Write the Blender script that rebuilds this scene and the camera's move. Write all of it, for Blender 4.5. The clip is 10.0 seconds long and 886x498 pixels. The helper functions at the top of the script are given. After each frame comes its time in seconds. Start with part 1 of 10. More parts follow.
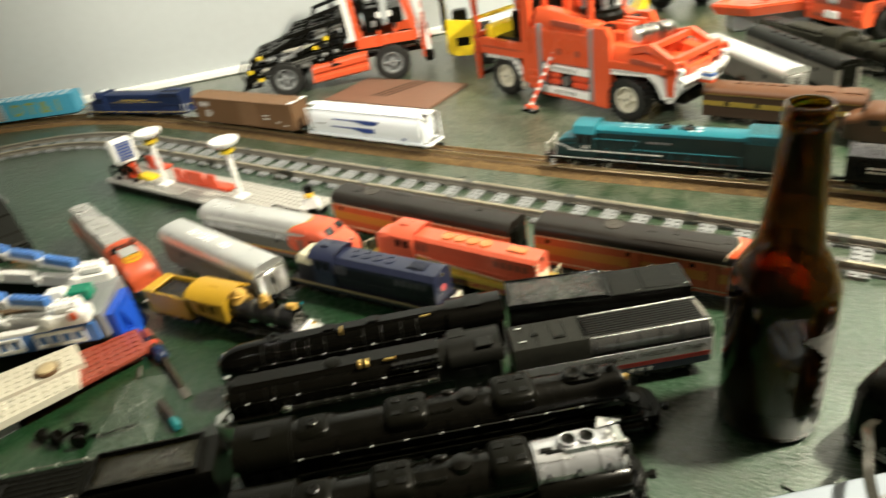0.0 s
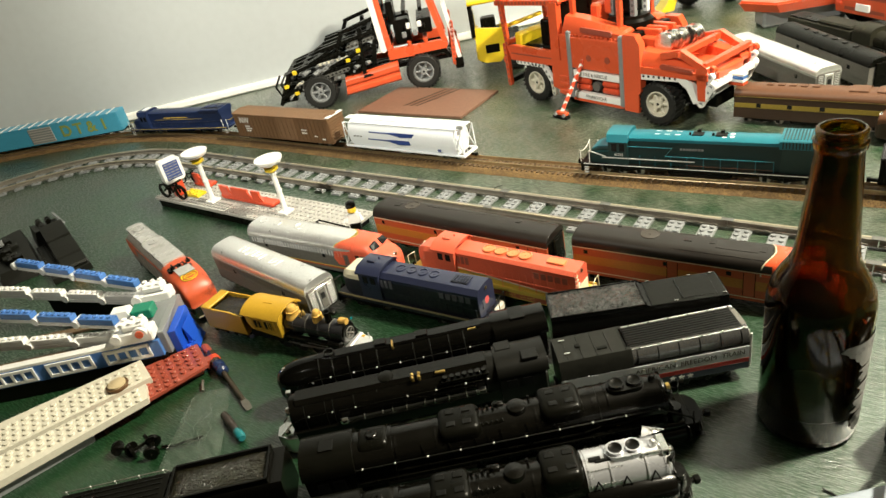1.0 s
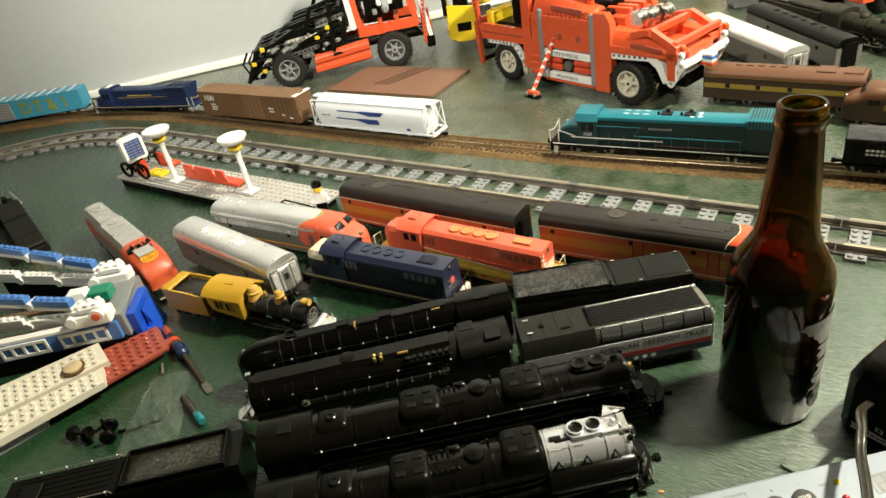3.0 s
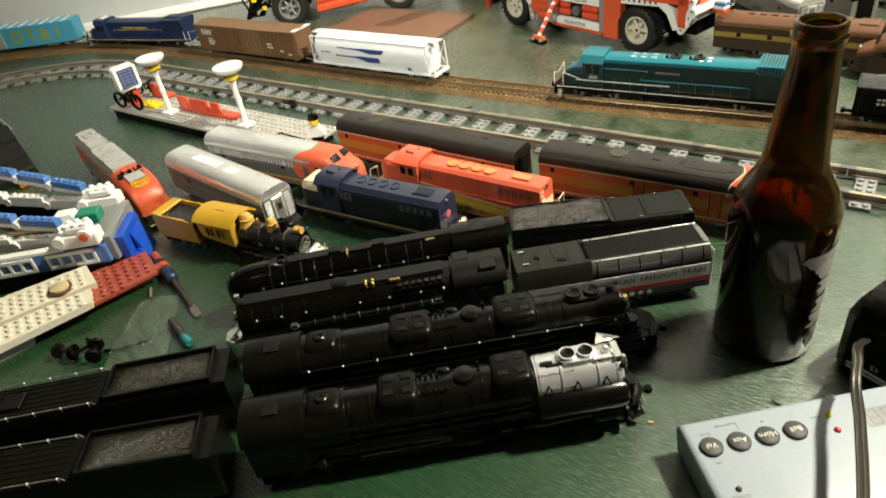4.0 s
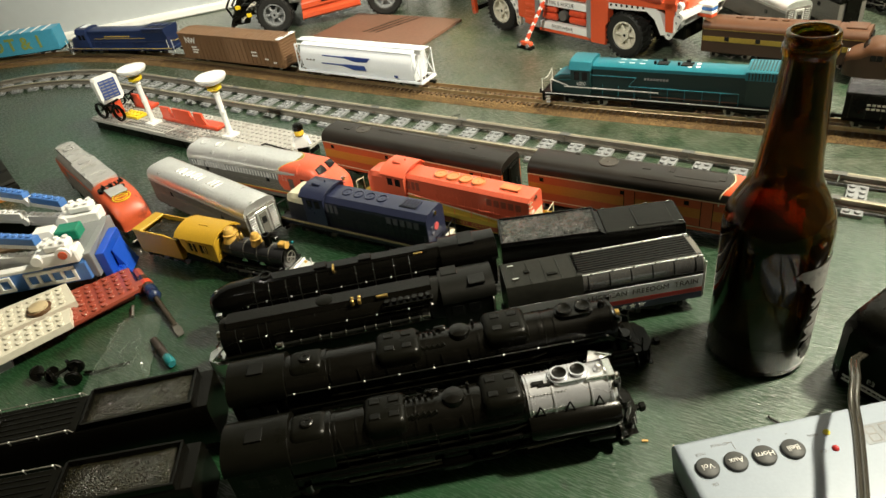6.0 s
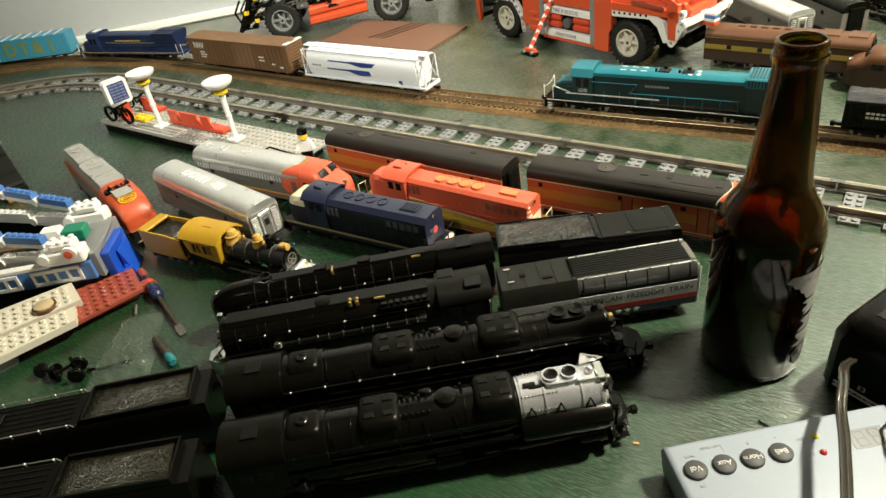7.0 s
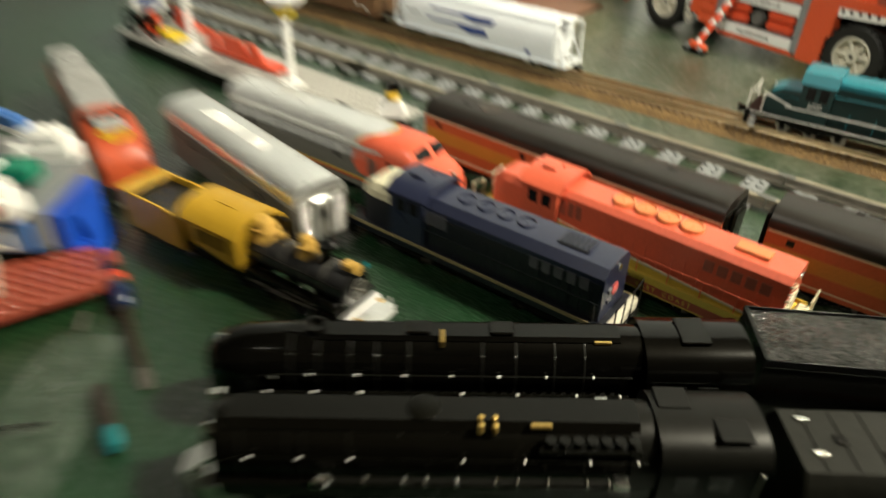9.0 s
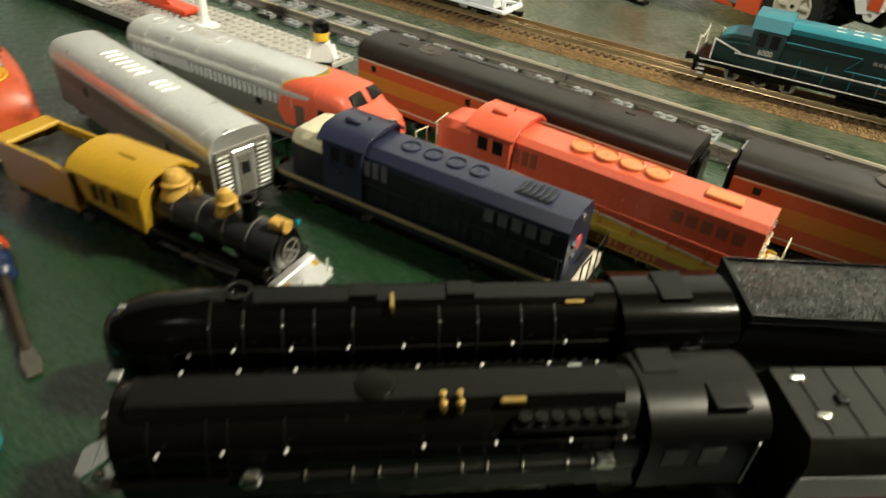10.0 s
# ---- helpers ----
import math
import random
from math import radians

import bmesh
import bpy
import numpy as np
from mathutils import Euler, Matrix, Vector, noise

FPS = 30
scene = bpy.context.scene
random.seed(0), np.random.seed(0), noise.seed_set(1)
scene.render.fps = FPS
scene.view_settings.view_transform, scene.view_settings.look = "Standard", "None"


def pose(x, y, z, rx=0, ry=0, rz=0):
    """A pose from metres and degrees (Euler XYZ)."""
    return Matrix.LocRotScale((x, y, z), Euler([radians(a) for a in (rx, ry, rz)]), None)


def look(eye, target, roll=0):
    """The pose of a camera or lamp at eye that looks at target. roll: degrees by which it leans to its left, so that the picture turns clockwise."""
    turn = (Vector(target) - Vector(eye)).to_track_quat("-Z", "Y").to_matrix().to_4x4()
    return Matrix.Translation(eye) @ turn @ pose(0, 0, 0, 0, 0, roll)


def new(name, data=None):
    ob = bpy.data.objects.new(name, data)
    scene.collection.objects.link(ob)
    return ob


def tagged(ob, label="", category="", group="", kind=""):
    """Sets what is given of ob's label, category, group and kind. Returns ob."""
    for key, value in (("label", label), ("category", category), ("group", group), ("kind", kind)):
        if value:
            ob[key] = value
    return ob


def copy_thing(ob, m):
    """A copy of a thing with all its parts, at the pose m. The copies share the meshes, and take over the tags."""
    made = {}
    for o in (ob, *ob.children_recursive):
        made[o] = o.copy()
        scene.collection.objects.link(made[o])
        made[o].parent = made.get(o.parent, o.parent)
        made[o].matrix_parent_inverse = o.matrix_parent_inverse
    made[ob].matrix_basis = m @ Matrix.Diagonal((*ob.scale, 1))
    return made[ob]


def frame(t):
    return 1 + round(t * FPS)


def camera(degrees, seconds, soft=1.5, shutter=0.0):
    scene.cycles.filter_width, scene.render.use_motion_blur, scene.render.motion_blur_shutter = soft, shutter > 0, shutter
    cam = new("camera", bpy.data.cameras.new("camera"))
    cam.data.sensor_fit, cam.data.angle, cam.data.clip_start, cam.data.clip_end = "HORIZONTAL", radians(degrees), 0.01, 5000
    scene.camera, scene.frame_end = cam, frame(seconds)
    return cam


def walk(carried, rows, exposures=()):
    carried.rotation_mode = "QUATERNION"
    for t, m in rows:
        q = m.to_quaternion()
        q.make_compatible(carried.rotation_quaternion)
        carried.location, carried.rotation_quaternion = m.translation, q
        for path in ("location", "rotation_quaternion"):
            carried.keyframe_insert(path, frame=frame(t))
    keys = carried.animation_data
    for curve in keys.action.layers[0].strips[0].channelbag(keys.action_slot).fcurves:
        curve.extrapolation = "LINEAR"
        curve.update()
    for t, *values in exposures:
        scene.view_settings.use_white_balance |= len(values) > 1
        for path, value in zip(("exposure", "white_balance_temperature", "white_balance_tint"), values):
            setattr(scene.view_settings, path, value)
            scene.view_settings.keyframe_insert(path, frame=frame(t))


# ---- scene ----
cam = camera(67.5, 10.0, shutter=1.0)
PATH = [
    (0, (0.349, -0.568, 0.345), (-0.699, 0.795, -0.675), -9.4),
    (0.5, (0.349, -0.56, 0.354), (-0.581, 0.884, -0.67), -8.4),
    (1, (0.349, -0.583, 0.374), (-0.767, 0.727, -0.645), -12.4),
    (1.5, (0.349, -0.57, 0.368), (-0.663, 0.794, -0.687), -11.1),
    (2, (0.351, -0.575, 0.369), (-0.694, 0.759, -0.693), -11.4),
    (3.5, (0.354, -0.572, 0.357), (-0.7, 0.729, -0.737), -11.6),
    (4, (0.354, -0.58, 0.337), (-0.667, 0.687, -0.826), -9.4),
    (4.5, (0.354, -0.576, 0.338), (-0.657, 0.682, -0.844), -9.6),
    (5, (0.352, -0.567, 0.335), (-0.648, 0.711, -0.833), -9.7),
    (5.5, (0.347, -0.567, 0.337), (-0.648, 0.718, -0.83), -9.8),
    (7, (0.359, -0.568, 0.339), (-0.666, 0.713, -0.805), -9.5),
    (7.5, (0.363, -0.569, 0.34), (-0.666, 0.712, -0.8), -9.8),
    (8, (0.361, -0.564, 0.335), (-0.648, 0.726, -0.814), -8.6),
    (8.2, (0.352, -0.564, 0.34), (-0.649, 0.733, -0.808), -7.1),
    (8.5, (0.322, -0.554, 0.333), (-0.786, 0.68, -0.784), -6.0),
    (8.7, (0.252, -0.516, 0.304), (-0.928, 0.691, -0.769), -4.9),
    (8.8, (0.216, -0.491, 0.279), (-0.963, 0.712, -0.799), -4.4),
    (9, (0.16, -0.451, 0.229), (-0.895, 0.811, -0.909), 1.0),
    (9.2, (0.135, -0.426, 0.212), (-0.782, 0.856, -1.019), 1.1),
    (9.5, (0.127, -0.425, 0.205), (-0.7, 0.858, -1.087), 2.8),
    (9.8, (0.133, -0.425, 0.206), (-0.698, 0.904, -1.036), 3.7),
    (10, (0.137, -0.433, 0.201), (-0.714, 0.915, -1.007), 4.2),
]
walk(cam, [(t, look(eye, target, roll)) for t, eye, target, roll in PATH], [(0, 0.22, 6500, 10), (2, 0.19, 6500, 10), (3.5, 0.09, 6500, 10), (7.5, 0.05, 6500, 10), (8.4, 0.02, 6550, 9), (9, -0.17, 6560, 8), (10, -0.17, 6560, 8)])

# ---- world, lamps ----
world = bpy.data.worlds.new("room_air")
scene.world = world
world.use_nodes = True
world.node_tree.nodes["Background"].inputs[0].default_value = (1.0, 0.93, 0.82, 1)
world.node_tree.nodes["Background"].inputs[1].default_value = 0.003


def lamp(name, x, y, z, watts, radius, colour):
    data = bpy.data.lights.new(name, "POINT")
    data.energy, data.shadow_soft_size, data.color = watts, radius, colour
    ob = new(name, data)
    ob.location = (x, y, z)
    return ob


WARM = (1.0, 0.925, 0.72)
lamp("bulb_light", 0.715, 0.12, 1.06, 80.0, 0.032, WARM)
lamp("bulb_light", 0.745, 0.22, 1.08, 68.0, 0.032, WARM)
# a third bulb over the far end of the table
lamp("bulb_light", 0.56, 1.40, 1.12, 11.0, 0.045, WARM)
# a ceiling spot behind the camera, turned to the far side of the table
spot = bpy.data.lights.new("ceiling_spot_light", "SPOT")
spot.energy, spot.shadow_soft_size, spot.color, spot.spot_size, spot.spot_blend = 130.0, 0.05, (1.0, 0.95, 0.80), radians(46), 0.7
new("ceiling_spot_light", spot).matrix_basis = look((-0.05, -1.35, 1.5), (-0.42, 0.60, 0.15))

# ---- materials ----
MATS = {}


def rgb(h):
    """A linear colour from a hex sRGB value."""
    out = []
    for i in (0, 2, 4):
        c = int(h[i:i + 2], 16) / 255
        out.append(c / 12.92 if c <= 0.04045 else ((c + 0.055) / 1.055) ** 2.4)
    return (*out, 1)


def mat(name, colour, rough=0.4, metal=0.0, var=0.12, grain=900.0, bump=0.02, coat=0.0, wear=None, wear_amount=0.0,
        spec=0.5):
    """A plain painted, moulded or metal surface: two scales of tone, dust, fine relief."""
    if name in MATS:
        return MATS[name]
    m = bpy.data.materials.new(name)
    m.use_nodes = True
    nt = m.node_tree
    b = nt.nodes["Principled BSDF"]
    col = rgb(colour) if isinstance(colour, str) else (*colour, 1)
    co = nt.nodes.new("ShaderNodeTexCoord")
    n1 = nt.nodes.new("ShaderNodeTexNoise")
    n1.inputs["Scale"].default_value, n1.inputs["Detail"].default_value = grain, 4
    n2 = nt.nodes.new("ShaderNodeTexNoise")
    n2.inputs["Scale"].default_value, n2.inputs["Detail"].default_value = grain / 18, 5
    for n in (n1, n2):
        nt.links.new(co.outputs["Object"], n.inputs["Vector"])
    add = nt.nodes.new("ShaderNodeMath")
    add.operation = "ADD"
    nt.links.new(n1.outputs["Fac"], add.inputs[0])
    nt.links.new(n2.outputs["Fac"], add.inputs[1])
    rng = nt.nodes.new("ShaderNodeMapRange")
    rng.inputs["From Min"].default_value, rng.inputs["From Max"].default_value = 0.6, 1.4
    nt.links.new(add.outputs[0], rng.inputs["Value"])
    mix = nt.nodes.new("ShaderNodeMix")
    mix.data_type = "RGBA"
    mix.inputs[6].default_value = tuple(c * (1 - var) for c in col[:3]) + (1,)
    mix.inputs[7].default_value = tuple(min(1, c * (1 + var) + 0.0003) for c in col[:3]) + (1,)
    nt.links.new(rng.outputs[0], mix.inputs[0])
    out = mix.outputs[2]
    if wear:
        n3 = nt.nodes.new("ShaderNodeTexNoise")
        n3.inputs["Scale"].default_value, n3.inputs["Detail"].default_value = grain / 6, 8
        n3.inputs["Roughness"].default_value = 0.7
        nt.links.new(co.outputs["Object"], n3.inputs["Vector"])
        r3 = nt.nodes.new("ShaderNodeMapRange")
        r3.inputs["From Min"].default_value = 0.66 - 0.3 * wear_amount
        r3.inputs["From Max"].default_value = 0.72 - 0.2 * wear_amount
        nt.links.new(n3.outputs["Fac"], r3.inputs["Value"])
        m3 = nt.nodes.new("ShaderNodeMix")
        m3.data_type = "RGBA"
        m3.inputs[7].default_value = rgb(wear)
        nt.links.new(out, m3.inputs[6])
        nt.links.new(r3.outputs[0], m3.inputs[0])
        out = m3.outputs[2]
    nt.links.new(out, b.inputs["Base Color"])
    rr = nt.nodes.new("ShaderNodeMapRange")
    rr.inputs["To Min"].default_value, rr.inputs["To Max"].default_value = max(0.03, rough - 0.08), min(1, rough + 0.1)
    nt.links.new(n2.outputs["Fac"], rr.inputs["Value"])
    nt.links.new(rr.outputs[0], b.inputs["Roughness"])
    b.inputs["Metallic"].default_value = metal
    b.inputs["Specular IOR Level"].default_value = spec
    b.inputs["Coat Weight"].default_value = coat
    b.inputs["Coat Roughness"].default_value = 0.12
    edge = nt.nodes.new("ShaderNodeBevel")
    edge.samples, edge.inputs["Radius"].default_value = 4, 0.0005
    nt.links.new(edge.outputs[0], b.inputs["Normal"])
    if bump:
        bp = nt.nodes.new("ShaderNodeBump")
        nt.links.new(edge.outputs[0], bp.inputs["Normal"])
        bp.inputs["Strength"].default_value, bp.inputs["Distance"].default_value = bump * 4, 0.0006
        nt.links.new(n1.outputs["Fac"], bp.inputs["Height"])
        nt.links.new(bp.outputs[0], b.inputs["Normal"])
    MATS[name] = m
    return m


def table_paint():
    """Green enamel brushed over plywood: brush streaks, grain showing through, scuffs, dust with the far sheen painted
    in, and a dull gloss.
    """
    m = bpy.data.materials.new("green_paint")
    m.use_nodes = True
    nt = m.node_tree
    b = nt.nodes["Principled BSDF"]
    co = nt.nodes.new("ShaderNodeTexCoord")
    mp = nt.nodes.new("ShaderNodeMapping")
    mp.inputs["Rotation"].default_value = (0, 0, radians(-38))
    mp.inputs["Scale"].default_value = (9, 70, 1)
    nt.links.new(co.outputs["Object"], mp.inputs[0])
    streak = nt.nodes.new("ShaderNodeTexNoise")
    streak.inputs["Scale"].default_value, streak.inputs["Detail"].default_value = 3.0, 8
    streak.inputs["Roughness"].default_value = 0.65
    nt.links.new(mp.outputs[0], streak.inputs["Vector"])
    blot = nt.nodes.new("ShaderNodeTexNoise")
    blot.inputs["Scale"].default_value, blot.inputs["Detail"].default_value = 7.0, 6
    nt.links.new(co.outputs["Object"], blot.inputs["Vector"])
    fine = nt.nodes.new("ShaderNodeTexNoise")
    fine.inputs["Scale"].default_value, fine.inputs["Detail"].default_value = 14.0, 6
    nt.links.new(mp.outputs[0], fine.inputs["Vector"])
    ramp = nt.nodes.new("ShaderNodeValToRGB")
    ramp.color_ramp.elements[0].position, ramp.color_ramp.elements[0].color = 0.36, (0.0016, 0.0195, 0.0046, 1)
    ramp.color_ramp.elements[1].position, ramp.color_ramp.elements[1].color = 0.64, (0.0070, 0.045, 0.0130, 1)
    mixn = nt.nodes.new("ShaderNodeMath")
    mixn.operation = "MULTIPLY_ADD"
    mixn.inputs[1].default_value = 0.4
    nt.links.new(streak.outputs["Fac"], mixn.inputs[0])
    half = nt.nodes.new("ShaderNodeMath")
    half.operation = "MULTIPLY"
    half.inputs[1].default_value = 0.6
    nt.links.new(blot.outputs["Fac"], half.inputs[0])
    nt.links.new(half.outputs[0], mixn.inputs[2])
    nt.links.new(mixn.outputs[0], ramp.inputs[0])
    # pale scuffs and specks of dust
    speck = nt.nodes.new("ShaderNodeTexVoronoi")
    speck.inputs["Scale"].default_value = 120
    nt.links.new(co.outputs["Object"], speck.inputs["Vector"])
    sr = nt.nodes.new("ShaderNodeMapRange")
    sr.inputs["From Min"].default_value, sr.inputs["From Max"].default_value = 0.10, 0.05
    sr.inputs["To Max"].default_value = 0.25
    nt.links.new(speck.outputs["Distance"], sr.inputs["Value"])
    mix = nt.nodes.new("ShaderNodeMix")
    mix.data_type = "RGBA"
    mix.inputs[7].default_value = (0.16, 0.24, 0.18, 1)
    nt.links.new(sr.outputs[0], mix.inputs[0])
    nt.links.new(ramp.outputs[0], mix.inputs[6])
    # dark crumbs and scuffs
    crumb = nt.nodes.new("ShaderNodeTexNoise")
    crumb.inputs["Scale"].default_value, crumb.inputs["Detail"].default_value = 34, 7
    nt.links.new(co.outputs["Object"], crumb.inputs["Vector"])
    cr = nt.nodes.new("ShaderNodeMapRange")
    cr.inputs["From Min"].default_value, cr.inputs["From Max"].default_value = 0.66, 0.72
    cr.inputs["To Max"].default_value = 0.7
    nt.links.new(crumb.outputs["Fac"], cr.inputs["Value"])
    soil = nt.nodes.new("ShaderNodeMix")
    soil.data_type = "RGBA"
    soil.inputs[7].default_value = (0.006, 0.012, 0.006, 1)
    nt.links.new(cr.outputs[0], soil.inputs[0])
    nt.links.new(mix.outputs[2], soil.inputs[6])
    # grey dust over the far half, its colour also standing for sheen; brown dirt
    sep = nt.nodes.new("ShaderNodeSeparateXYZ")
    nt.links.new(co.outputs["Object"], sep.inputs[0])
    band = nt.nodes.new("ShaderNodeMapRange")
    band.interpolation_type = "SMOOTHSTEP"
    band.inputs["From Min"].default_value, band.inputs["From Max"].default_value = -0.12, 0.10
    nt.links.new(sep.outputs["Y"], band.inputs["Value"])
    grit = nt.nodes.new("ShaderNodeTexNoise")
    grit.inputs["Scale"].default_value, grit.inputs["Detail"].default_value, grit.inputs["Roughness"].default_value = 26, 9, 0.75
    nt.links.new(co.outputs["Object"], grit.inputs["Vector"])
    gr = nt.nodes.new("ShaderNodeMapRange")
    gr.inputs["From Min"].default_value, gr.inputs["From Max"].default_value = 0.38, 0.66
    gr.inputs["To Max"].default_value = 0.85
    nt.links.new(grit.outputs["Fac"], gr.inputs["Value"])
    amount = nt.nodes.new("ShaderNodeMath")
    amount.operation = "MULTIPLY"
    nt.links.new(gr.outputs[0], amount.inputs[0])
    nt.links.new(band.outputs[0], amount.inputs[1])
    dust_sheen = nt.nodes.new("ShaderNodeMix")
    dust_sheen.data_type = "RGBA"
    dust_sheen.inputs[7].default_value = (0.125, 0.135, 0.100, 1)
    nt.links.new(amount.outputs[0], dust_sheen.inputs[0])
    nt.links.new(soil.outputs[2], dust_sheen.inputs[6])
    dirt = nt.nodes.new("ShaderNodeTexNoise")
    dirt.inputs["Scale"].default_value, dirt.inputs["Detail"].default_value = 11, 5
    nt.links.new(co.outputs["Object"], dirt.inputs["Vector"])
    dr = nt.nodes.new("ShaderNodeMapRange")
    dr.inputs["From Min"].default_value, dr.inputs["From Max"].default_value = 0.54, 0.72
    dr.inputs["To Max"].default_value = 0.55
    nt.links.new(dirt.outputs["Fac"], dr.inputs["Value"])
    dirty = nt.nodes.new("ShaderNodeMix")
    dirty.data_type = "RGBA"
    dirty.inputs[7].default_value = (0.030, 0.032, 0.016, 1)
    nt.links.new(dr.outputs[0], dirty.inputs[0])
    nt.links.new(dust_sheen.outputs[2], dirty.inputs[6])
    nt.links.new(dirty.outputs[2], b.inputs["Base Color"])
    rr = nt.nodes.new("ShaderNodeMapRange")
    rr.inputs["To Min"].default_value, rr.inputs["To Max"].default_value = 0.30, 0.52
    nt.links.new(streak.outputs["Fac"], rr.inputs["Value"])
    nt.links.new(rr.outputs[0], b.inputs["Roughness"])
    b.inputs["Specular IOR Level"].default_value = 0.5
    b.inputs["Sheen Weight"].default_value = 0.03
    b.inputs["Sheen Roughness"].default_value = 0.5
    b.inputs["Sheen Tint"].default_value = (0.74, 0.85, 0.72, 1)
    b.inputs["Coat Weight"].default_value = 1.0
    b.inputs["Coat IOR"].default_value = 1.68
    haze = nt.nodes.new("ShaderNodeMapRange")
    haze.inputs["From Min"].default_value, haze.inputs["From Max"].default_value = 0.35, 0.65
    haze.inputs["To Min"].default_value, haze.inputs["To Max"].default_value = 0.13, 0.38
    nt.links.new(fine.outputs["Fac"], haze.inputs["Value"])
    nt.links.new(haze.outputs[0], b.inputs["Coat Roughness"])
    bp = nt.nodes.new("ShaderNodeBump")
    bp.inputs["Strength"].default_value, bp.inputs["Distance"].default_value = 1.0, 0.0006
    hs = nt.nodes.new("ShaderNodeMath")
    hs.operation = "MULTIPLY_ADD"
    hs.inputs[1].default_value = 0.9
    nt.links.new(fine.outputs["Fac"], hs.inputs[0])
    low = nt.nodes.new("ShaderNodeMath")
    low.operation = "MULTIPLY"
    low.inputs[1].default_value = 0.1
    nt.links.new(streak.outputs["Fac"], low.inputs[0])
    nt.links.new(low.outputs[0], hs.inputs[2])
    nt.links.new(hs.outputs[0], bp.inputs["Height"])
    nt.links.new(bp.outputs[0], b.inputs["Normal"])
    nt.links.new(bp.outputs[0], b.inputs["Coat Normal"])
    return m


def granular(name, dark, light, rough, scale):
    """Coal or ballast: a mottle of grains with relief."""
    m = bpy.data.materials.new(name)
    m.use_nodes = True
    nt = m.node_tree
    b = nt.nodes["Principled BSDF"]
    co = nt.nodes.new("ShaderNodeTexCoord")
    v = nt.nodes.new("ShaderNodeTexVoronoi")
    v.inputs["Scale"].default_value = scale
    nt.links.new(co.outputs["Object"], v.inputs["Vector"])
    n = nt.nodes.new("ShaderNodeTexNoise")
    n.inputs["Scale"].default_value = scale / 9
    nt.links.new(co.outputs["Object"], n.inputs["Vector"])
    mix = nt.nodes.new("ShaderNodeMix")
    mix.data_type = "RGBA"
    mix.inputs[6].default_value, mix.inputs[7].default_value = rgb(dark), rgb(light)
    mul = nt.nodes.new("ShaderNodeMath")
    mul.operation = "MULTIPLY"
    nt.links.new(v.outputs["Color"], mul.inputs[0])
    nt.links.new(n.outputs["Fac"], mul.inputs[1])
    nt.links.new(mul.outputs[0], mix.inputs[0])
    nt.links.new(mix.outputs[2], b.inputs["Base Color"])
    b.inputs["Roughness"].default_value = rough
    bp = nt.nodes.new("ShaderNodeBump")
    bp.inputs["Strength"].default_value, bp.inputs["Distance"].default_value = 1.0, 0.001
    nt.links.new(v.outputs["Distance"], bp.inputs["Height"])
    nt.links.new(bp.outputs[0], b.inputs["Normal"])
    return m


def glassy(name, colour, rough=0.03, ior=1.5, clear=1.0):
    m = bpy.data.materials.new(name)
    m.use_nodes = True
    b = m.node_tree.nodes["Principled BSDF"]
    b.inputs["Base Color"].default_value = (*colour, 1)
    b.inputs["Roughness"].default_value = rough
    b.inputs["IOR"].default_value = ior
    b.inputs["Transmission Weight"].default_value = clear
    return m


GREEN = table_paint()
WALL = mat("wall_paint", (0.47, 0.505, 0.52), 0.8, var=0.04, grain=60, bump=0.05)
TRIMWHITE = mat("trim_white", "f0f0ec", 0.5, var=0.05, grain=200)
# near black for the unseen walls and ceiling, so little light bounces back
DARKWALL = mat("bounce_cut_wall", (0.034, 0.028, 0.017), 0.85, var=0.1, grain=60)
CEIL = mat("bounce_cut_ceiling", (0.040, 0.035, 0.024), 0.9, var=0.03, grain=60)
CARPET = mat("carpet_grey", (0.12, 0.11, 0.10), 0.95, var=0.3, grain=500, bump=0.2)
EDGE = mat("plywood_edge", "8a6b45", 0.7, var=0.3, grain=300)
BLACK = mat("black_satin", (0.0024, 0.0022, 0.0015), 0.22, var=0.3, grain=700, bump=0.012, spec=0.26, wear="100f0c", wear_amount=0.2)
BLACKGLOSS = mat("black_gloss", (0.0014, 0.0013, 0.0010), 0.13, var=0.3, grain=500, bump=0.014, spec=0.28)
BLACKMATT = mat("black_matt", (0.0030, 0.0029, 0.0019), 0.28, var=0.3, grain=900, bump=0.03, spec=0.12, wear="100f0a", wear_amount=0.2)
DARKGREY = mat("dark_grey", (0.006, 0.006, 0.0052), 0.34, var=0.2, grain=900, spec=0.22)
OLIVEBLACK = mat("dusty_olive_black", (0.018, 0.017, 0.011), 0.5, var=0.35, grain=300, spec=0.25, wear="3a382a", wear_amount=0.3)
BUNKERGREY = mat("bunker_grey", (0.012, 0.0122, 0.0098), 0.38, var=0.3, grain=250, spec=0.2, bump=0.04, wear="2c2c26", wear_amount=0.2)
DECKOLIVE = mat("olive_black_deck", (0.0045, 0.0046, 0.0032), 0.38, var=0.35, grain=300, spec=0.18, bump=0.05, wear="16160f", wear_amount=0.25)
SMOKEGREY = mat("cab_grey", (0.0055, 0.0055, 0.0045), 0.36, var=0.25, grain=400, spec=0.2)
RUBBER = mat("rubber", (0.008, 0.008, 0.007), 0.6, var=0.25, grain=600, bump=0.05)
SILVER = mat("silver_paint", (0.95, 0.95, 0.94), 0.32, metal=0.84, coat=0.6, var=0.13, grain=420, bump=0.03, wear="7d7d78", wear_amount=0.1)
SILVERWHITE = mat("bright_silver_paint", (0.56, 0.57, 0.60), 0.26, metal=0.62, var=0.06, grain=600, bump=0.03)
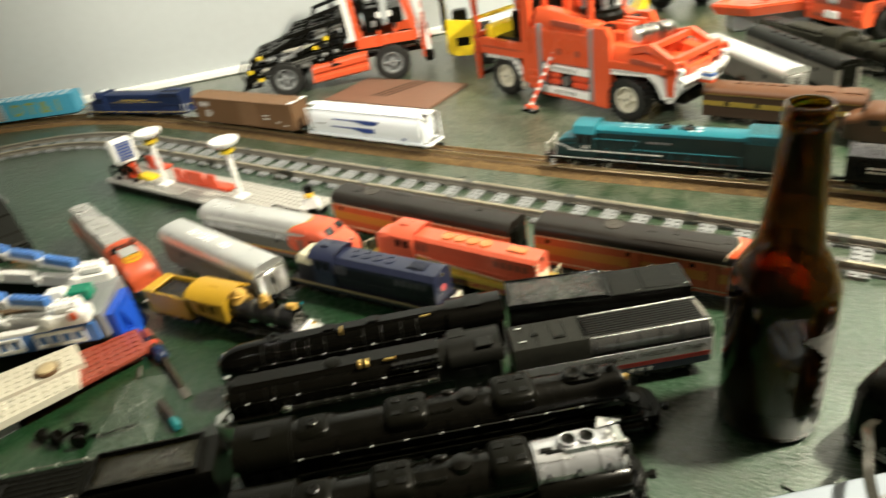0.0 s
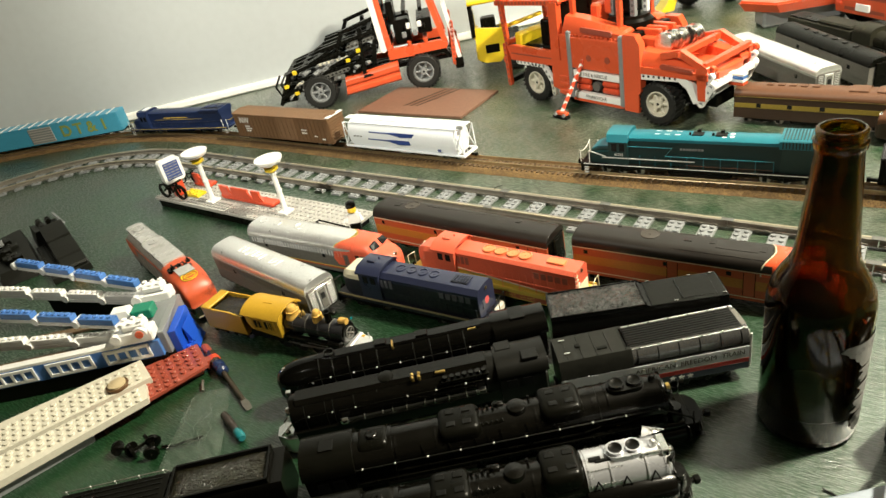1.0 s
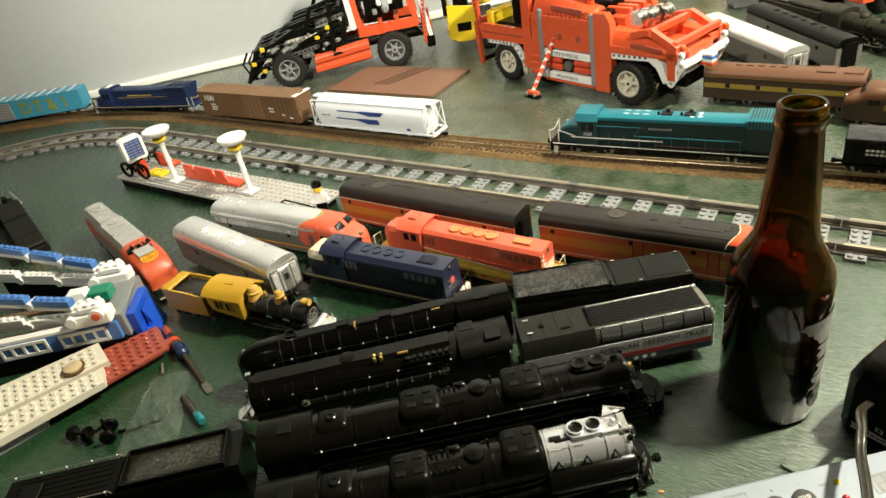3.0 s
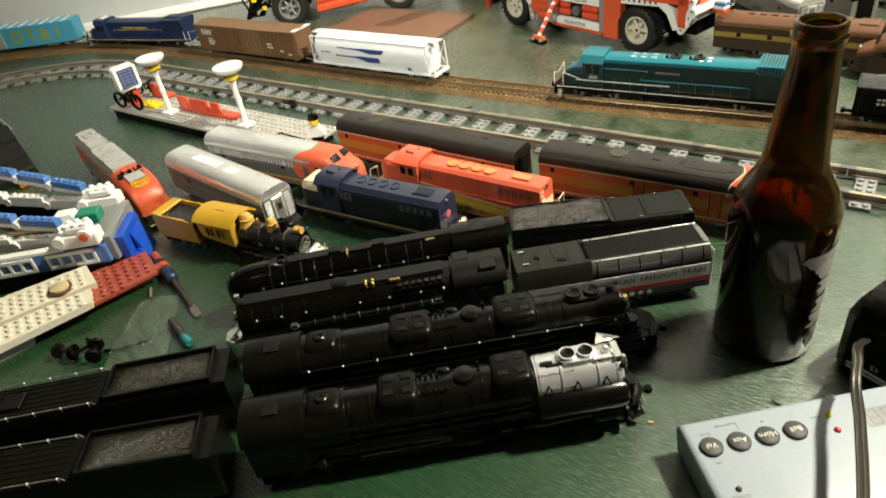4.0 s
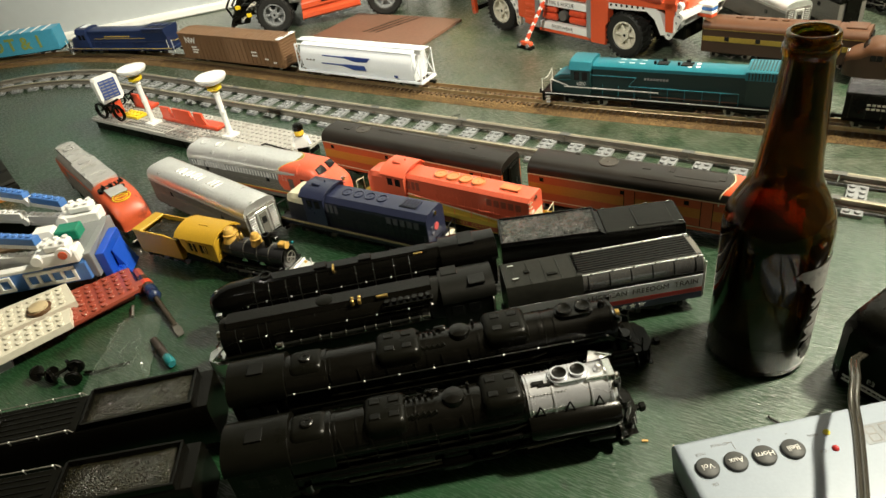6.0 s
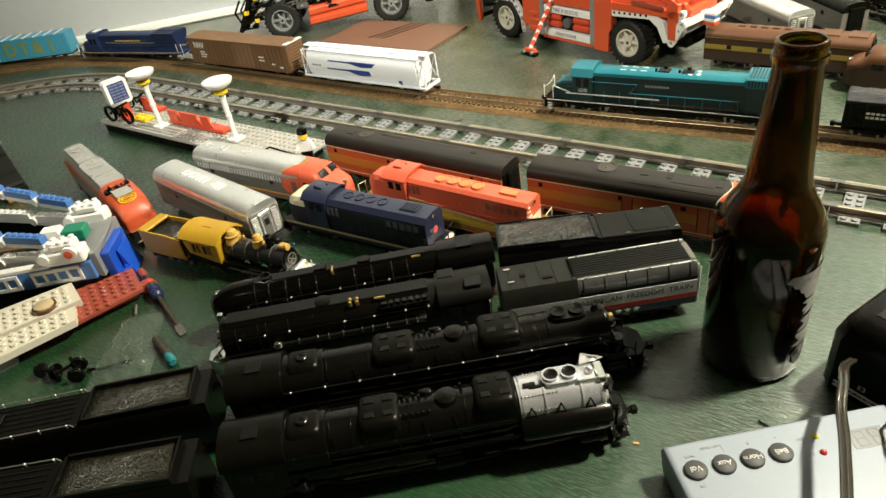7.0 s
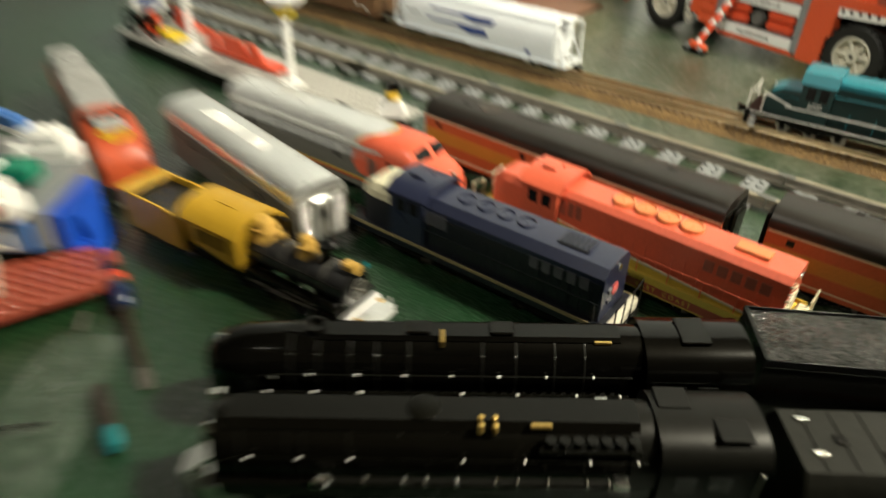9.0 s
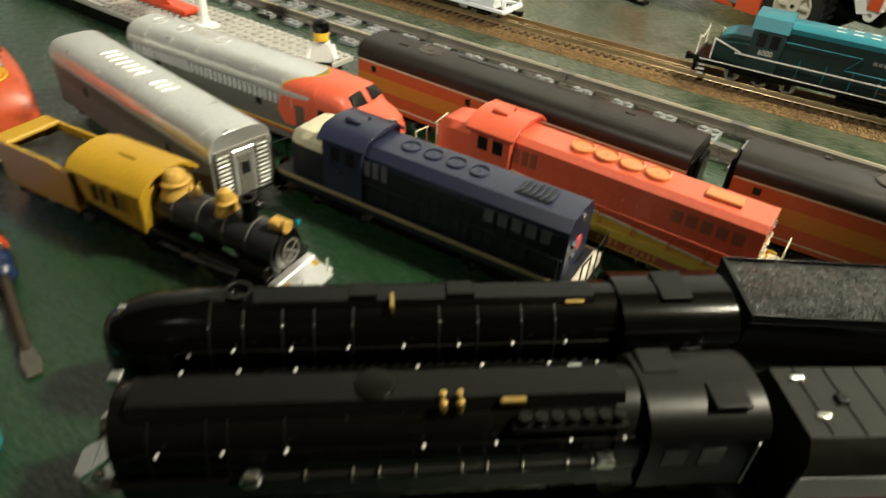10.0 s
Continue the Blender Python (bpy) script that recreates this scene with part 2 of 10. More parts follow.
# pale grey that stands in for the highlight along the booster's eaves
EAVELIGHT = mat("eave_highlight", (0.36, 0.36, 0.345), 0.55, var=0.15, grain=400, spec=0.15)
# dull silver, darkened so the diesels' sides carry their shade in the colour
SILVERDULLSHADE = mat("silver_dull_shade", (0.125, 0.12, 0.105), 0.5, metal=0.0, var=0.25, grain=400, spec=0.3)
GUNMETAL = mat("gunmetal", (0.20, 0.20, 0.195), 0.24, metal=0.8, var=0.15, grain=400)
CHROME = mat("bright_metal", (0.75, 0.75, 0.72), 0.2, metal=1.0, var=0.08, grain=400)
RAILBRASS = mat("tarnished_nickel_rail", (0.56, 0.44, 0.27), 0.30, metal=0.95, var=0.3, grain=160)
STEEL = mat("rail_steel", (0.30, 0.28, 0.25), 0.38, metal=0.9, var=0.25, grain=300)
BRASS = mat("brass", (0.62, 0.42, 0.13), 0.3, metal=0.9, var=0.15, grain=400)
GOLDPAINT = mat("gold_paint", (0.55, 0.33, 0.07), 0.42, metal=0.1, var=0.15, grain=500)
WHITE = mat("white_plastic", (0.80, 0.80, 0.78), 0.3, var=0.05, grain=500)
WHITEPAINT = mat("white_model_paint", (0.82, 0.86, 0.90), 0.35, var=0.05, grain=400)
OFFWHITE = mat("aged_white", (0.61, 0.58, 0.48), 0.4, var=0.08, grain=400)
RED = mat("red_paint", (0.66, 0.115, 0.058), 0.36, var=0.12, grain=500, coat=0.2)
REDORANGE = mat("red_orange_side", (0.42, 0.080, 0.026), 0.4, var=0.14, grain=500)
ORANGESTRIPE = mat("orange_stripe", (0.44, 0.17, 0.025), 0.42, var=0.15, grain=500)
BRICKORANGE = mat("orange_plastic", (0.64, 0.088, 0.028), 0.28, var=0.07, grain=300, coat=0.3)
BRICKRED = mat("red_brick_plastic", (0.31, 0.062, 0.036), 0.3, var=0.1, grain=300, coat=0.2)
BENCHRED = mat("bench_red", (0.62, 0.07, 0.025), 0.3, var=0.1, grain=300)
YELLOW = mat("yellow_paint", (0.46, 0.27, 0.018), 0.42, var=0.12, grain=500)
BRICKYELLOW = mat("yellow_plastic", (0.75, 0.55, 0.02), 0.3, var=0.08, grain=300)
STRIPEYELLOW = mat("stripe_yellow", (0.56, 0.40, 0.06), 0.45, var=0.1, grain=500)
MACHINEGREY = mat("machine_grey", (0.008, 0.0082, 0.006), 0.42, var=0.3, grain=200, spec=0.25)
WORNRED = mat("worn_orange_red", (0.50, 0.080, 0.027), 0.40, var=0.25, grain=160, bump=0.05, wear="5a1e10", wear_amount=0.25)
WORNGREY = mat("worn_body_grey", (0.21, 0.19, 0.16), 0.5, var=0.35, grain=180, bump=0.05, wear="5a3a2a", wear_amount=0.3)
PALEROOF = mat("pale_roof_grey", (0.42, 0.42, 0.41), 0.28, metal=0.25, var=0.15, grain=250, wear="8c8c86", wear_amount=0.4)
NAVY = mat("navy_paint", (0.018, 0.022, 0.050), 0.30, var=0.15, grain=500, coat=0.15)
# darker copy of the navy; on the hood sides it stands in for shade
NAVYDARK = mat("navy_dark_shade", (0.0065, 0.008, 0.014), 0.42, var=0.2, grain=500)
DEEPBLUE = mat("deep_blue_paint", (0.010, 0.022, 0.075), 0.4, var=0.15, grain=500)
BRICKBLUE = mat("blue_plastic", (0.012, 0.075, 0.50), 0.3, var=0.08, grain=300)
MIDBLUE = mat("medium_blue_plastic", (0.07, 0.19, 0.50), 0.32, var=0.08, grain=300)
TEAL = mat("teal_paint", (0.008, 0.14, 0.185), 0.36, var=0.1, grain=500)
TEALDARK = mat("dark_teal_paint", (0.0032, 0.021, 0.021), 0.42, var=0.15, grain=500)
CYANBLUE = mat("container_blue", (0.055, 0.30, 0.46), 0.45, var=0.12, grain=300)
OLIVEYELLOW = mat("lettering_yellow", (0.24, 0.30, 0.07), 0.5, var=0.2, grain=300)
BOXBROWN = mat("boxcar_brown", (0.140, 0.075, 0.034), 0.55, var=0.15, grain=500)
BOXROOF = mat("boxcar_roof", (0.18, 0.100, 0.050), 0.55, var=0.15, grain=400)
FANGREY = mat("scuffed_roof_grey", (0.045, 0.038, 0.030), 0.42, var=0.3, grain=300)
ROOFBROWN = mat("roof_brown_black", (0.0105, 0.0077, 0.0054), 0.40, var=0.22, bump=0.008, grain=500)
PASSROOF = mat("orange_brown_roof", (0.100, 0.040, 0.015), 0.45, var=0.15, grain=300)
PASSSIDE = mat("dark_brown_side", (0.030, 0.013, 0.005), 0.45, var=0.2, grain=400)
OLIVESTRIPE = mat("olive_stripe", (0.24, 0.17, 0.02), 0.45, var=0.2, grain=400)
RAMP = mat("brown_board", (0.20, 0.105, 0.068), 0.55, var=0.15, grain=160, bump=0.04)
LBG = mat("light_grey_plastic", (0.215, 0.225, 0.23), 0.35, var=0.08, grain=300)
DBG = mat("dark_grey_plastic", (0.105, 0.105, 0.098), 0.4, var=0.12, grain=300)
RAILGREY = mat("toy_rail_grey", (0.20, 0.185, 0.155), 0.4, metal=0.3, var=0.2, grain=200)
PLATEGREY = mat("pale_plate_grey", (0.40, 0.39, 0.36), 0.36, var=0.08, grain=300)
RAILCAP = mat("tarnished_rail_cap", (0.40, 0.36, 0.26), 0.34, metal=0.4, var=0.2, grain=300)
CORK = granular("cork_roadbed", "46321a", "a88650", 0.8, 700)
TIE = mat("brown_tie", (0.115, 0.075, 0.04), 0.5, var=0.35, grain=300)
# the pale grains put the coal's glints into its colour
COAL = granular("coal", "020202", "6a6a68", 0.12, 1000)
FANORANGE = mat("pale_orange_paint", (0.70, 0.22, 0.08), 0.36, var=0.12, grain=500)
COALDULL = granular("coal_dull", "020201", "3a3725", 0.2, 1100)
WINDOWDARK = mat("dark_window", (0.012, 0.012, 0.012), 0.2, var=0.2, grain=300, bump=0, spec=0.2)
DULLGOLD = mat("dull_gold_stripe", (0.27, 0.22, 0.115), 0.5, var=0.25, grain=300)
VENTRED = mat("dusty_red_grille", (0.30, 0.085, 0.055), 0.5, var=0.2, grain=600)
WINDOWGREY = mat("grey_window", (0.10, 0.10, 0.12), 0.2, var=0.2, grain=300, bump=0)
PINK = mat("red_emblem", (0.60, 0.10, 0.10), 0.4)
SKIN = mat("toy_yellow", (0.75, 0.48, 0.04), 0.35, var=0.05)
CREAM = mat("cream_nose", (0.62, 0.58, 0.42), 0.4, var=0.1, grain=400)
AMBER = glassy("amber_glass", (0.20, 0.098, 0.004), 0.02, 1.4, 0.98)
CLEARFILM = bpy.data.materials.new("clear_film")
CLEARFILM.use_nodes = True
_nt = CLEARFILM.node_tree
_gloss = _nt.nodes["Principled BSDF"]
_gloss.inputs["Base Color"].default_value, _gloss.inputs["Roughness"].default_value = (0.16, 0.19, 0.16, 1), 0.07
_clear, _mixed = _nt.nodes.new("ShaderNodeBsdfTransparent"), _nt.nodes.new("ShaderNodeMixShader")
_haze = _nt.nodes.new("ShaderNodeTexNoise")
_haze.inputs["Scale"].default_value, _haze.inputs["Detail"].default_value = 130, 5
_span = _nt.nodes.new("ShaderNodeMapRange")
_span.inputs["From Min"].default_value, _span.inputs["From Max"].default_value = 0.42, 0.75
_span.inputs["To Min"].default_value, _span.inputs["To Max"].default_value = 0.09, 0.30
_co = _nt.nodes.new("ShaderNodeTexCoord")
_nt.links.new(_co.outputs["Object"], _haze.inputs["Vector"])
_nt.links.new(_haze.outputs["Fac"], _span.inputs["Value"])
_nt.links.new(_span.outputs[0], _mixed.inputs[0])
_nt.links.new(_clear.outputs[0], _mixed.inputs[1])
_nt.links.new(_gloss.outputs[0], _mixed.inputs[2])
_nt.links.new(_mixed.outputs[0], _nt.nodes["Material Output"].inputs["Surface"])
CASEWHITE = mat("case_white", (0.285, 0.325, 0.375), 0.45, var=0.04, grain=700, bump=0.04)
BUTTON = mat("button_grey", (0.045, 0.047, 0.046), 0.6, var=0.15, grain=900)
INK = mat("ink_black", (0.02, 0.02, 0.02), 0.6, bump=0)
INKGREY = mat("ink_grey", (0.22, 0.22, 0.22), 0.6, bump=0)
INKWHITE = mat("ink_white", (0.75, 0.75, 0.72), 0.55, bump=0)
INKBLUE = mat("ink_blue", (0.02, 0.05, 0.22), 0.5, bump=0)
INKRED = mat("ink_red", (0.45, 0.03, 0.02), 0.5, bump=0)
PRINT = mat("dark_print", (0.012, 0.011, 0.007), 0.55, var=0.4, grain=90, spec=0.2)
LABEL = mat("paper_label", (0.34, 0.34, 0.32), 0.5, var=0.3, grain=120, wear="1a1a14", wear_amount=0.5)
BULB = bpy.data.materials.new("lit_bulb")
BULB.use_nodes = True
BULB.node_tree.nodes["Principled BSDF"].inputs["Emission Color"].default_value = (1, 0.9, 0.75, 1)
BULB.node_tree.nodes["Principled BSDF"].inputs["Emission Strength"].default_value = 4

# ---- mesh tools: all shapes in millimetres ----


class Shape:
    """Collects solids in millimetres, then becomes one mesh in metres."""

    def __init__(self):
        self.v, self.f = [], []

    def add(self, verts, faces):
        n = len(self.v)
        self.v += [tuple(p) for p in verts]
        self.f += [tuple(i + n for i in face) for face in faces]
        return self

    def box(self, x0, x1, y0, y1, z0, z1, c=0.0):
        """A box; c: the chamfer of its edges."""
        lo, hi = (min(x0, x1), min(y0, y1), min(z0, z1)), (max(x0, x1), max(y0, y1), max(z0, z1))
        if c <= 0:
            v = [(x, y, z) for x in (lo[0], hi[0]) for y in (lo[1], hi[1]) for z in (lo[2], hi[2])]
            return self.add(v, [(0, 1, 3, 2), (4, 6, 7, 5), (0, 4, 5, 1), (2, 3, 7, 6), (0, 2, 6, 4), (1, 5, 7, 3)])
        c = min(c, *(0.49 * (h - l) for l, h in zip(lo, hi)))
        v, key = [], {}
        for s in ((a, b, d) for a in (0, 1) for b in (0, 1) for d in (0, 1)):
            for axis in range(3):
                p = [(hi[k] if s[k] else lo[k]) + (0 if k == axis else (-c if s[k] else c)) for k in range(3)]
                key[s, axis] = len(v)
                v.append(p)
        f = []
        for a in range(3):
            b, d = (a + 1) % 3, (a + 2) % 3
            for s in (0, 1):
                ring = []
                for p, q in ((0, 0), (1, 0), (1, 1), (0, 1)):
                    t = [0, 0, 0]
                    t[a], t[b], t[d] = s, p, q
                    ring.append(key[tuple(t), a])
                f.append(ring)
                for s2 in (0, 1):
                    t0, t1 = [0, 0, 0], [0, 0, 0]
                    t0[a], t0[b], t0[d] = s, s2, 0
                    t1[a], t1[b], t1[d] = s, s2, 1
                    f.append((key[tuple(t0), a], key[tuple(t0), b], key[tuple(t1), b], key[tuple(t1), a]))
        for s in ((a, b, d) for a in (0, 1) for b in (0, 1) for d in (0, 1)):
            f.append((key[s, 0], key[s, 1], key[s, 2]))
        return self.add(v, f)

    def loft(self, rings, caps=True, closed=False):
        n, m = len(rings), len(rings[0])
        v = [p for ring in rings for p in ring]
        f = []
        for i in range(n if closed else n - 1):
            for j in range(m):
                a, b = i * m, ((i + 1) % n) * m
                f.append((a + j, a + (j + 1) % m, b + (j + 1) % m, b + j))
        if caps and not closed:
            f += [tuple(range(m - 1, -1, -1)), tuple(range((n - 1) * m, n * m))]
        return self.add(v, f)

    def prism(self, outline, x0, x1):
        """An outline of (y, z) drawn out along x."""
        return self.loft([[(x, y, z) for y, z in outline] for x in (x0, x1)])

    def slab(self, outline, z0, z1):
        """An outline of (x, y) drawn out along z."""
        return self.loft([[(x, y, z) for x, y in outline] for z in (z0, z1)])

    def wall(self, outline, y0, y1):
        """An outline of (x, z) drawn out along y."""
        return self.loft([[(x, y, z) for x, z in outline] for y in (y0, y1)])

    def rod(self, p, q, r, r2=None, n=10):
        """A round bar or cone from p to q."""
        p, q = Vector(p), Vector(q)
        d = (q - p).normalized()
        u = d.orthogonal().normalized()
        w = d.cross(u)
        rings = []
        for o, rr in ((p, r), (q, r if r2 is None else r2)):
            rings.append([o + rr * (math.cos(2 * math.pi * k / n) * u + math.sin(2 * math.pi * k / n) * w) for k in range(n)])
        return self.loft(rings)

    def turned(self, profile, x=0.0, y=0.0, axis="z", n=24, off=0.0):
        """A body of revolution from (radius, height) pairs, about an axis through (x, y)."""
        rings = []
        for r, h in profile:
            ring = []
            for k in range(n):
                a = 2 * math.pi * k / n
                c, s = r * math.cos(a), r * math.sin(a)
                if axis == "z":
                    ring.append((x + c, y + s, h + off))
                elif axis == "x":
                    ring.append((h + off, x + c, y + s))
                else:
                    ring.append((x + c, h + off, y + s))
            rings.append(ring)
        return self.loft(rings)

    def tube(self, path, r, n=8):
        pts = [Vector(p) for p in path]
        rings, u = [], None
        for i, p in enumerate(pts):
            d = (pts[min(i + 1, len(pts) - 1)] - pts[max(i - 1, 0)]).normalized()
            u = (u - d * u.dot(d)).normalized() if u is not None else d.orthogonal().normalized()
            w = d.cross(u)
            rings.append([p + r * (math.cos(2 * math.pi * k / n) * u + math.sin(2 * math.pi * k / n) * w) for k in range(n)])
        return self.loft(rings)

    def ball(self, x, y, z, r, rz=None, n=14, top=False):
        rz = r if rz is None else rz
        k0 = 0 if top else -6
        return self.turned([(max(0.02, r * math.cos(k * math.pi / 12)), z + rz * math.sin(k * math.pi / 12)) for k in range(k0, 7)], x, y, "z", n)

    def studs(self, x0, y0, nx, ny, z, n=10):
        """Rows of round studs on an 8 mm grid; the first stud's cell begins at (x0, y0)."""
        for i in range(nx):
            for j in range(ny):
                self.turned([(2.45, 0), (2.45, 1.4), (2.2, 1.7)], x0 + 4 + 8 * i, y0 + 4 + 8 * j, "z", n, z)
        return self

    def move(self, m):
        """The same shape, moved by a matrix in millimetres."""
        self.v = [tuple(m @ Vector(p)) for p in self.v]
        return self

    def join(self, other):
        return self.add(other.v, other.f)

    def mesh(self, name, material, angle=35):
        me = bpy.data.meshes.new(name)
        me.from_pydata([(x * 0.001, y * 0.001, z * 0.001) for x, y, z in self.v], [], self.f)
        bm = bmesh.new()
        bm.from_mesh(me)
        bmesh.ops.recalc_face_normals(bm, faces=bm.faces)
        for f in bm.faces:
            f.smooth = True
        bm.to_mesh(me)
        bm.free()
        me.set_sharp_from_angle(angle=radians(angle))
        me.materials.append(material)
        return me


def thing(name, x, y, z, turn, label, category, group="", rx=0, ry=0):
    """An empty at a thing's base, in metres and degrees."""
    ob = new(name)
    ob.empty_display_size = 0.02
    ob.matrix_basis = pose(x, y, z, rx, ry, turn)
    return tagged(ob, label, category, group)


def part(name, shape, material, parent, label="", angle=35):
    ob = new(name, shape.mesh(name, material, angle))
    ob.parent = parent
    if label:
        tagged(ob, label)
    return ob


def single(name, shape, material, x, y, z, turn, label, category, group="", kind="", rx=0, ry=0):
    """A thing of one mesh."""
    ob = new(name, shape.mesh(name, material))
    ob.matrix_basis = pose(x, y, z, rx, ry, turn)
    return tagged(ob, label, category, group, kind)


def lettering(name, text, size, m, parent, material, label="", bold=0.0):
    """Flat words of the built-in font, size in millimetres, at the pose m (millimetres) on its parent."""
    cu = bpy.data.curves.new(name, "FONT")
    cu.body, cu.size, cu.extrude = text, size * 0.001, 0.00006
    cu.offset = bold * size * 0.001
    cu.align_x = "CENTER"
    cu.align_y = "CENTER"
    tmp = bpy.data.objects.new(name, cu)
    scene.collection.objects.link(tmp)
    me = bpy.data.meshes.new_from_object(tmp)
    bpy.data.objects.remove(tmp)
    me.materials.clear()
    me.materials.append(material)
    ob = new(name, me)
    ob.parent = parent
    m = m.copy()
    m.translation = m.translation * 0.001
    ob.matrix_basis = m
    if label:
        tagged(ob, label)
    return ob


def smooth_path(points, step):
    """Evenly spaced points and headings along a soft curve through plan points (metres)."""
    p = [Vector((*q, 0)) for q in points]
    dense = []
    for i in range(len(p) - 1):
        a, b, c, d = p[max(i - 1, 0)], p[i], p[i + 1], p[min(i + 2, len(p) - 1)]
        for k in range(40):
            t = k / 40
            dense.append(0.5 * (2 * b + (c - a) * t + (2 * a - 5 * b + 4 * c - d) * t * t + (3 * b - a - 3 * c + d) * t ** 3))
    dense.append(p[-1])
    out, want, run = [], 0.0, 0.0
    for a, b in zip(dense, dense[1:]):
        seg = (b - a).length
        while want <= run + seg:
            out.append((a.lerp(b, (want - run) / seg), math.atan2(b.y - a.y, b.x - a.x)))
            want += step
        run += seg
    return out


def islands(shape):
    """A shape's separate solids, each as a shape of its own."""
    root = list(range(len(shape.v)))

    def find(i):
        while root[i] != i:
            root[i] = root[root[i]]
            i = root[i]
        return i

    for f in shape.f:
        for k in f[1:]:
            root[find(k)] = find(f[0])
    sets = {}
    for f in shape.f:
        sets.setdefault(find(f[0]), []).append(f)
    out = []
    for faces in sets.values():
        ids = sorted({i for f in faces for i in f})
        at = {i: k for k, i in enumerate(ids)}
        s = Shape()
        s.v, s.f = [shape.v[i] for i in ids], [tuple(at[i] for i in f) for f in faces]
        out.append(s)
    return out


def pieces(name, shape, material, parent, label=""):
    """Each separate solid of a shape as a part of its own."""
    return [part(name, s, material, parent, label) for s in islands(shape)]

# ---- the room ----
def slab_between(name, p, q, z0, z1, thick, material, label, category):
    """A wall that stands on the line from p to q, its thickness to the left of that line."""
    p, q = Vector(p), Vector(q)
    s = Shape().box(0, (q - p).length * 1000, 0, thick * 1000, z0 * 1000, z1 * 1000)
    return single(name, s, material, p.x, p.y, 0, math.degrees(math.atan2(q.y - p.y, q.x - p.x)), label, category, kind="structure")


slab_between("wall_diagonal", (-3.09, -1.90), (1.21, 2.40), -0.75, 1.7, 0.1, WALL, "plain light grey painted wall behind the table", "wall")
# unseen walls added round the room, dark to hold the fill light down
slab_between("wall_south", (2.0, -1.9), (-3.09, -1.9), -0.75, 1.7, -0.1, DARKWALL, "unseen wall, darkened to cut bounced light", "wall")
slab_between("wall_east", (2.0, 2.4), (2.0, -1.9), -0.75, 1.7, 0.1, DARKWALL, "unseen wall, darkened to cut bounced light", "wall")
slab_between("wall_north", (1.21, 2.4), (2.0, 2.4), -0.75, 1.7, 0.1, DARKWALL, "unseen wall, darkened to cut bounced light", "wall")
single("floor", Shape().box(-3300, 2100, -2000, 2500, -800, -750), CARPET, 0, 0, 0, 0, "dark carpeted floor below the table", "floor", kind="structure")
single("ceiling", Shape().box(-3300, 2100, -2000, 2500, 1700, 1750), CEIL, 0, 0, 0, 0, "unseen ceiling, darkened to cut bounced light", "ceiling", kind="structure")

# the train table: a sheet of painted plywood on legs, cut along the wall
table = thing("train_table", 0, 0, 0, 0, "large plywood train table painted dark green", "table")
part("tabletop", Shape().slab([(-1975, -790), (1300, -790), (1300, 1830), (632, 1830)], -18, 0), GREEN, table, "green enamelled plywood top with brush marks")
for lx, ly in ((-1700, -720), (1220, -720), (1220, 1740), (0, -720), (1220, 500)):
    part("leg", Shape().box(lx - 35, lx + 35, ly - 35, ly + 35, -750, -18, 3), EDGE, table)

s = Shape().box(0, 3200, -14, 0, 0.5, 16, 3)
single("baseboard", s, TRIMWHITE, -1.62, -0.426, 0, 45, "narrow white trim strip where the wall meets the table", "trim", kind="structure")

# ---- the small-scale track on its cork bed ----
HO_LINE = [(1.25, 0.128), (0.9, 0.127), (0.55, 0.122), (0.28, 0.115), (0.03, 0.099), (-0.3, 0.094), (-0.58, 0.096), (-0.74, 0.091), (-0.86, 0.076), (-0.95, 0.050), (-1.077, -0.014), (-1.2, -0.10), (-1.33, -0.22), (-1.42, -0.36)]
RAIL_TOP = 0.0115


def swept(points, section):
    """A section of (across, up) in millimetres drawn along plan points."""
    s = Shape()
    rings = []
    for p, a in points:
        nx, ny = -math.sin(a), math.cos(a)
        rings.append([(p.x * 1000 + nx * o, p.y * 1000 + ny * o, z) for o, z in section])
    return s.loft(rings)


ho = thing("model_railway_track", 0, 0, 0, 0, "narrow-gauge model track on brown cork roadbed", "track")
line = smooth_path(HO_LINE, 0.02)
part("roadbed", swept(line, [(-23, 0.2), (-18, 5.2), (18, 5.2), (23, 0.2)]), CORK, ho, "crumbly light brown cork roadbed")
for o in (-8.25, 8.25):
    part("rail", swept(line, [(o - 1.1, 7.2), (o - 0.55, 7.8), (o - 0.6, 9.6), (o - 0.6, 11.4), (o + 0.6, 11.4), (o + 0.6, 9.6), (o + 0.55, 7.8), (o + 1.1, 7.2)]), RAILBRASS, ho, "thin tarnished nickel silver rail")
ties = Shape()
for k, (p, a) in enumerate(smooth_path(HO_LINE, 0.0072)):
    w = 15 + 0.5 * math.sin(k * 2.3)
    ties.join(Shape().box(-1.4, 1.4, -w, w, 5.0, 7.2).move(pose(p.x * 1000, p.y * 1000, 0, 0, 0, math.degrees(a))))
tagged(part("tie_strip", ties, TIE, ho, "row of small dark brown plastic ties"), kind="stuff")

# ---- the toy brick track ----


def toy_sleeper(turned=None):
    s = Shape().box(-7.9, 7.9, -31.8, 31.8, 0.2, 3.4, 0.25)
    s.studs(-8, -16, 2, 4, 3.4)
    s.studs(-8, 24, 2, 1, 3.4)
    s.studs(-8, -32, 2, 1, 3.4)
    return s.move(turned) if turned else s


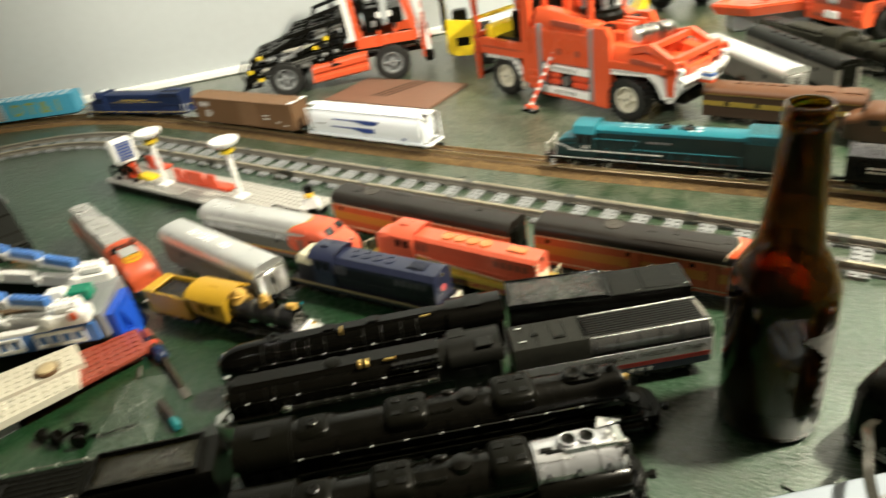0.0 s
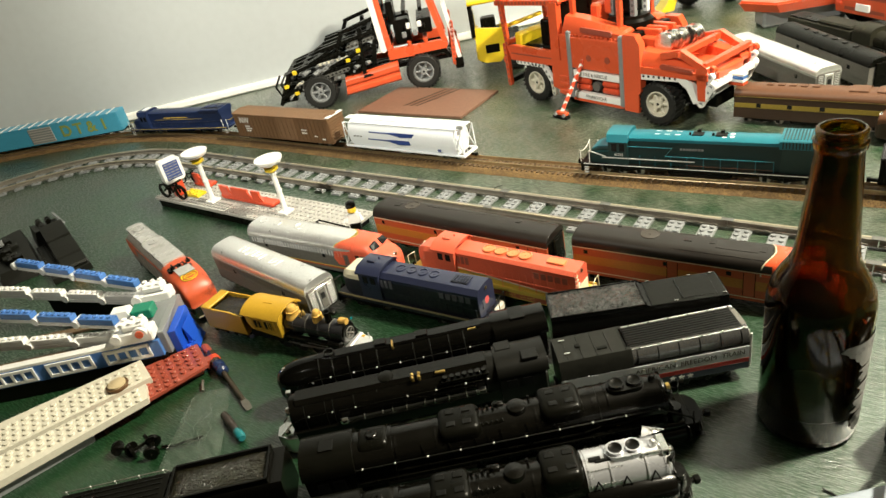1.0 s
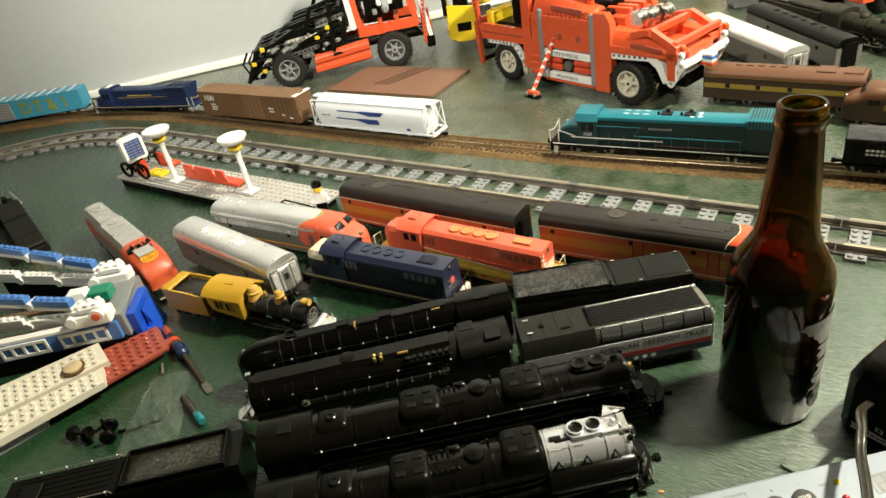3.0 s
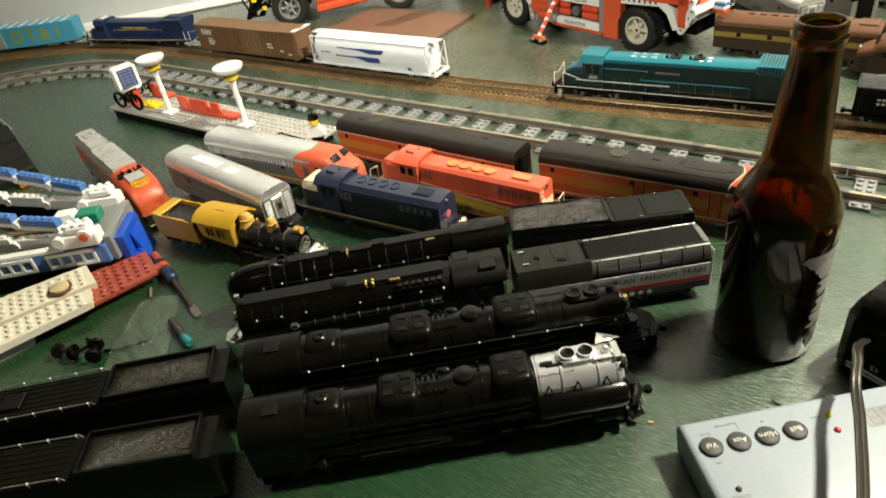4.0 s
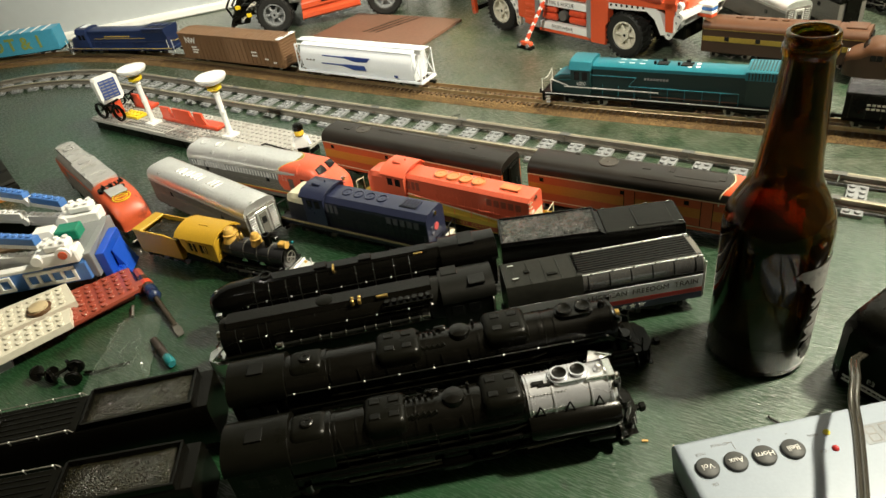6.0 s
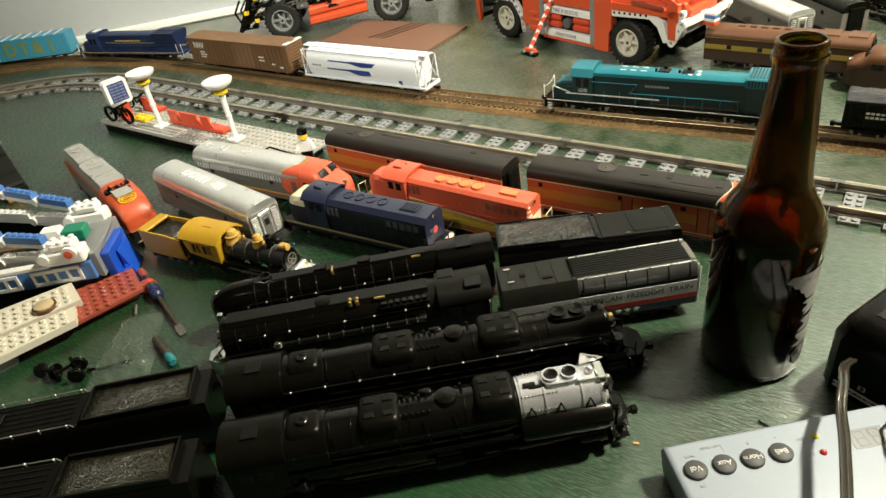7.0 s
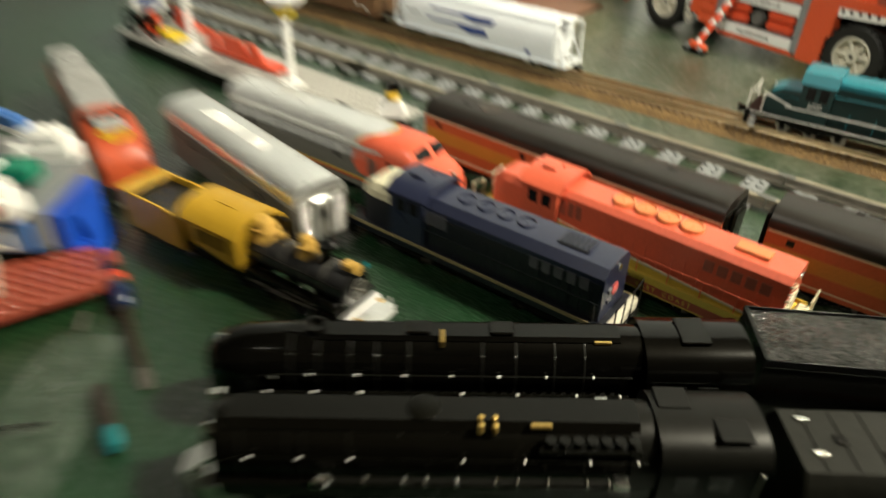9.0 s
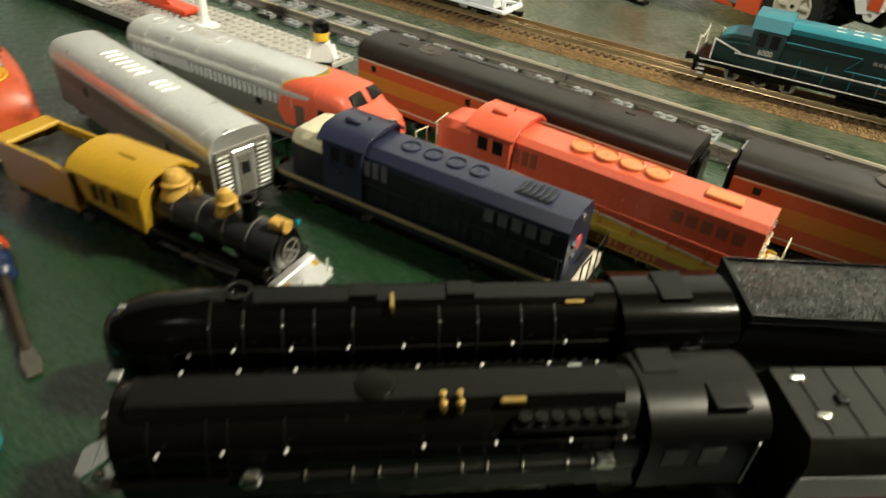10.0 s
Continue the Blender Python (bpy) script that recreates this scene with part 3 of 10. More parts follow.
TOY_RAIL = [(-3.6, 3.2), (-3.6, 5.0), (-1.6, 5.8), (-1.6, 8.6), (-2.4, 9.0), (-2.4, 10.2), (2.4, 10.2), (2.4, 9.0), (1.6, 8.6), (1.6, 5.8), (3.6, 5.0), (3.6, 3.2)]
toy = thing("toy_track_straight", -0.689, 0, 0, 0, "grey toy brick railway track piece with studded sleepers", "track", "toy track pieces")
for o in (-20, 20):
    r = Shape().prism([(o + a, b) for a, b in TOY_RAIL], 0.4, 127.6)
    part("rail", r, RAILGREY, toy, "grey toy rail with a metal cap")
    sg = 1 if o > 0 else -1
    part("rail_cap", Shape().box(0.6, 127.4, o + sg * 0.4, o + sg * 2.6, 9.1, 10.6, 0.15), RAILCAP, toy, "thin tan metal strip on the rail")
    pieces("rail_clip", Shape().box(-4, 6, o - 3.0, o + 3.0, 10.2, 10.7, 0.2).box(122, 132, o - 3.0, o + 3.0, 10.2, 10.9, 0.2), DBG, toy)
for k in range(4):
    part("sleeper", toy_sleeper(pose(16 + 32 * k, 0, 0)), LBG, toy)
for k in range(1, 13):
    copy_thing(toy, pose(-0.689 + 0.128 * k, 0, 0))


def toy_curve(cx, cy, a0):
    """A curved piece, 22.5 degrees of a 320 mm radius, that begins at the angle a0."""
    t = thing("toy_track_curve", cx, cy, 0, a0, "curved grey toy brick railway track piece", "track", "toy track pieces")
    for o in (-20, 20):
        rings = []
        for k in range(9):
            a = radians(0.1 + 22.3 * k / 8)
            rings.append([((320 + o + u) * math.cos(a), (320 + o + u) * math.sin(a), z) for u, z in TOY_RAIL])
        part("rail", Shape().loft(rings), RAILGREY, t)
        sg = 1 if o > 0 else -1
        part("rail_cap", Shape().loft([[((320 + o + u) * math.cos(radians(0.1 + 22.3 * k / 8)), (320 + o + u) * math.sin(radians(0.1 + 22.3 * k / 8)), z) for u, z in ((sg * 0.4, 9.1), (sg * 0.4, 10.6), (sg * 2.6, 10.6), (sg * 2.6, 9.1))] for k in range(9)]), RAILCAP, t)
    for k in range(4):
        a = 22.5 * (k + 0.5) / 4
        m = pose(320 * math.cos(radians(a)), 320 * math.sin(radians(a)), 0, 0, 0, a + 90)
        part("sleeper", toy_sleeper(m), LBG, t)


for k in range(5):
    toy_curve(-0.689, -0.32, 90 + 22.5 * k)

# ---- rolling stock: x ahead, z up from the wheels' foot ----


def wheelset(parent, x, r=5.3):
    s = Shape()
    for y in (-8.2, 8.2):
        s.turned([(r, -1.3), (r, 0.6), (r + 0.7, 0.7), (r + 0.7, 1.4)] if y > 0 else [(r + 0.7, -1.4), (r + 0.7, -0.7), (r, -0.6), (r, 1.3)], x, r + 0.7, "y", 18, y)
    s.rod((x, -8, r + 0.7), (x, 8, r + 0.7), 1.2, n=8)
    return part("wheelset", s, STEEL, parent)


def bogie(parent, x, axles, pitch, material, half=14.0, r=5.3, depth=10.0):
    """A truck with its two side frames, axle boxes and wheels."""
    s = Shape()
    long = pitch * (axles - 1) / 2 + 6
    for sd in (-1, 1):
        y0, y1 = sd * (half - 2.6), sd * half
        s.wall([(x - long, 8.4), (x - long + 1, depth), (x - 4, depth + 1), (x + 4, depth + 1), (x + long - 1, depth), (x + long, 8.4), (x + 5, 4.6), (x - 5, 4.6)], y0, y1)
        for k in range(axles):
            xa = x + pitch * (k - (axles - 1) / 2)
            s.box(xa - 2.2, xa + 2.2, sd * half, sd * (half + 1.0), 3.6, 8.2, 0.4)
            s.rod((xa - 4, sd * (half + 0.4), 8.8), (xa + 4, sd * (half + 0.4), 8.8), 0.7, n=6)
    s.box(x - 5, x + 5, -half + 2, half - 2, 6, depth + 1)
    b = part("bogie", s, material, parent)
    for k in range(axles):
        wheelset(b, x + pitch * (k - (axles - 1) / 2), r)
    return b


def shell(w, z0, zs, zt, n=7, flat=0.75):
    """The outline of a rounded-roof body: sides from z0 to zs, roof to zt."""
    out = [(-w / 2, z0), (-w / 2, zs)]
    arc = []
    for k in range(1, n):
        a = math.pi / 2 * k / n
        arc.append((w / 2 * math.cos(a) ** flat, zs + (zt - zs) * math.sin(a) ** 0.9))
    out += [(-y, z) for y, z in arc] + [(0, zt)] + [(y, z) for y, z in reversed(arc)]
    return out + [(w / 2, zs), (w / 2, z0)]


def roof_of(w, zs, zt, n=7, flat=0.75):
    return shell(w + 0.5, zs, zs + 0.2, zt + 0.25, n, flat)


def side_strip(x0, x1, w, z0, z1, out=0.18):
    s = Shape()
    for sd in (-1, 1):
        s.box(x0, x1, sd * (w / 2 - 0.3), sd * (w / 2 + out), z0, z1)
    return s


def side_boxes(xs, wx, w, z0, z1, out=0.25, sides=(-1, 1)):
    s = Shape()
    for x in xs:
        for sd in sides:
            s.box(x - wx / 2, x + wx / 2, sd * (w / 2 - 0.3), sd * (w / 2 + out), z0, z1, 0.1)
    return s


def coupler(parent, x, sd, z=9):
    s = Shape().box(x, x + sd * 7, -1.6, 1.6, z - 1.5, z + 1.5, 0.4)
    s.box(x + sd * 6, x + sd * 10, -2.4, 2.4, z - 2.2, z + 2.2, 0.6)
    return part("coupler", s, BLACKMATT, parent)


def steps_and_rails(x, w, z0, z1, sd):
    """A pilot with steps and end rails at the end of a hood unit."""
    s = Shape()
    for y in (-w / 2 + 1.5, w / 2 - 1.5):
        for z in (3.5, 7, 10):
            s.box(x - sd * 4 - 2, x - sd * 4 + 2, y - 2.4, y + 2.4, z, z + 0.7)
        s.rod((x + sd * 0.6, y, 8), (x + sd * 0.6, y, z1), 0.45, n=6)
        s.rod((x + sd * 0.6, y, z1), (x + sd * 0.6, y * 0.25, z1 - 1.5), 0.4, n=6)
    for y in (-5, 5):
        s.rod((x + sd * 0.6, y, 10), (x + sd * 0.6, y, z1 - 1.5), 0.4, n=6)
    s.rod((x + sd * 2, -7, 5), (x + sd * 1.5, -6, 11), 0.5, n=6).rod((x + sd * 2, 7, 5), (x + sd * 1.5, 6, 11), 0.5, n=6)
    return s


def booster(x, y, turn, length, label, with_cab=False):
    """A dark-roofed, orange-striped streamlined diesel unit on the table; with_cab: with a rounded nose ahead."""
    t = thing("streamlined_diesel", x, y, 0, turn, label, "model train", "orange-striped diesel units")
    h, w = length / 2, 35
    nose = 58 if with_cab else 0
    part("body", Shape().prism(shell(w, 9, 38.5, 48.6, 8, 0.5), -h, h - nose), REDORANGE, t, "orange-red lower body")
    part("roof", Shape().prism(roof_of(w, 38.6, 48.8, 8, 0.5), -h - 0.3, h - nose + 0.2), ROOFBROWN, t, "dark brown-black satin roof")
    pieces("stripe", side_strip(-h + 0.5, h - nose, w, 20.5, 29.5), ORANGESTRIPE, t, "broad orange band")
    pieces("trim_line", side_strip(-h + 0.5, h - nose, w, 37.4, 38.2, 0.25), CREAM, t, "thin cream line below the roof")
    pieces("trim_line", side_strip(-h + 0.5, h - nose, w, 12, 12.7, 0.25), CREAM, t)
    pieces("porthole", side_boxes((-h + 13, -h + 86, h - nose - 32), 4.0, w, 31.5, 35.5), WINDOWDARK, t)
    pieces("door", side_boxes((-h + 92, h - nose - 16), 8.5, w, 13, 36.5, 0.3), REDORANGE, t, "recessed crew door")
    pieces("door_seam", side_boxes((-h + 87.5, -h + 96.5, h - nose - 20.5, h - nose - 11.5), 0.6, w, 13, 36.5, 0.45), WINDOWDARK, t)
    e = Shape().box(-h - 1.2, -h + 0.4, -15, 15, 11, 42, 0.6).box(-h - 4, -h - 1, -8, 8, 11, 42, 1.2)
    if not with_cab:
        e.box(h - 0.4, h + 1.2, -15, 15, 11, 42, 0.6).box(h + 1, h + 4, -8, 8, 11, 42, 1.2)
    pieces("end_diaphragm", e, BLACKMATT, t)
    g = Shape()
    if with_cab:
        pieces("roof_fan", Shape().turned([(8.5, 48.2), (8.5, 49.5), (7.6, 49.9), (7.4, 49.4), (1.5, 49.3), (1, 49.7)], -h + 67, 3, "z", 22), FANGREY, t, "scuffed grey roof fan")
        g.box(-h + 35, -h + 39, 8, 11, 47.6, 49.6, 0.4).box(-h + 97, -h + 104, -1, 2, 48.4, 49.6, 0.4).box(-h + 118, -h + 123, 0, 8, 48.2, 49.4, 0.3).box(-h + 124, -h + 157, -5.4, -4.6, 48.2, 49.3, 0.2).box(-h + 158, -h + 163, -3, 6, 48.2, 49.5, 0.3).box(-h + 90, -h + 165, -13.4, -12.8, 46.8, 48.0, 0.2)
    else:
        pieces("roof_fan", Shape().turned([(8.5, 48.0), (8.5, 49.2), (7.6, 49.6), (7.4, 49.1), (1.5, 49.0), (1, 49.4)], -h + 44, 2, "z", 22), FANGREY, t, "scuffed grey roof fan")
        g.box(-h + 60, h - 60, 6.4, 7.0, 48.2, 49.0, 0.2).box(h - 60, h - 20, -8.6, -8, 47.8, 48.9, 0.2).box(h - 44, h - 38, 2, 6, 48.3, 49.5, 0.3).box(-h + 22, -h + 30, -4, 4, 48.4, 49.6, 0.4).box(-h + 62, -h + 92, 5, 5.8, 48.2, 49.2, 0.2)
        for k in range(4):
            part("roof_scratch", Shape().box(h - 62 + 2.6 * k, h - 61.6 + 2.6 * k, -6 + k, 3 + k, 48.6, 49.25), FANGREY, t, "pale scratch")
    pieces("roof_hatch", g, ROOFBROWN, t)
    if with_cab:
        rings = []
        for fr, sc, zt, zs in ((0, 1.0, 49.2, 37), (24, 1.0, 49.2, 37), (30, 1.0, 49.0, 37), (37, 0.98, 46, 34), (41, 0.96, 39, 31), (50, 0.86, 36, 28), (55, 0.68, 33, 25), (58, 0.40, 29, 22)):
            rings.append([(h - nose + fr, py, pz) for py, pz in shell(w * sc, 9, zs, zt, 7, 0.55)])
        part("nose", Shape().loft(rings), BRICKORANGE, t, "bright orange rounded nose and cab")
        prof = shell(w, 34.5, 38.5, 48.8, 8, 0.5)
        back = [h - nose + 0.5 - 8 * (abs(py) / (w / 2)) ** 1.8 for py, pz in prof]
        part("cab_roof", Shape().loft([[(bx, py * 1.01, pz + 0.35) for bx, (py, pz) in zip(back, prof)], [(h - nose + 2, py * 1.01, pz + 0.35) for py, pz in prof]]), BRICKORANGE, t)
        part("edge_line", Shape().loft([[(bx - 0.9 + q, py * 1.013, pz + 0.45) for bx, (py, pz) in zip(back, prof)] for q in (0, 1.0)]), CREAM, t, "thin cream line edging the orange")
        pieces("windshield", Shape().box(h - nose + 37.6, h - nose + 41.6, -12, 12, 39.5, 45, 0.5), WINDOWDARK, t)
    part("underframe", Shape().box(-h + 6, h - 6, -11, 11, 7, 11).box(-26, 26, -14, 14, 4, 10, 1.5), BLACKMATT, t, "fuel tank and underframe")
    for bx in (-h + 36, h - 38):
        bogie(t, bx, 3, 20, BLACKMATT)
    coupler(t, -h, -1)
    return t


booster(-0.028, -0.102, -1.0, 218, "dark-roofed diesel booster unit with orange and red sides")
booster(0.214, -0.087, 2.0, 228, "dark-roofed diesel cab unit with an orange nose beside the bottle", True)


def louvres(x0, x1, w, z0, z1, n):
    s = Shape()
    for k in range(n):
        x = x0 + (x1 - x0) * k / (n - 1)
        for sd in (-1, 1):
            s.box(x - 0.5, x + 0.5, sd * (w / 2 - 0.2), sd * (w / 2 + 0.35), z0, z1)
    return s


def hood_unit(x, y, turn, length, style):
    """A road switcher: a low nose, a cab, a long hood with fans. x ahead is the nose."""
    red = style == "red"
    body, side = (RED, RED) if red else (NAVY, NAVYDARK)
    label = "red and yellow road-switcher diesel model" if red else "dark navy road-switcher diesel model with a cream nose"
    t = thing("road_switcher", x, y, 0, turn, label, "model train", "road switchers")
    h, w, hw = length / 2, 34, 24
    zs = 17
    part("sill", Shape().box(-h, h, -w / 2, w / 2, 11, zs, 0.6), STRIPEYELLOW if red else side, t, "yellow frame sill" if red else "")
    if red:
        part("lower_band", Shape().box(-h + 4, h - 18, -w / 2 - 0.25, w / 2 + 0.25, 9.9, 14.8), BRICKRED, t, "dark red band below the sill")
        pieces("sill_band", side_strip(-h + 1, h - 6, w, 14.9, 19.2, 0.3), STRIPEYELLOW, t, "broad yellow band along the sill")
        pieces("edge_strip", side_strip(-h + 4, h - 18, w, 9.0, 9.8, 0.3), STRIPEYELLOW, t, "thin yellow lower edge")
        for sd in (-1, 1):
            lettering("side_lettering", "E A S T    C O A S T", 3.6, pose(-h + 62, sd * (w / 2 + 0.35), 12.4, 90, 0, 180 if sd > 0 else 0), t, STRIPEYELLOW, "small yellow letters", 0.02)
    else:
        pieces("stripe", side_strip(-h + 1, h - 1, w, 15.2, 17.3, 0.25), DULLGOLD, t, "thin dull gold sill stripe")
    # long hood
    x0, x1 = -h + 7, h - 56
    top = 46
    outline = [(-hw / 2, zs), (-hw / 2, top - 3), (-hw / 2 + 3, top), (hw / 2 - 3, top), (hw / 2, top - 3), (hw / 2, zs)]
    if not red:
        outline = [(-14, zs), (-14, top - 4), (-10, top + 0.6), (0, top + 1.5), (10, top + 0.6), (14, top - 4), (14, zs)]
        hw = 28
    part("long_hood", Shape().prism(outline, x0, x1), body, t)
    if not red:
        # darker sheet over each hood side: its shade put into the colour
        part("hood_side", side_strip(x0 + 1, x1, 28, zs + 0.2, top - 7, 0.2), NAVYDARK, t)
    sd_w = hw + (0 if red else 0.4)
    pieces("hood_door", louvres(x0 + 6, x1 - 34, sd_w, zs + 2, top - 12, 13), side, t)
    vents = side_boxes([x0 + 10 + 7 * k for k in range(5)], 5.0, sd_w, top - 13, top - 6.5, 0.4)
    pieces("radiator_vent", vents, WINDOWGREY if not red else VENTRED, t, "row of grilles")
    pieces("radiator_vent", side_boxes([x1 - 14 + 5 * k for k in range(3)], 3.6, sd_w, top - 14, top - 5.5, 0.4), WINDOWGREY if not red else VENTRED, t)
    for k in range(4):
        fx, fs = (x1 - 34 - 13.0 * k, 1.2) if red else (x1 - 20 - 12.5 * k, 1.0)
        f = Shape().turned([(5.2 * fs, top - 0.5), (5.2 * fs, top + 1.8), (4.4 * fs, top + 2.2), (4.2 * fs, top + 1.4), (1.0, top + 1.4), (0.6, top + 1.8)], fx, 0, "z", 18)
        part("roof_fan", f, FANORANGE if red else NAVY, t, "round roof fan")
    pieces("roof_hatch", Shape().box(x0 + 14, x0 + 31, -4 if red else -6, 4 if red else 6, top, top + 2.0, 0.5), FANORANGE if red else NAVYDARK, t)
    if not red:
        gr = Shape()
        for k in range(6):
            gr.box(x0 + 13.5 + 2.9 * k, x0 + 14.5 + 2.9 * k, -5, 5, top + 2.2, top + 2.7)
        part("grille", gr, NAVY, t)
    # cab
    c0, c1, cw = h - 58, h - 34, 33
    ct = 51
    co = [(-cw / 2, zs), (-cw / 2, ct - 6), (-cw / 2 + 5, ct - 1.2), (0, ct), (cw / 2 - 5, ct - 1.2), (cw / 2, ct - 6), (cw / 2, zs)]
    part("cab", Shape().prism(co, c0, c1), body, t)
    ro = [(-cw / 2 - 0.8, ct - 7), (-cw / 2 - 0.8, ct - 5.4), (-cw / 2 + 5, ct - 0.6), (0, ct + 0.7), (cw / 2 - 5, ct - 0.6), (cw / 2 + 0.8, ct - 5.4), (cw / 2 + 0.8, ct - 7), (cw / 2 - 5, ct - 2), (-cw / 2 + 5, ct - 2)]
    part("cab_roof", Shape().prism(ro, c0 - 2, c1 + 2.5), RED if red else NAVY, t)
    pieces("cab_window", side_boxes((c0 + 7, c0 + 16), 6.0, cw, ct - 16, ct - 8.5, 0.25), WINDOWDARK, t)
    pieces("windshield", Shape().box(c1 - 0.3, c1 + 0.35, -13, -3, ct - 14, ct - 6, 0.2).box(c1 - 0.3, c1 + 0.35, 3, 13, ct - 14, ct - 6, 0.2), WINDOWDARK, t)
    # short hood, rounded
    nt = 42 if red else 43
    rings = []
    for fr, sc, zt in ((0, 1, nt), (14, 1, nt), (21, 0.94, nt - 1), (25, 0.78, nt - 4), (27, 0.5, nt - 9)):
        q = hw / 2 * sc
        rings.append([(c1 + fr, -q, zs), (c1 + fr, -q, zt - 4), (c1 + fr, -q + 3 * sc, zt), (c1 + fr, q - 3 * sc, zt), (c1 + fr, q, zt - 4), (c1 + fr, q, zs)])
    part("short_hood", Shape().loft(rings), RED if red else CREAM, t, "" if red else "cream-painted rounded nose")
    if not red:
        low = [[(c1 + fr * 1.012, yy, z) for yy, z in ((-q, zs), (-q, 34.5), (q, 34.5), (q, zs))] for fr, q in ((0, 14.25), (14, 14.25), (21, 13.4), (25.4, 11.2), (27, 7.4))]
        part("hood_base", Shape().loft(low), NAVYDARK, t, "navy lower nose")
    pieces("headlight", Shape().turned([(1.6, 0), (1.6, 1.2), (1.2, 1.4)], 0, nt - 6, "x", 12, c1 + 25.4).turned([(1.8, -1.2), (1.8, 0)], 0, top - 3, "x", 12, x0), CHROME, t)
    if red:
        for sd in (-1, 1):
            part("sweep_line", Shape().wall([(x1 - 2, zs + 9.4), (x1 - 2, zs + 10.6), (x1 - 52, zs + 6.2), (x0 + 3, zs + 1.4), (x0 + 3, zs + 0.4), (x1 - 52, zs + 5.0)], sd * 11.6, sd * 12.7), CREAM, t, "pale line sweeping down the hood")
            part("gold_flank", Shape().wall([(x1 - 2, zs), (x1 - 2, zs + 9.4), (x1 - 52, zs + 5.0), (x0 + 3, zs + 0.4), (x0 + 3, zs)], sd * 11.6, sd * 12.4), STRIPEYELLOW, t, "gold lower flank")
        part("end_face", Shape().box(x0 - 0.5, x0 + 0.3, -11, 11, zs + 0.4, zs + 12), CREAM, t, "cream lower end panel")
        for k in range(4):
            part("grab_iron", Shape().tube([(x0 + 0.2, 8, zs + 13 + 4.2 * k), (x0 - 1.4, 8, zs + 13 + 4.2 * k), (x0 - 1.4, 11.6, zs + 13 + 4.2 * k), (x0 + 0.4, 12, zs + 13 + 4.2 * k)], 0.5, 6), CREAM, t, "small cream grab iron")
        part("sill_end", Shape().box(-h - 1.5, -h + 5, -16, 16, 9.5, 18.5, 0.8), CREAM, t, "pale yellow end platform")
    else:
        part("emblem", Shape().turned([(3.4, -0.5), (3.4, 0.1)], 0, 30, "x", 18, x0), PINK, t, "round red herald")
        part("sill_end", Shape().box(-h - 1.0, -h + 3.5, -16.5, 16.5, 9.5, 17.5, 0.6), OFFWHITE, t)
    s = Shape().box(x0 - 0.7, x0 + 0.2, 4, 8, zs + 8, zs + 10).box(x0 - 0.7, x0 + 0.2, 4, 8, zs + 14, zs + 16)
    pieces("number_box", s, INKWHITE if red else WINDOWGREY, t)
    for sd in (-1, 1):
        part("pilot", Shape().box(sd * (h + 1) - 1, sd * (h + 1) + 1, -w / 2, w / 2, 4, 12, 0.4), CREAM if red else SMOKEGREY, t)
        pieces("end_rail", steps_and_rails(sd * (h + 1), w, 8, zs + 13, sd), CREAM if red else SMOKEGREY, t)
    r = Shape()
    for sd in (-1, 1):
        yy = sd * (w / 2 - 0.6)
        for k in range(8):
            xx = x0 + 2 + (x1 - x0 - 4) * k / 7
            r.rod((xx, yy, zs), (xx, yy, zs + 12), 0.32, n=5)
        r.rod((x0, yy, zs + 12), (x1, yy, zs + 12), 0.32, n=5)
    part("handrail", r, RED if red else NAVYDARK, t)
    part("horn", Shape().rod((c0 + 10, 4, ct + 1), (c0 + 18, 4, ct + 1.6), 0.8, 1.5, 10).rod((c0 + 10, -4, ct), (c0 + 10, -4, ct + 2), 0.7, n=6), body, t)
    part("fuel_tank", Shape().box(-24, 24, -13, 13, 3.5, 11, 2.5), BLACKMATT, t)
    part("underframe", Shape().box(-h + 6, h - 6, -9, 9, 8, 11), BLACKMATT, t)
    for bx in (-h + 38, h - 38):
        bogie(t, bx, 2, 31, BLACKMATT)
    coupler(t, -h - 1, -1)
    coupler(t, h + 1, 1)
    return t


hood_unit(0.0400, -0.1485, 179.5, 190, "red")
hood_unit(-0.019, -0.204, 183, 172, "navy")


def ribbed_sides(x0, x1, w, z0, z1, n):
    s = Shape()
    for k in range(n):
        z = z0 + (z1 - z0) * k / (n - 1)
        for sd in (-1, 1):
            s.box(x0, x1, sd * (w / 2 - 0.2), sd * (w / 2 + 0.3), z - 0.35, z + 0.35)
    return s


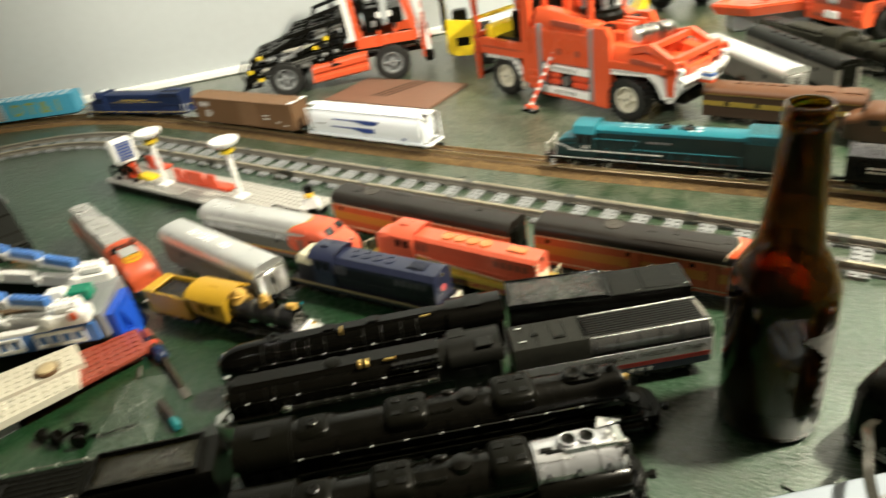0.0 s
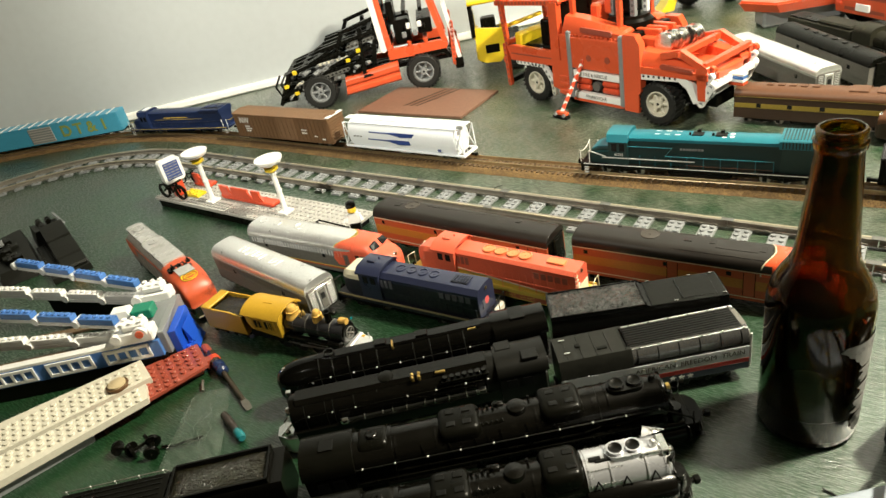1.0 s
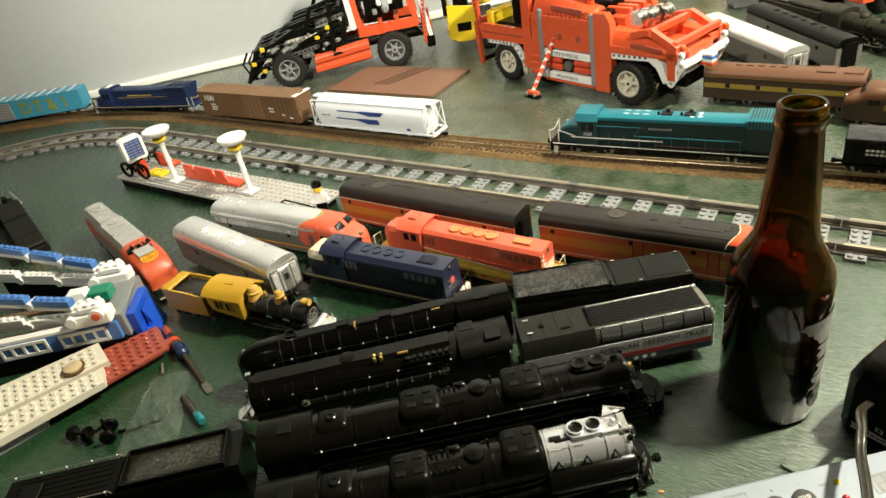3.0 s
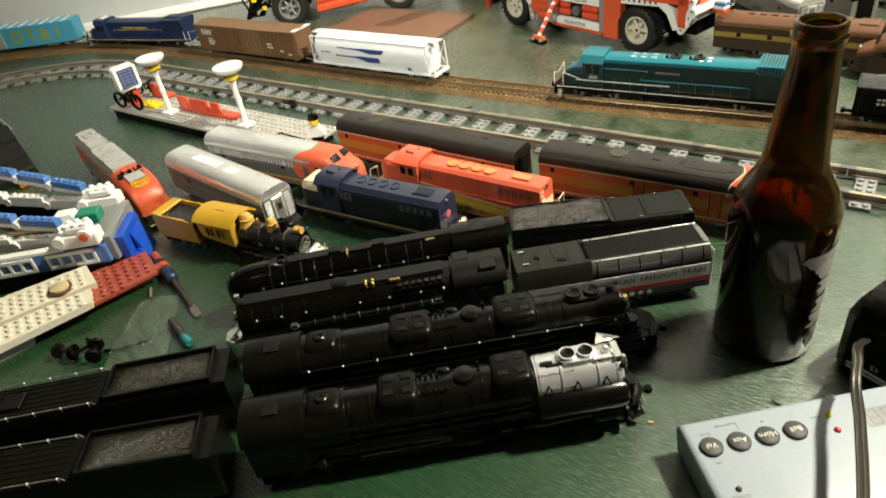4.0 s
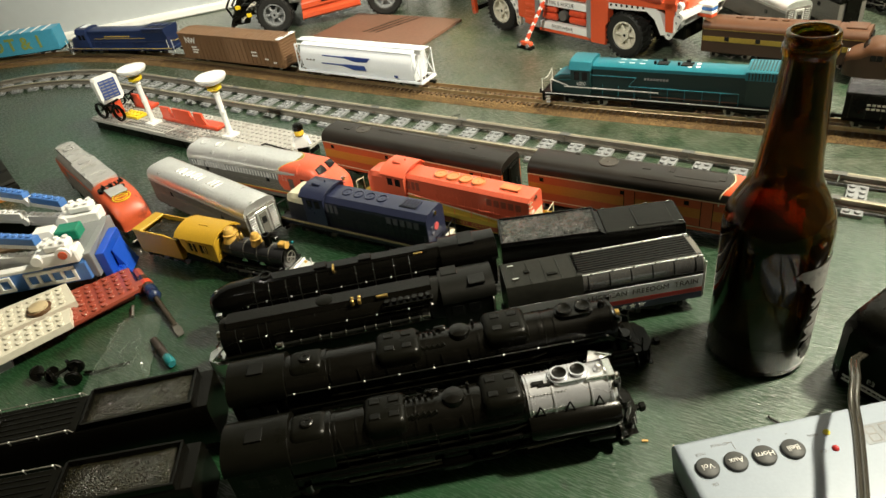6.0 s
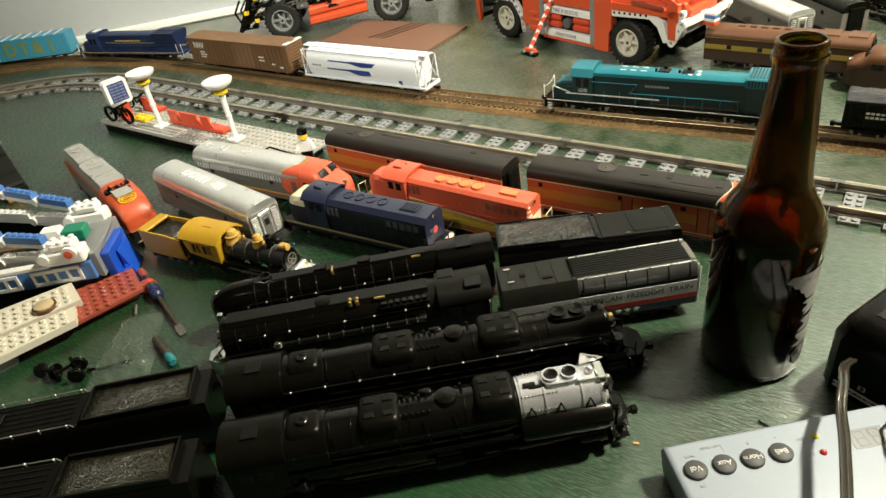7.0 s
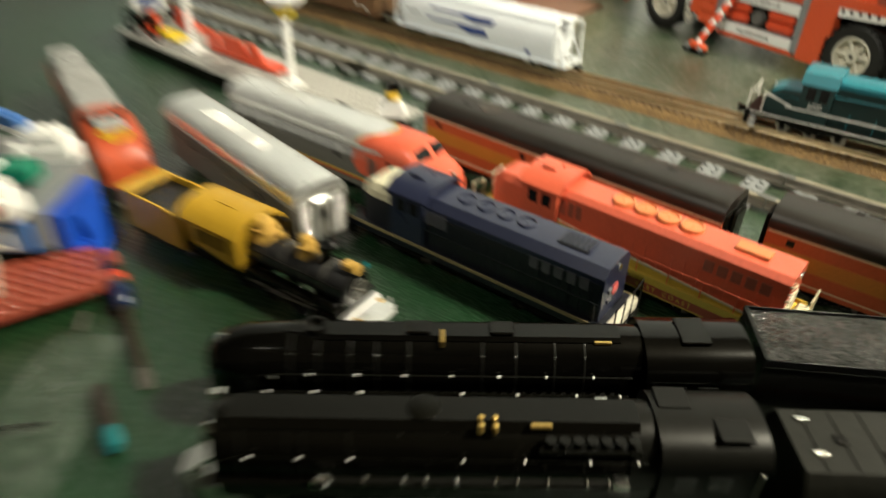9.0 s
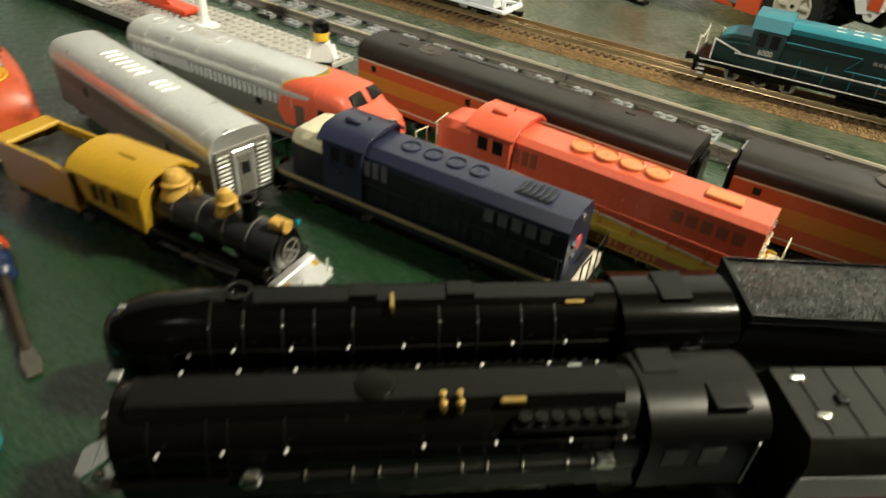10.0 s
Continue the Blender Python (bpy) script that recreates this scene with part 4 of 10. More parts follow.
def silver_details(t, x0, x1, w, zt, ribs, vents, zs, flat):
    r = Shape()
    for k in range(ribs):
        x = x0 + (x1 - x0) * (k + 0.7) / ribs
        pts = [(x - 0.35, y * 1.012, z + 0.35) for y, z in shell(w, 34, zs, zt, 8, flat)[1:-1]]
        qts = [(x + 0.35, y * 1.012, z + 0.35) for y, z in shell(w, 34, zs, zt, 8, flat)[1:-1]]
        low = [(x - 0.35, y * 0.97, z - 0.6) for y, z in shell(w, 34, zs, zt, 8, flat)[1:-1]]
        lowq = [(x + 0.35, y * 0.97, z - 0.6) for y, z in shell(w, 34, zs, zt, 8, flat)[1:-1]]
        n = len(pts)
        v = pts + qts + low + lowq
        f = []
        for j in range(n - 1):
            f += [(j, j + 1, n + j + 1, n + j), (j, j + 1, 2 * n + j + 1, 2 * n + j), (n + j, n + j + 1, 3 * n + j + 1, 3 * n + j)]
        r.add(v, f)
    pieces("roof_rib", r, SILVER, t, "raised bright roof seam")
    g = Shape()
    slots = [0.24 + 0.038 * k for k in range(7)] + [0.565, 0.6, 0.635] if vents > 5 else [0.1, 0.26, 0.5]
    for u in slots:
        x = x0 + (x1 - x0) * u
        if vents > 5:
            g.loft([[(x - 2.0, -5.0, zt - 0.3), (x + 1.4, -5.0, zt - 0.3), (x + 2.6, 5.0, zt - 0.3), (x - 0.8, 5.0, zt - 0.3)], [(x - 1.5, -4.6, zt + 1.0), (x + 0.8, -4.6, zt + 1.0), (x + 2.0, 4.6, zt + 1.0), (x - 0.4, 4.6, zt + 1.0)]])
        else:
            g.turned([(5.4, zt - 0.4), (5.2, zt + 0.5), (4.4, zt + 0.9), (3.8, zt + 0.3), (0.1, zt + 0.2)], x, 0, "z", 18)
    pieces("roof_vent", g, SILVER, t)


def silver_booster(x, y, z, turn, length, label, rx=0):
    """A silver streamlined booster with a diaphragm end, fluted sides and a ribbed roof."""
    t = thing("silver_booster", x, y, z, turn, label, "model train", "silver units", rx=rx)
    h, w = length / 2, 35
    part("body", Shape().prism(shell(w, 9, 37.5, 47.2, 8, 0.55), -h, h), SILVERDULLSHADE, t, "dull silver lower body, side shade in its colour")
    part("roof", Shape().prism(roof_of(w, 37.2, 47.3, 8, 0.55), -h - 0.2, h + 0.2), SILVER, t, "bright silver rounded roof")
    pieces("fluting", ribbed_sides(-h + 1, h - 1, w, 11, 22, 7), SILVERDULLSHADE, t)
    # the bright line of light at each eave, laid on as a pale band
    for sd in (-1, 1):
        edge = [(y, zz) for y, zz in shell(w, 34.5, 37.5, 47.5, 8, 0.55) if sd * y > 0 and zz < 41.4]
        part("roof_edge_highlight", Shape().prism([(y * 1.012, zz + 0.1) for y, zz in edge] + [(y * 0.96, zz) for y, zz in reversed(edge)], -h - 0.25, h + 0.25), EAVELIGHT, t, "pale grey band, the roof edge's highlight painted in")
    tagged(part("side_grille", louvres(-h + 12, h - 12, w, 27, 34, 40), SILVERDULLSHADE, t), kind="stuff")
    pieces("porthole", side_boxes((-h + 40, h - 40), 5, w, 25, 30, 0.3), WINDOWDARK, t)
    silver_details(t, -h, h, w, 47.2, 5, 7, 37.5, 0.55)
    for sd in (-1, 1):
        e = Shape().box(sd * h, sd * (h + 1.2), -15.5, 15.5, 11, 40, 0.5)
        part("end_panel", e, SILVERDULLSHADE, t)
        e = Shape()
        e.box(sd * (h + 0.8), sd * (h + 2.4), -6.5, 6.5, 12, 38, 0.6)
        part("end_wall", e, SILVER, t)
        part("end_door", Shape().box(sd * (h + 2.2), sd * (h + 2.8), -4, 4, 13, 35, 0.3), SILVERDULLSHADE, t)
        part("door_window", Shape().box(sd * (h + 2.6), sd * (h + 3.0), -2.4, 2.4, 24, 31, 0.2), WINDOWDARK, t)
        g = Shape()
        for k in range(11):
            for yy in (-11.2, 11.2):
                g.box(sd * (h + 0.9), sd * (h + 2.2), yy - 3.2, yy + 3.2, 12 + 2.4 * k, 12.7 + 2.4 * k)
        tagged(part("diaphragm", g, SILVER, t), "ribbed bright diaphragm plates", kind="stuff")
    part("underframe", Shape().box(-h + 6, h - 6, -11, 11, 7, 11).box(-20, 20, -14, 14, 4, 10, 1), BLACKMATT, t)
    for bx in (-h + 30, h - 30):
        bogie(t, bx, 2, 30, BLACKMATT)
    coupler(t, h + 2, 1, 8)
    return t


silver_booster(-0.188, -0.2355, 0, -7.0, 170, "silver streamlined diesel booster unit with a ribbed roof")


def cab_nose(t, xb, w, material, zt=48.5, stretch=1.0):
    """The rounded nose and cab of a streamlined diesel that begins at xb."""
    rings = []
    for fr, sc, top, zs in ((0, 1.0, zt, 36), (10, 1.0, zt, 36), (20, 0.99, zt - 0.6, 36), (25, 0.97, zt - 4, 34), (29, 0.95, zt - 9.5, 31.5), (36, 0.90, zt - 11.5, 30), (42, 0.78, zt - 14, 28), (46.5, 0.58, zt - 18, 25), (48.5, 0.30, zt - 23, 21)):
        rings.append([(xb + fr * stretch, y, z) for y, z in shell(w * sc, 9, zs, top)])
    part("nose", Shape().loft(rings), material, t, "rounded glossy red nose and cab")
    g = Shape()
    for sd in (-1, 1):
        g.loft([[(xb + (24.2 + d) * stretch, sd * 2.6, zt - 2.6), (xb + (23.6 + d) * stretch, sd * 11.4, zt - 3.8), (xb + (27.4 + d) * stretch, sd * 12.4, zt - 7.8), (xb + (28.8 + d) * stretch, sd * 2.6, zt - 8.2)] for d in (-1, 0.9)])
    pieces("windshield", g, WINDOWDARK, t, "split dark windshield")
    pieces("cab_window", side_boxes((xb + 8 * stretch, xb + 15 * stretch), 5.2, w, 28, 34.5, 0.2), WINDOWDARK, t)
    pieces("headlight", Shape().turned([(2.6, -2), (2.6, 0.6), (1.9, 0.9)], 0, 31.5, "x", 14, xb + 45.5 * stretch), CHROME, t)


def warbonnet(x, y, turn, length, label):
    """A silver diesel cab unit with a red nose."""
    t = thing("cab_diesel", x, y, 0, turn, label, "model train", "silver units")
    h, w = length / 2, 35
    xb = h - 48
    part("body", Shape().prism(shell(w, 9, 37, 47.6, 8, 0.62), -h, xb + 0.5), SILVERDULLSHADE, t, "dull silver body, side shade in its colour")
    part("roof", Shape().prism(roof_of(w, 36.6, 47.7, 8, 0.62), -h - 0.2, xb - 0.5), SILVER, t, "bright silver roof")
    # the lit eave is put in as a brighter strip under the grille
    pieces("eave_highlight_band", side_strip(-h + 1, xb - 10, w, 29, 36.4, 0.15), SILVERWHITE, t, "bright band behind the grille, eave highlight painted in")
    pieces("fluting", ribbed_sides(-h + 1, xb - 8, w, 18, 24, 4), SILVERDULLSHADE, t)
    gv = louvres(-h + 6, xb - 14, w, 29.5, 35.5, 34)
    tagged(part("side_grille", gv, INKWHITE, t), "upper side grille", kind="stuff")
    pieces("sill_stripe", side_strip(-h + 1, xb, w, 13.4, 15.0, 0.3), REDORANGE, t, "thin red and yellow sill stripe")
    pieces("sill_stripe", side_strip(-h + 1, xb, w, 15.2, 16.0, 0.3), STRIPEYELLOW, t)
    pieces("porthole", side_boxes((-h + 26, xb - 40), 4.5, w, 25, 29, 0.3), WINDOWDARK, t)
    pieces("door", side_boxes((xb - 8,), 7, w, 12, 33, 0.35), SILVERDULLSHADE, t)
    silver_details(t, -h, xb - 14, w, 47.6, 6, 3, 37, 0.62)
    cab_nose(t, xb, w, RED)
    sw = Shape()
    outl = [(xb - 23, 35.5), (xb + 1, 38), (xb + 1, 19), (xb - 20, 19), (xb - 25, 26)]
    for sd in (-1, 1):
        sw.wall(outl, sd * (w / 2 - 0.3), sd * (w / 2 + 0.35))
    pieces("red_sweep", sw, RED, t, "red paint sweeping back along the side")
    # the red runs back along the eaves and stays forward on the roof's crown, with a thin yellow line along its edge
    prof = [(y, zz) for y, zz in shell(w, 34.5, 37, 47.8, 8, 0.62)]
    back = [xb + 1 - 23 * (abs(y) / (w / 2)) ** 1.6 for y, zz in prof]
    part("cab_roof", Shape().loft([[(bx, y * 1.008, zz + 0.3) for bx, (y, zz) in zip(back, prof)], [(xb + 3, y * 1.008, zz + 0.3) for y, zz in prof]]), RED, t)
    part("edge_line", Shape().loft([[(bx - 1.1 + q, y * 1.01, zz + 0.38) for bx, (y, zz) in zip(back, prof)] for q in (0, 1.2)]), STRIPEYELLOW, t, "thin yellow line edging the red")
    e = Shape().turned([(5.2, -1), (5.2, 0.5)], 0, 22, "x", 20, xb + 46)
    part("nose_emblem", e, STRIPEYELLOW, t, "yellow nose emblem")
    part("pilot", Shape().box(h - 8, h + 1.5, -12, 12, 5, 11, 2), SILVER, t)
    part("underframe", Shape().box(-h + 6, h - 8, -11, 11, 7, 11).box(-24, 24, -14, 14, 4, 10, 1), BLACKMATT, t)
    for bx in (-h + 32, h - 44):
        bogie(t, bx, 2, 30, SILVERDULLSHADE)
    coupler(t, -h, -1)
    return t


warbonnet(-0.168, -0.1715, 3.0, 202, "silver streamlined diesel with a red nose")

# ---- steam locomotives: x ahead, z up ----


def driver(parent, x, r, y, name="driving_wheel"):
    s = Shape()
    ring = []
    for rr, h in ((r, -1.2), (r + 0.6, -1.2), (r + 0.6, 1.0), (r - 1.4, 1.0), (r - 1.4, -0.8)):
        ring.append((rr, h))
    n = 28
    rings = [[(x + rr * math.cos(2 * math.pi * k / n), y + h, r + 0.7 + rr * math.sin(2 * math.pi * k / n)) for k in range(n)] for rr, h in ring]
    s.loft(rings, closed=True)
    s.turned([(2.4, -1), (2.4, 1.6), (1.6, 2.0)] if y > 0 else [(1.6, -2.0), (2.4, -1.6), (2.4, 1)], x, r + 0.7, "y", 12, y)
    # ten spokes, cut as one star
    star = []
    for k in range(10):
        a = 2 * math.pi * k / 10
        for rr, da in ((2.2, -0.21), (r - 1, -0.45 / (r - 1)), (r - 1, 0.45 / (r - 1)), (2.2, 0.21)):
            star.append((x + rr * math.cos(a + da), r + 0.7 + rr * math.sin(a + da)))
    s.wall(star, y - 0.4, y + 0.4)
    s.box(x - r * 0.6, x + r * 0.6, y - 0.5, y + 0.5, 1.6, 4.2, 0.4)
    return part(name, s, BLACKMATT, parent)


def running_gear(t, groups, r, cyl_x, half=11.0):
    """Driving wheels on both sides, their rods and the cylinders ahead of them."""
    for xs in groups:
        for sd in (-1, 1):
            for x in xs:
                driver(t, x, r, sd * 9.0)
            y = sd * (half + 0.6)
            part("side_rod", Shape().box(xs[0], xs[-1], y - 0.5, y + 0.5, r - 1.2, r + 0.6, 0.3), STEEL, t)
    for k, cx in enumerate(cyl_x):
        xs = groups[k]
        for sd in (-1, 1):
            y = sd * (half + 1.5)
            c = Shape().rod((cx - 8, y, 11), (cx + 8, y, 11), 5.2, n=18).rod((cx - 9, y, 11), (cx + 9, y, 11), 3.4, n=14)
            c.rod((cx - 7, y, 19), (cx + 7, y, 19), 3.2, n=14).box(cx - 6, cx + 6, min(y, sd * 5), max(y, sd * 5), 11, 20, 0.8)
            part("cylinder", c, BLACK, t)
            b = xs[len(xs) // 2]
            part("main_rod", Shape().rod((cx - 8, y, 11), (b, y, r - 1), 0.7, n=6).rod((cx - 7, y, 13.5), (b + 12, y, 13.5), 0.5, n=6), STEEL, t)


def carrying_wheels(t, xs, r=5.2):
    for x in xs:
        wheelset(t, x, r)


def handrail(t, pts, material, dots, dot_material=INKWHITE, r=0.4, ball=0.72):
    part("handrail", Shape().tube(pts, r, 6), material, t, "thin wire handrail")
    for p in dots:
        s = Shape().ball(p[0], p[1], p[2], ball, n=8)
        part("stanchion", s, dot_material, t)


def bullet_loco(x, y, turn):
    """A black streamlined express engine with a bullet nose and side skirts."""
    t = thing("streamlined_steam_engine", x, y, 0, turn, "glossy black streamlined steam locomotive with a bullet nose", "model train", "black steam engines")
    w = 30
    rings = []
    for px, sc, zt, zs, z0 in ((-73, 1, 47.5, 29, 13), (64, 1, 47.5, 29, 13), (78, 0.985, 47.2, 29, 13), (90, 0.95, 46.4, 29.5, 14), (98, 0.86, 44.4, 29.5, 15), (104, 0.70, 41.6, 30, 18), (107.6, 0.46, 38, 30, 22), (109.2, 0.16, 33.6, 29.5, 26)):
        rings.append([(px, yy, z) for yy, z in shell(w * sc, z0, zs, zt, 9, 0.95)])
    part("boiler_casing", Shape().loft(rings), BLACKGLOSS, t, "smooth glossy black casing")
    for px in (71, 60, 47, 36.5, 23.5, -6, -19.5, -35, -47):
        rr = [[(px + d, yy * 1.006, z + 0.12) for yy, z in shell(w, 22, 29, 47.5, 9, 0.95)] for d in (-0.45, 0.45)]
        part("boiler_band", Shape().loft(rr), DARKGREY, t)
        part("band_clip", Shape().box(px - 0.5, px + 0.5, 10.4, 11.2, 41.0, 43.4, 0.2), CHROME, t)
    part("skyline_casing", Shape().loft([[(px, a * q, z) for a, z in ((-6, 46.4), (-4, 47.9), (4, 47.9), (6, 46.4))] for px, q in ((-62, 1), (60, 1), (74, 0.5))]), BLACKGLOSS, t)
    part("chimney", Shape().turned([(4.4, 47), (4.8, 50.2), (3.6, 50.2), (3.4, 48)], 62, 0, "z", 18), BLACK, t)
    for dx in (20, -14):
        part("dome_hatch", Shape().box(dx - 5, dx + 5, -4, 4, 48.2, 49.6, 0.6), BLACK, t)
    part("whistle_plate", Shape().box(9.4, 10.9, 1.2, 9.0, 45.6, 49.2, 0.3), BRASS, t, "small brass grille")
    part("maker_plate", Shape().box(-58, -51, 5.4, 6.8, 46.2, 47.6, 0.2), BRASS, t)
    r = Shape()
    for sd in (-1, 1):
        r.box(-66, 86, sd * 15.0, sd * 16.4, 25.6, 27.2, 0.3)
    pieces("running_board", r, BLACK, t)
    for sd in (-1, 1):
        part("skirt", Shape().wall([(-66, 13), (90, 15), (90, 25.5), (-66, 25.5)], sd * 15.2, sd * 16.0), BLACKGLOSS, t)
        dots = [(63 - 18.9 * k, sd * 15.6, 36.8) for k in range(7)]
        handrail(t, [(86, sd * 12.5, 33), (74, sd * 15.6, 36.8), (-66, sd * 15.6, 36.8)], SMOKEGREY, dots + [(82, sd * 13.5, 34), (78, sd * 14.6, 34)])
        gr = Shape()
        for k in range(26):
            gr.box(-60 + 4 * k, -58.4 + 4 * k, sd * 15.9, sd * 16.3, 27.6, 28.6)
        tagged(part("rivets", gr, SMOKEGREY, t, "row of tiny raised marks"), kind="stuff")
    part("headlight", Shape().turned([(3.2, -2), (3.2, 1.4), (2.4, 1.8)], 0, 40.5, "x", 16, 101), CHROME, t)
    for yy, z in ((8.5, 33), (-8.5, 33), (7, 24)):
        part("nose_light", Shape().ball(99.5, yy, z, 1.1, n=8), INKWHITE, t)
    part("pilot", Shape().loft([[(px, yy, z) for yy, z in ((-13 * q, 3), (-13 * q, 14), (13 * q, 14), (13 * q, 3))] for px, q in ((84, 1), (100, 0.85), (107, 0.4))]), BLACK, t)
    # cab
    part("cab", Shape().prism(shell(34, 14, 34, 48.2, 8, 0.9), -112, -72), BLACK, t)
    part("cab_roof", Shape().prism(roof_of(34, 36, 48.2, 8, 0.9), -114, -71), BLACKGLOSS, t)
    pieces("cab_window", side_boxes((-84, -97), 8, 34, 26, 33.5, 0.3), WINDOWDARK, t)
    part("roof_hatch", Shape().box(-98, -86, -8, 8, 48.0, 49.2, 0.4), BLACK, t)
    part("cab_frame", Shape().box(-112, -66, -12, 12, 8, 14), BLACKMATT, t)
    running_gear(t, [[-44, -20, 4, 28]], 10.2, [54])
    carrying_wheels(t, [68, 84, -66, -90])
    return t


def skyline_loco(x, y, turn):
    """A black express engine with a flat-topped boiler casing and a grey cab."""
    t = thing("express_steam_engine", x, y, 0, turn, "black express steam locomotive with a grey cab and silver front", "model train", "black steam engines")
    w = 28
    rings = [[(px, yy, z) for yy, z in shell(w * q, 15, 30, 47, 9, 0.98)] for px, q in ((-69, 1.06), (-20, 1.05), (60, 1), (86, 1), (89, 0.94))]
    part("boiler", Shape().loft(rings), BLACK, t)
    part("skyline_casing", Shape().loft([[(px, a, z) for a, z in ((-8, 44.5), (-5.5, 48.2), (5.5, 48.2), (8, 44.5))] for px in (-62, 84)]), BLACK, t)
    for px in (78, 62, 56, 40, 22, 6, -40):
        rr = [[(px + d, yy * 1.008, z + 0.15) for yy, z in shell(w, 24, 30, 47, 9, 0.98)] for d in (-0.35, 0.35)]
        part("boiler_band", Shape().loft(rr), SMOKEGREY, t)
    part("sand_hatch", Shape().turned([(6, 47.8), (6, 48.8), (5, 49.2)], 14, 0, "z", 18), BLACKMATT, t)
    for a, b in ((-6, 5), (-6, 8.6), (-11, 5), (-11, 8.6)):
        part("valve", Shape().turned([(1.3, 46.0), (1.3, 49.6), (0.8, 50.0)], a, b, "z", 8), BRASS, t, "small brass safety valve")
    part("bell", Shape().box(-31, -23, 6.2, 8.4, 46.6, 48.8, 0.5), BRASS, t, "small brass bell bar")
    part("turret_tray", Shape().box(-62, -26, 9, 14.5, 41, 43.2, 0.3), BLACKMATT, t)
    for k in range(7):
        part("turret_valve", Shape().turned([(1.5, 43), (1.5, 45.5), (2.1, 45.6), (2.1, 46.4)], -30 - 4.8 * k, 12, "z", 10), BLACK, t)
    part("fire_box_band", Shape().loft([[(px, yy * 1.07, z + 0.3) for yy, z in shell(w, 24, 31, 46.8, 9, 0.98)] for px in (-70, -59)]), SMOKEGREY, t)
    # smokebox front
    part("smokebox_door", Shape().turned([(13, -1), (13, 1), (11, 2.2), (6, 3.4), (0.1, 4)], 0, 31, "x", 26, 88), BLACK, t)
    part("headlight", Shape().turned([(4.0, -2), (4.0, 2), (3.2, 2.6)], 0, 34, "x", 16, 92), CHROME, t, "bright silver headlight")
    part("number_board", Shape().box(88, 92, -9, -5, 44, 48, 0.4), CHROME, t)
    part("front_step", Shape().box(88, 100, -9, 9, 18, 20, 0.4), SILVER, t, "silver front step")
    part("pilot", Shape().loft([[(px, yy, z) for yy, z in ((-13 * q, 3), (-13 * q, 17), (13 * q, 17), (13 * q, 3))] for px, q in ((84, 1), (97, 0.9), (106, 0.35))]), SILVER, t, "silver pilot with bright fittings")
    for yy in (-9, 9):
        part("marker_lamp", Shape().ball(96, yy, 22, 2.2, n=10), CHROME, t)
        part("pilot_stay", Shape().rod((90, yy, 30), (102, yy * 0.8, 18), 0.8, n=6), CHROME, t)
    for sd in (-1, 1):
        part("running_board", Shape().box(-60, 90, sd * 12, sd * 16.5, 24.6, 26, 0.3), BLACK, t)
        part("skirt", Shape().wall([(-60, 18), (86, 18), (86, 24.6), (-60, 24.6)], sd * 15.4, sd * 16.2), BLACK, t)
        dots = [(74.6 - d, sd * 15.4, 38.8) for d in (0, 17.8, 35.5, 74.7, 96, 118.6, 135.2)]
        handrail(t, [(86, sd * 15.4, 36), (80, sd * 15.4, 38.8), (-64, sd * 15.4, 38.8)], BLACKMATT, dots)
    # the pale pipe along the running board
    for sd in (1, -1):
        part("side_pipe", Shape().rod((-54, sd * 18.2, 31.4), (50, sd * 18.2, 30.6), 1.3, n=12), SMOKEGREY, t, "dark side pipe with bright clips")
        for k in range(9):
            px = 34 - 10.6 * k - (3 if k % 3 == 1 else 0)
            part("pipe_clip", Shape().turned([(2.2, -0.45), (2.2, 0.45)], sd * 18.2, 31, "x", 12, px), CHROME, t)
        part("pipe_end", Shape().turned([(1.2, 46), (2.6, 47), (2.8, 51), (1.6, 52.4)], sd * 18.2, 30.6, "x", 12), CHROME, t, "bright pipe end")
        part("pipe_end", Shape().box(-58, -52, sd * 18.2 - 2.2, sd * 18.2 + 2.2, 30.2, 33.6, 0.6), CHROME, t)
    # cab
    part("cab", Shape().prism(shell(34, 15, 35, 47.6, 8, 0.88), -105, -69), SMOKEGREY, t, "satin dark grey cab")
    part("cab_roof", Shape().prism(roof_of(34, 37, 47.6, 8, 0.88), -106.5, -68), SMOKEGREY, t)
    for yy in (-7.5, 7.5):
        part("roof_hatch", Shape().box(-82 if yy < 0 else -100, -70 if yy < 0 else -88, yy - 4.5, yy + 5.5, 46.4, 48.4, 0.4), DARKGREY, t)
    pieces("cab_window", side_boxes((-78, -90), 8, 34, 26, 34, 0.3), WINDOWDARK, t)
    part("cab_rail", Shape().rod((-104, 17.4, 16), (-104, 17.4, 36), 0.5, n=6), INKWHITE, t)
    part("cab_frame", Shape().box(-106, -64, -12, 12, 8, 15), BLACKMATT, t)
    running_gear(t, [[-42, -18, 6, 30]], 10.4, [56])
    carrying_wheels(t, [70, 86, -66, -90])
    return t


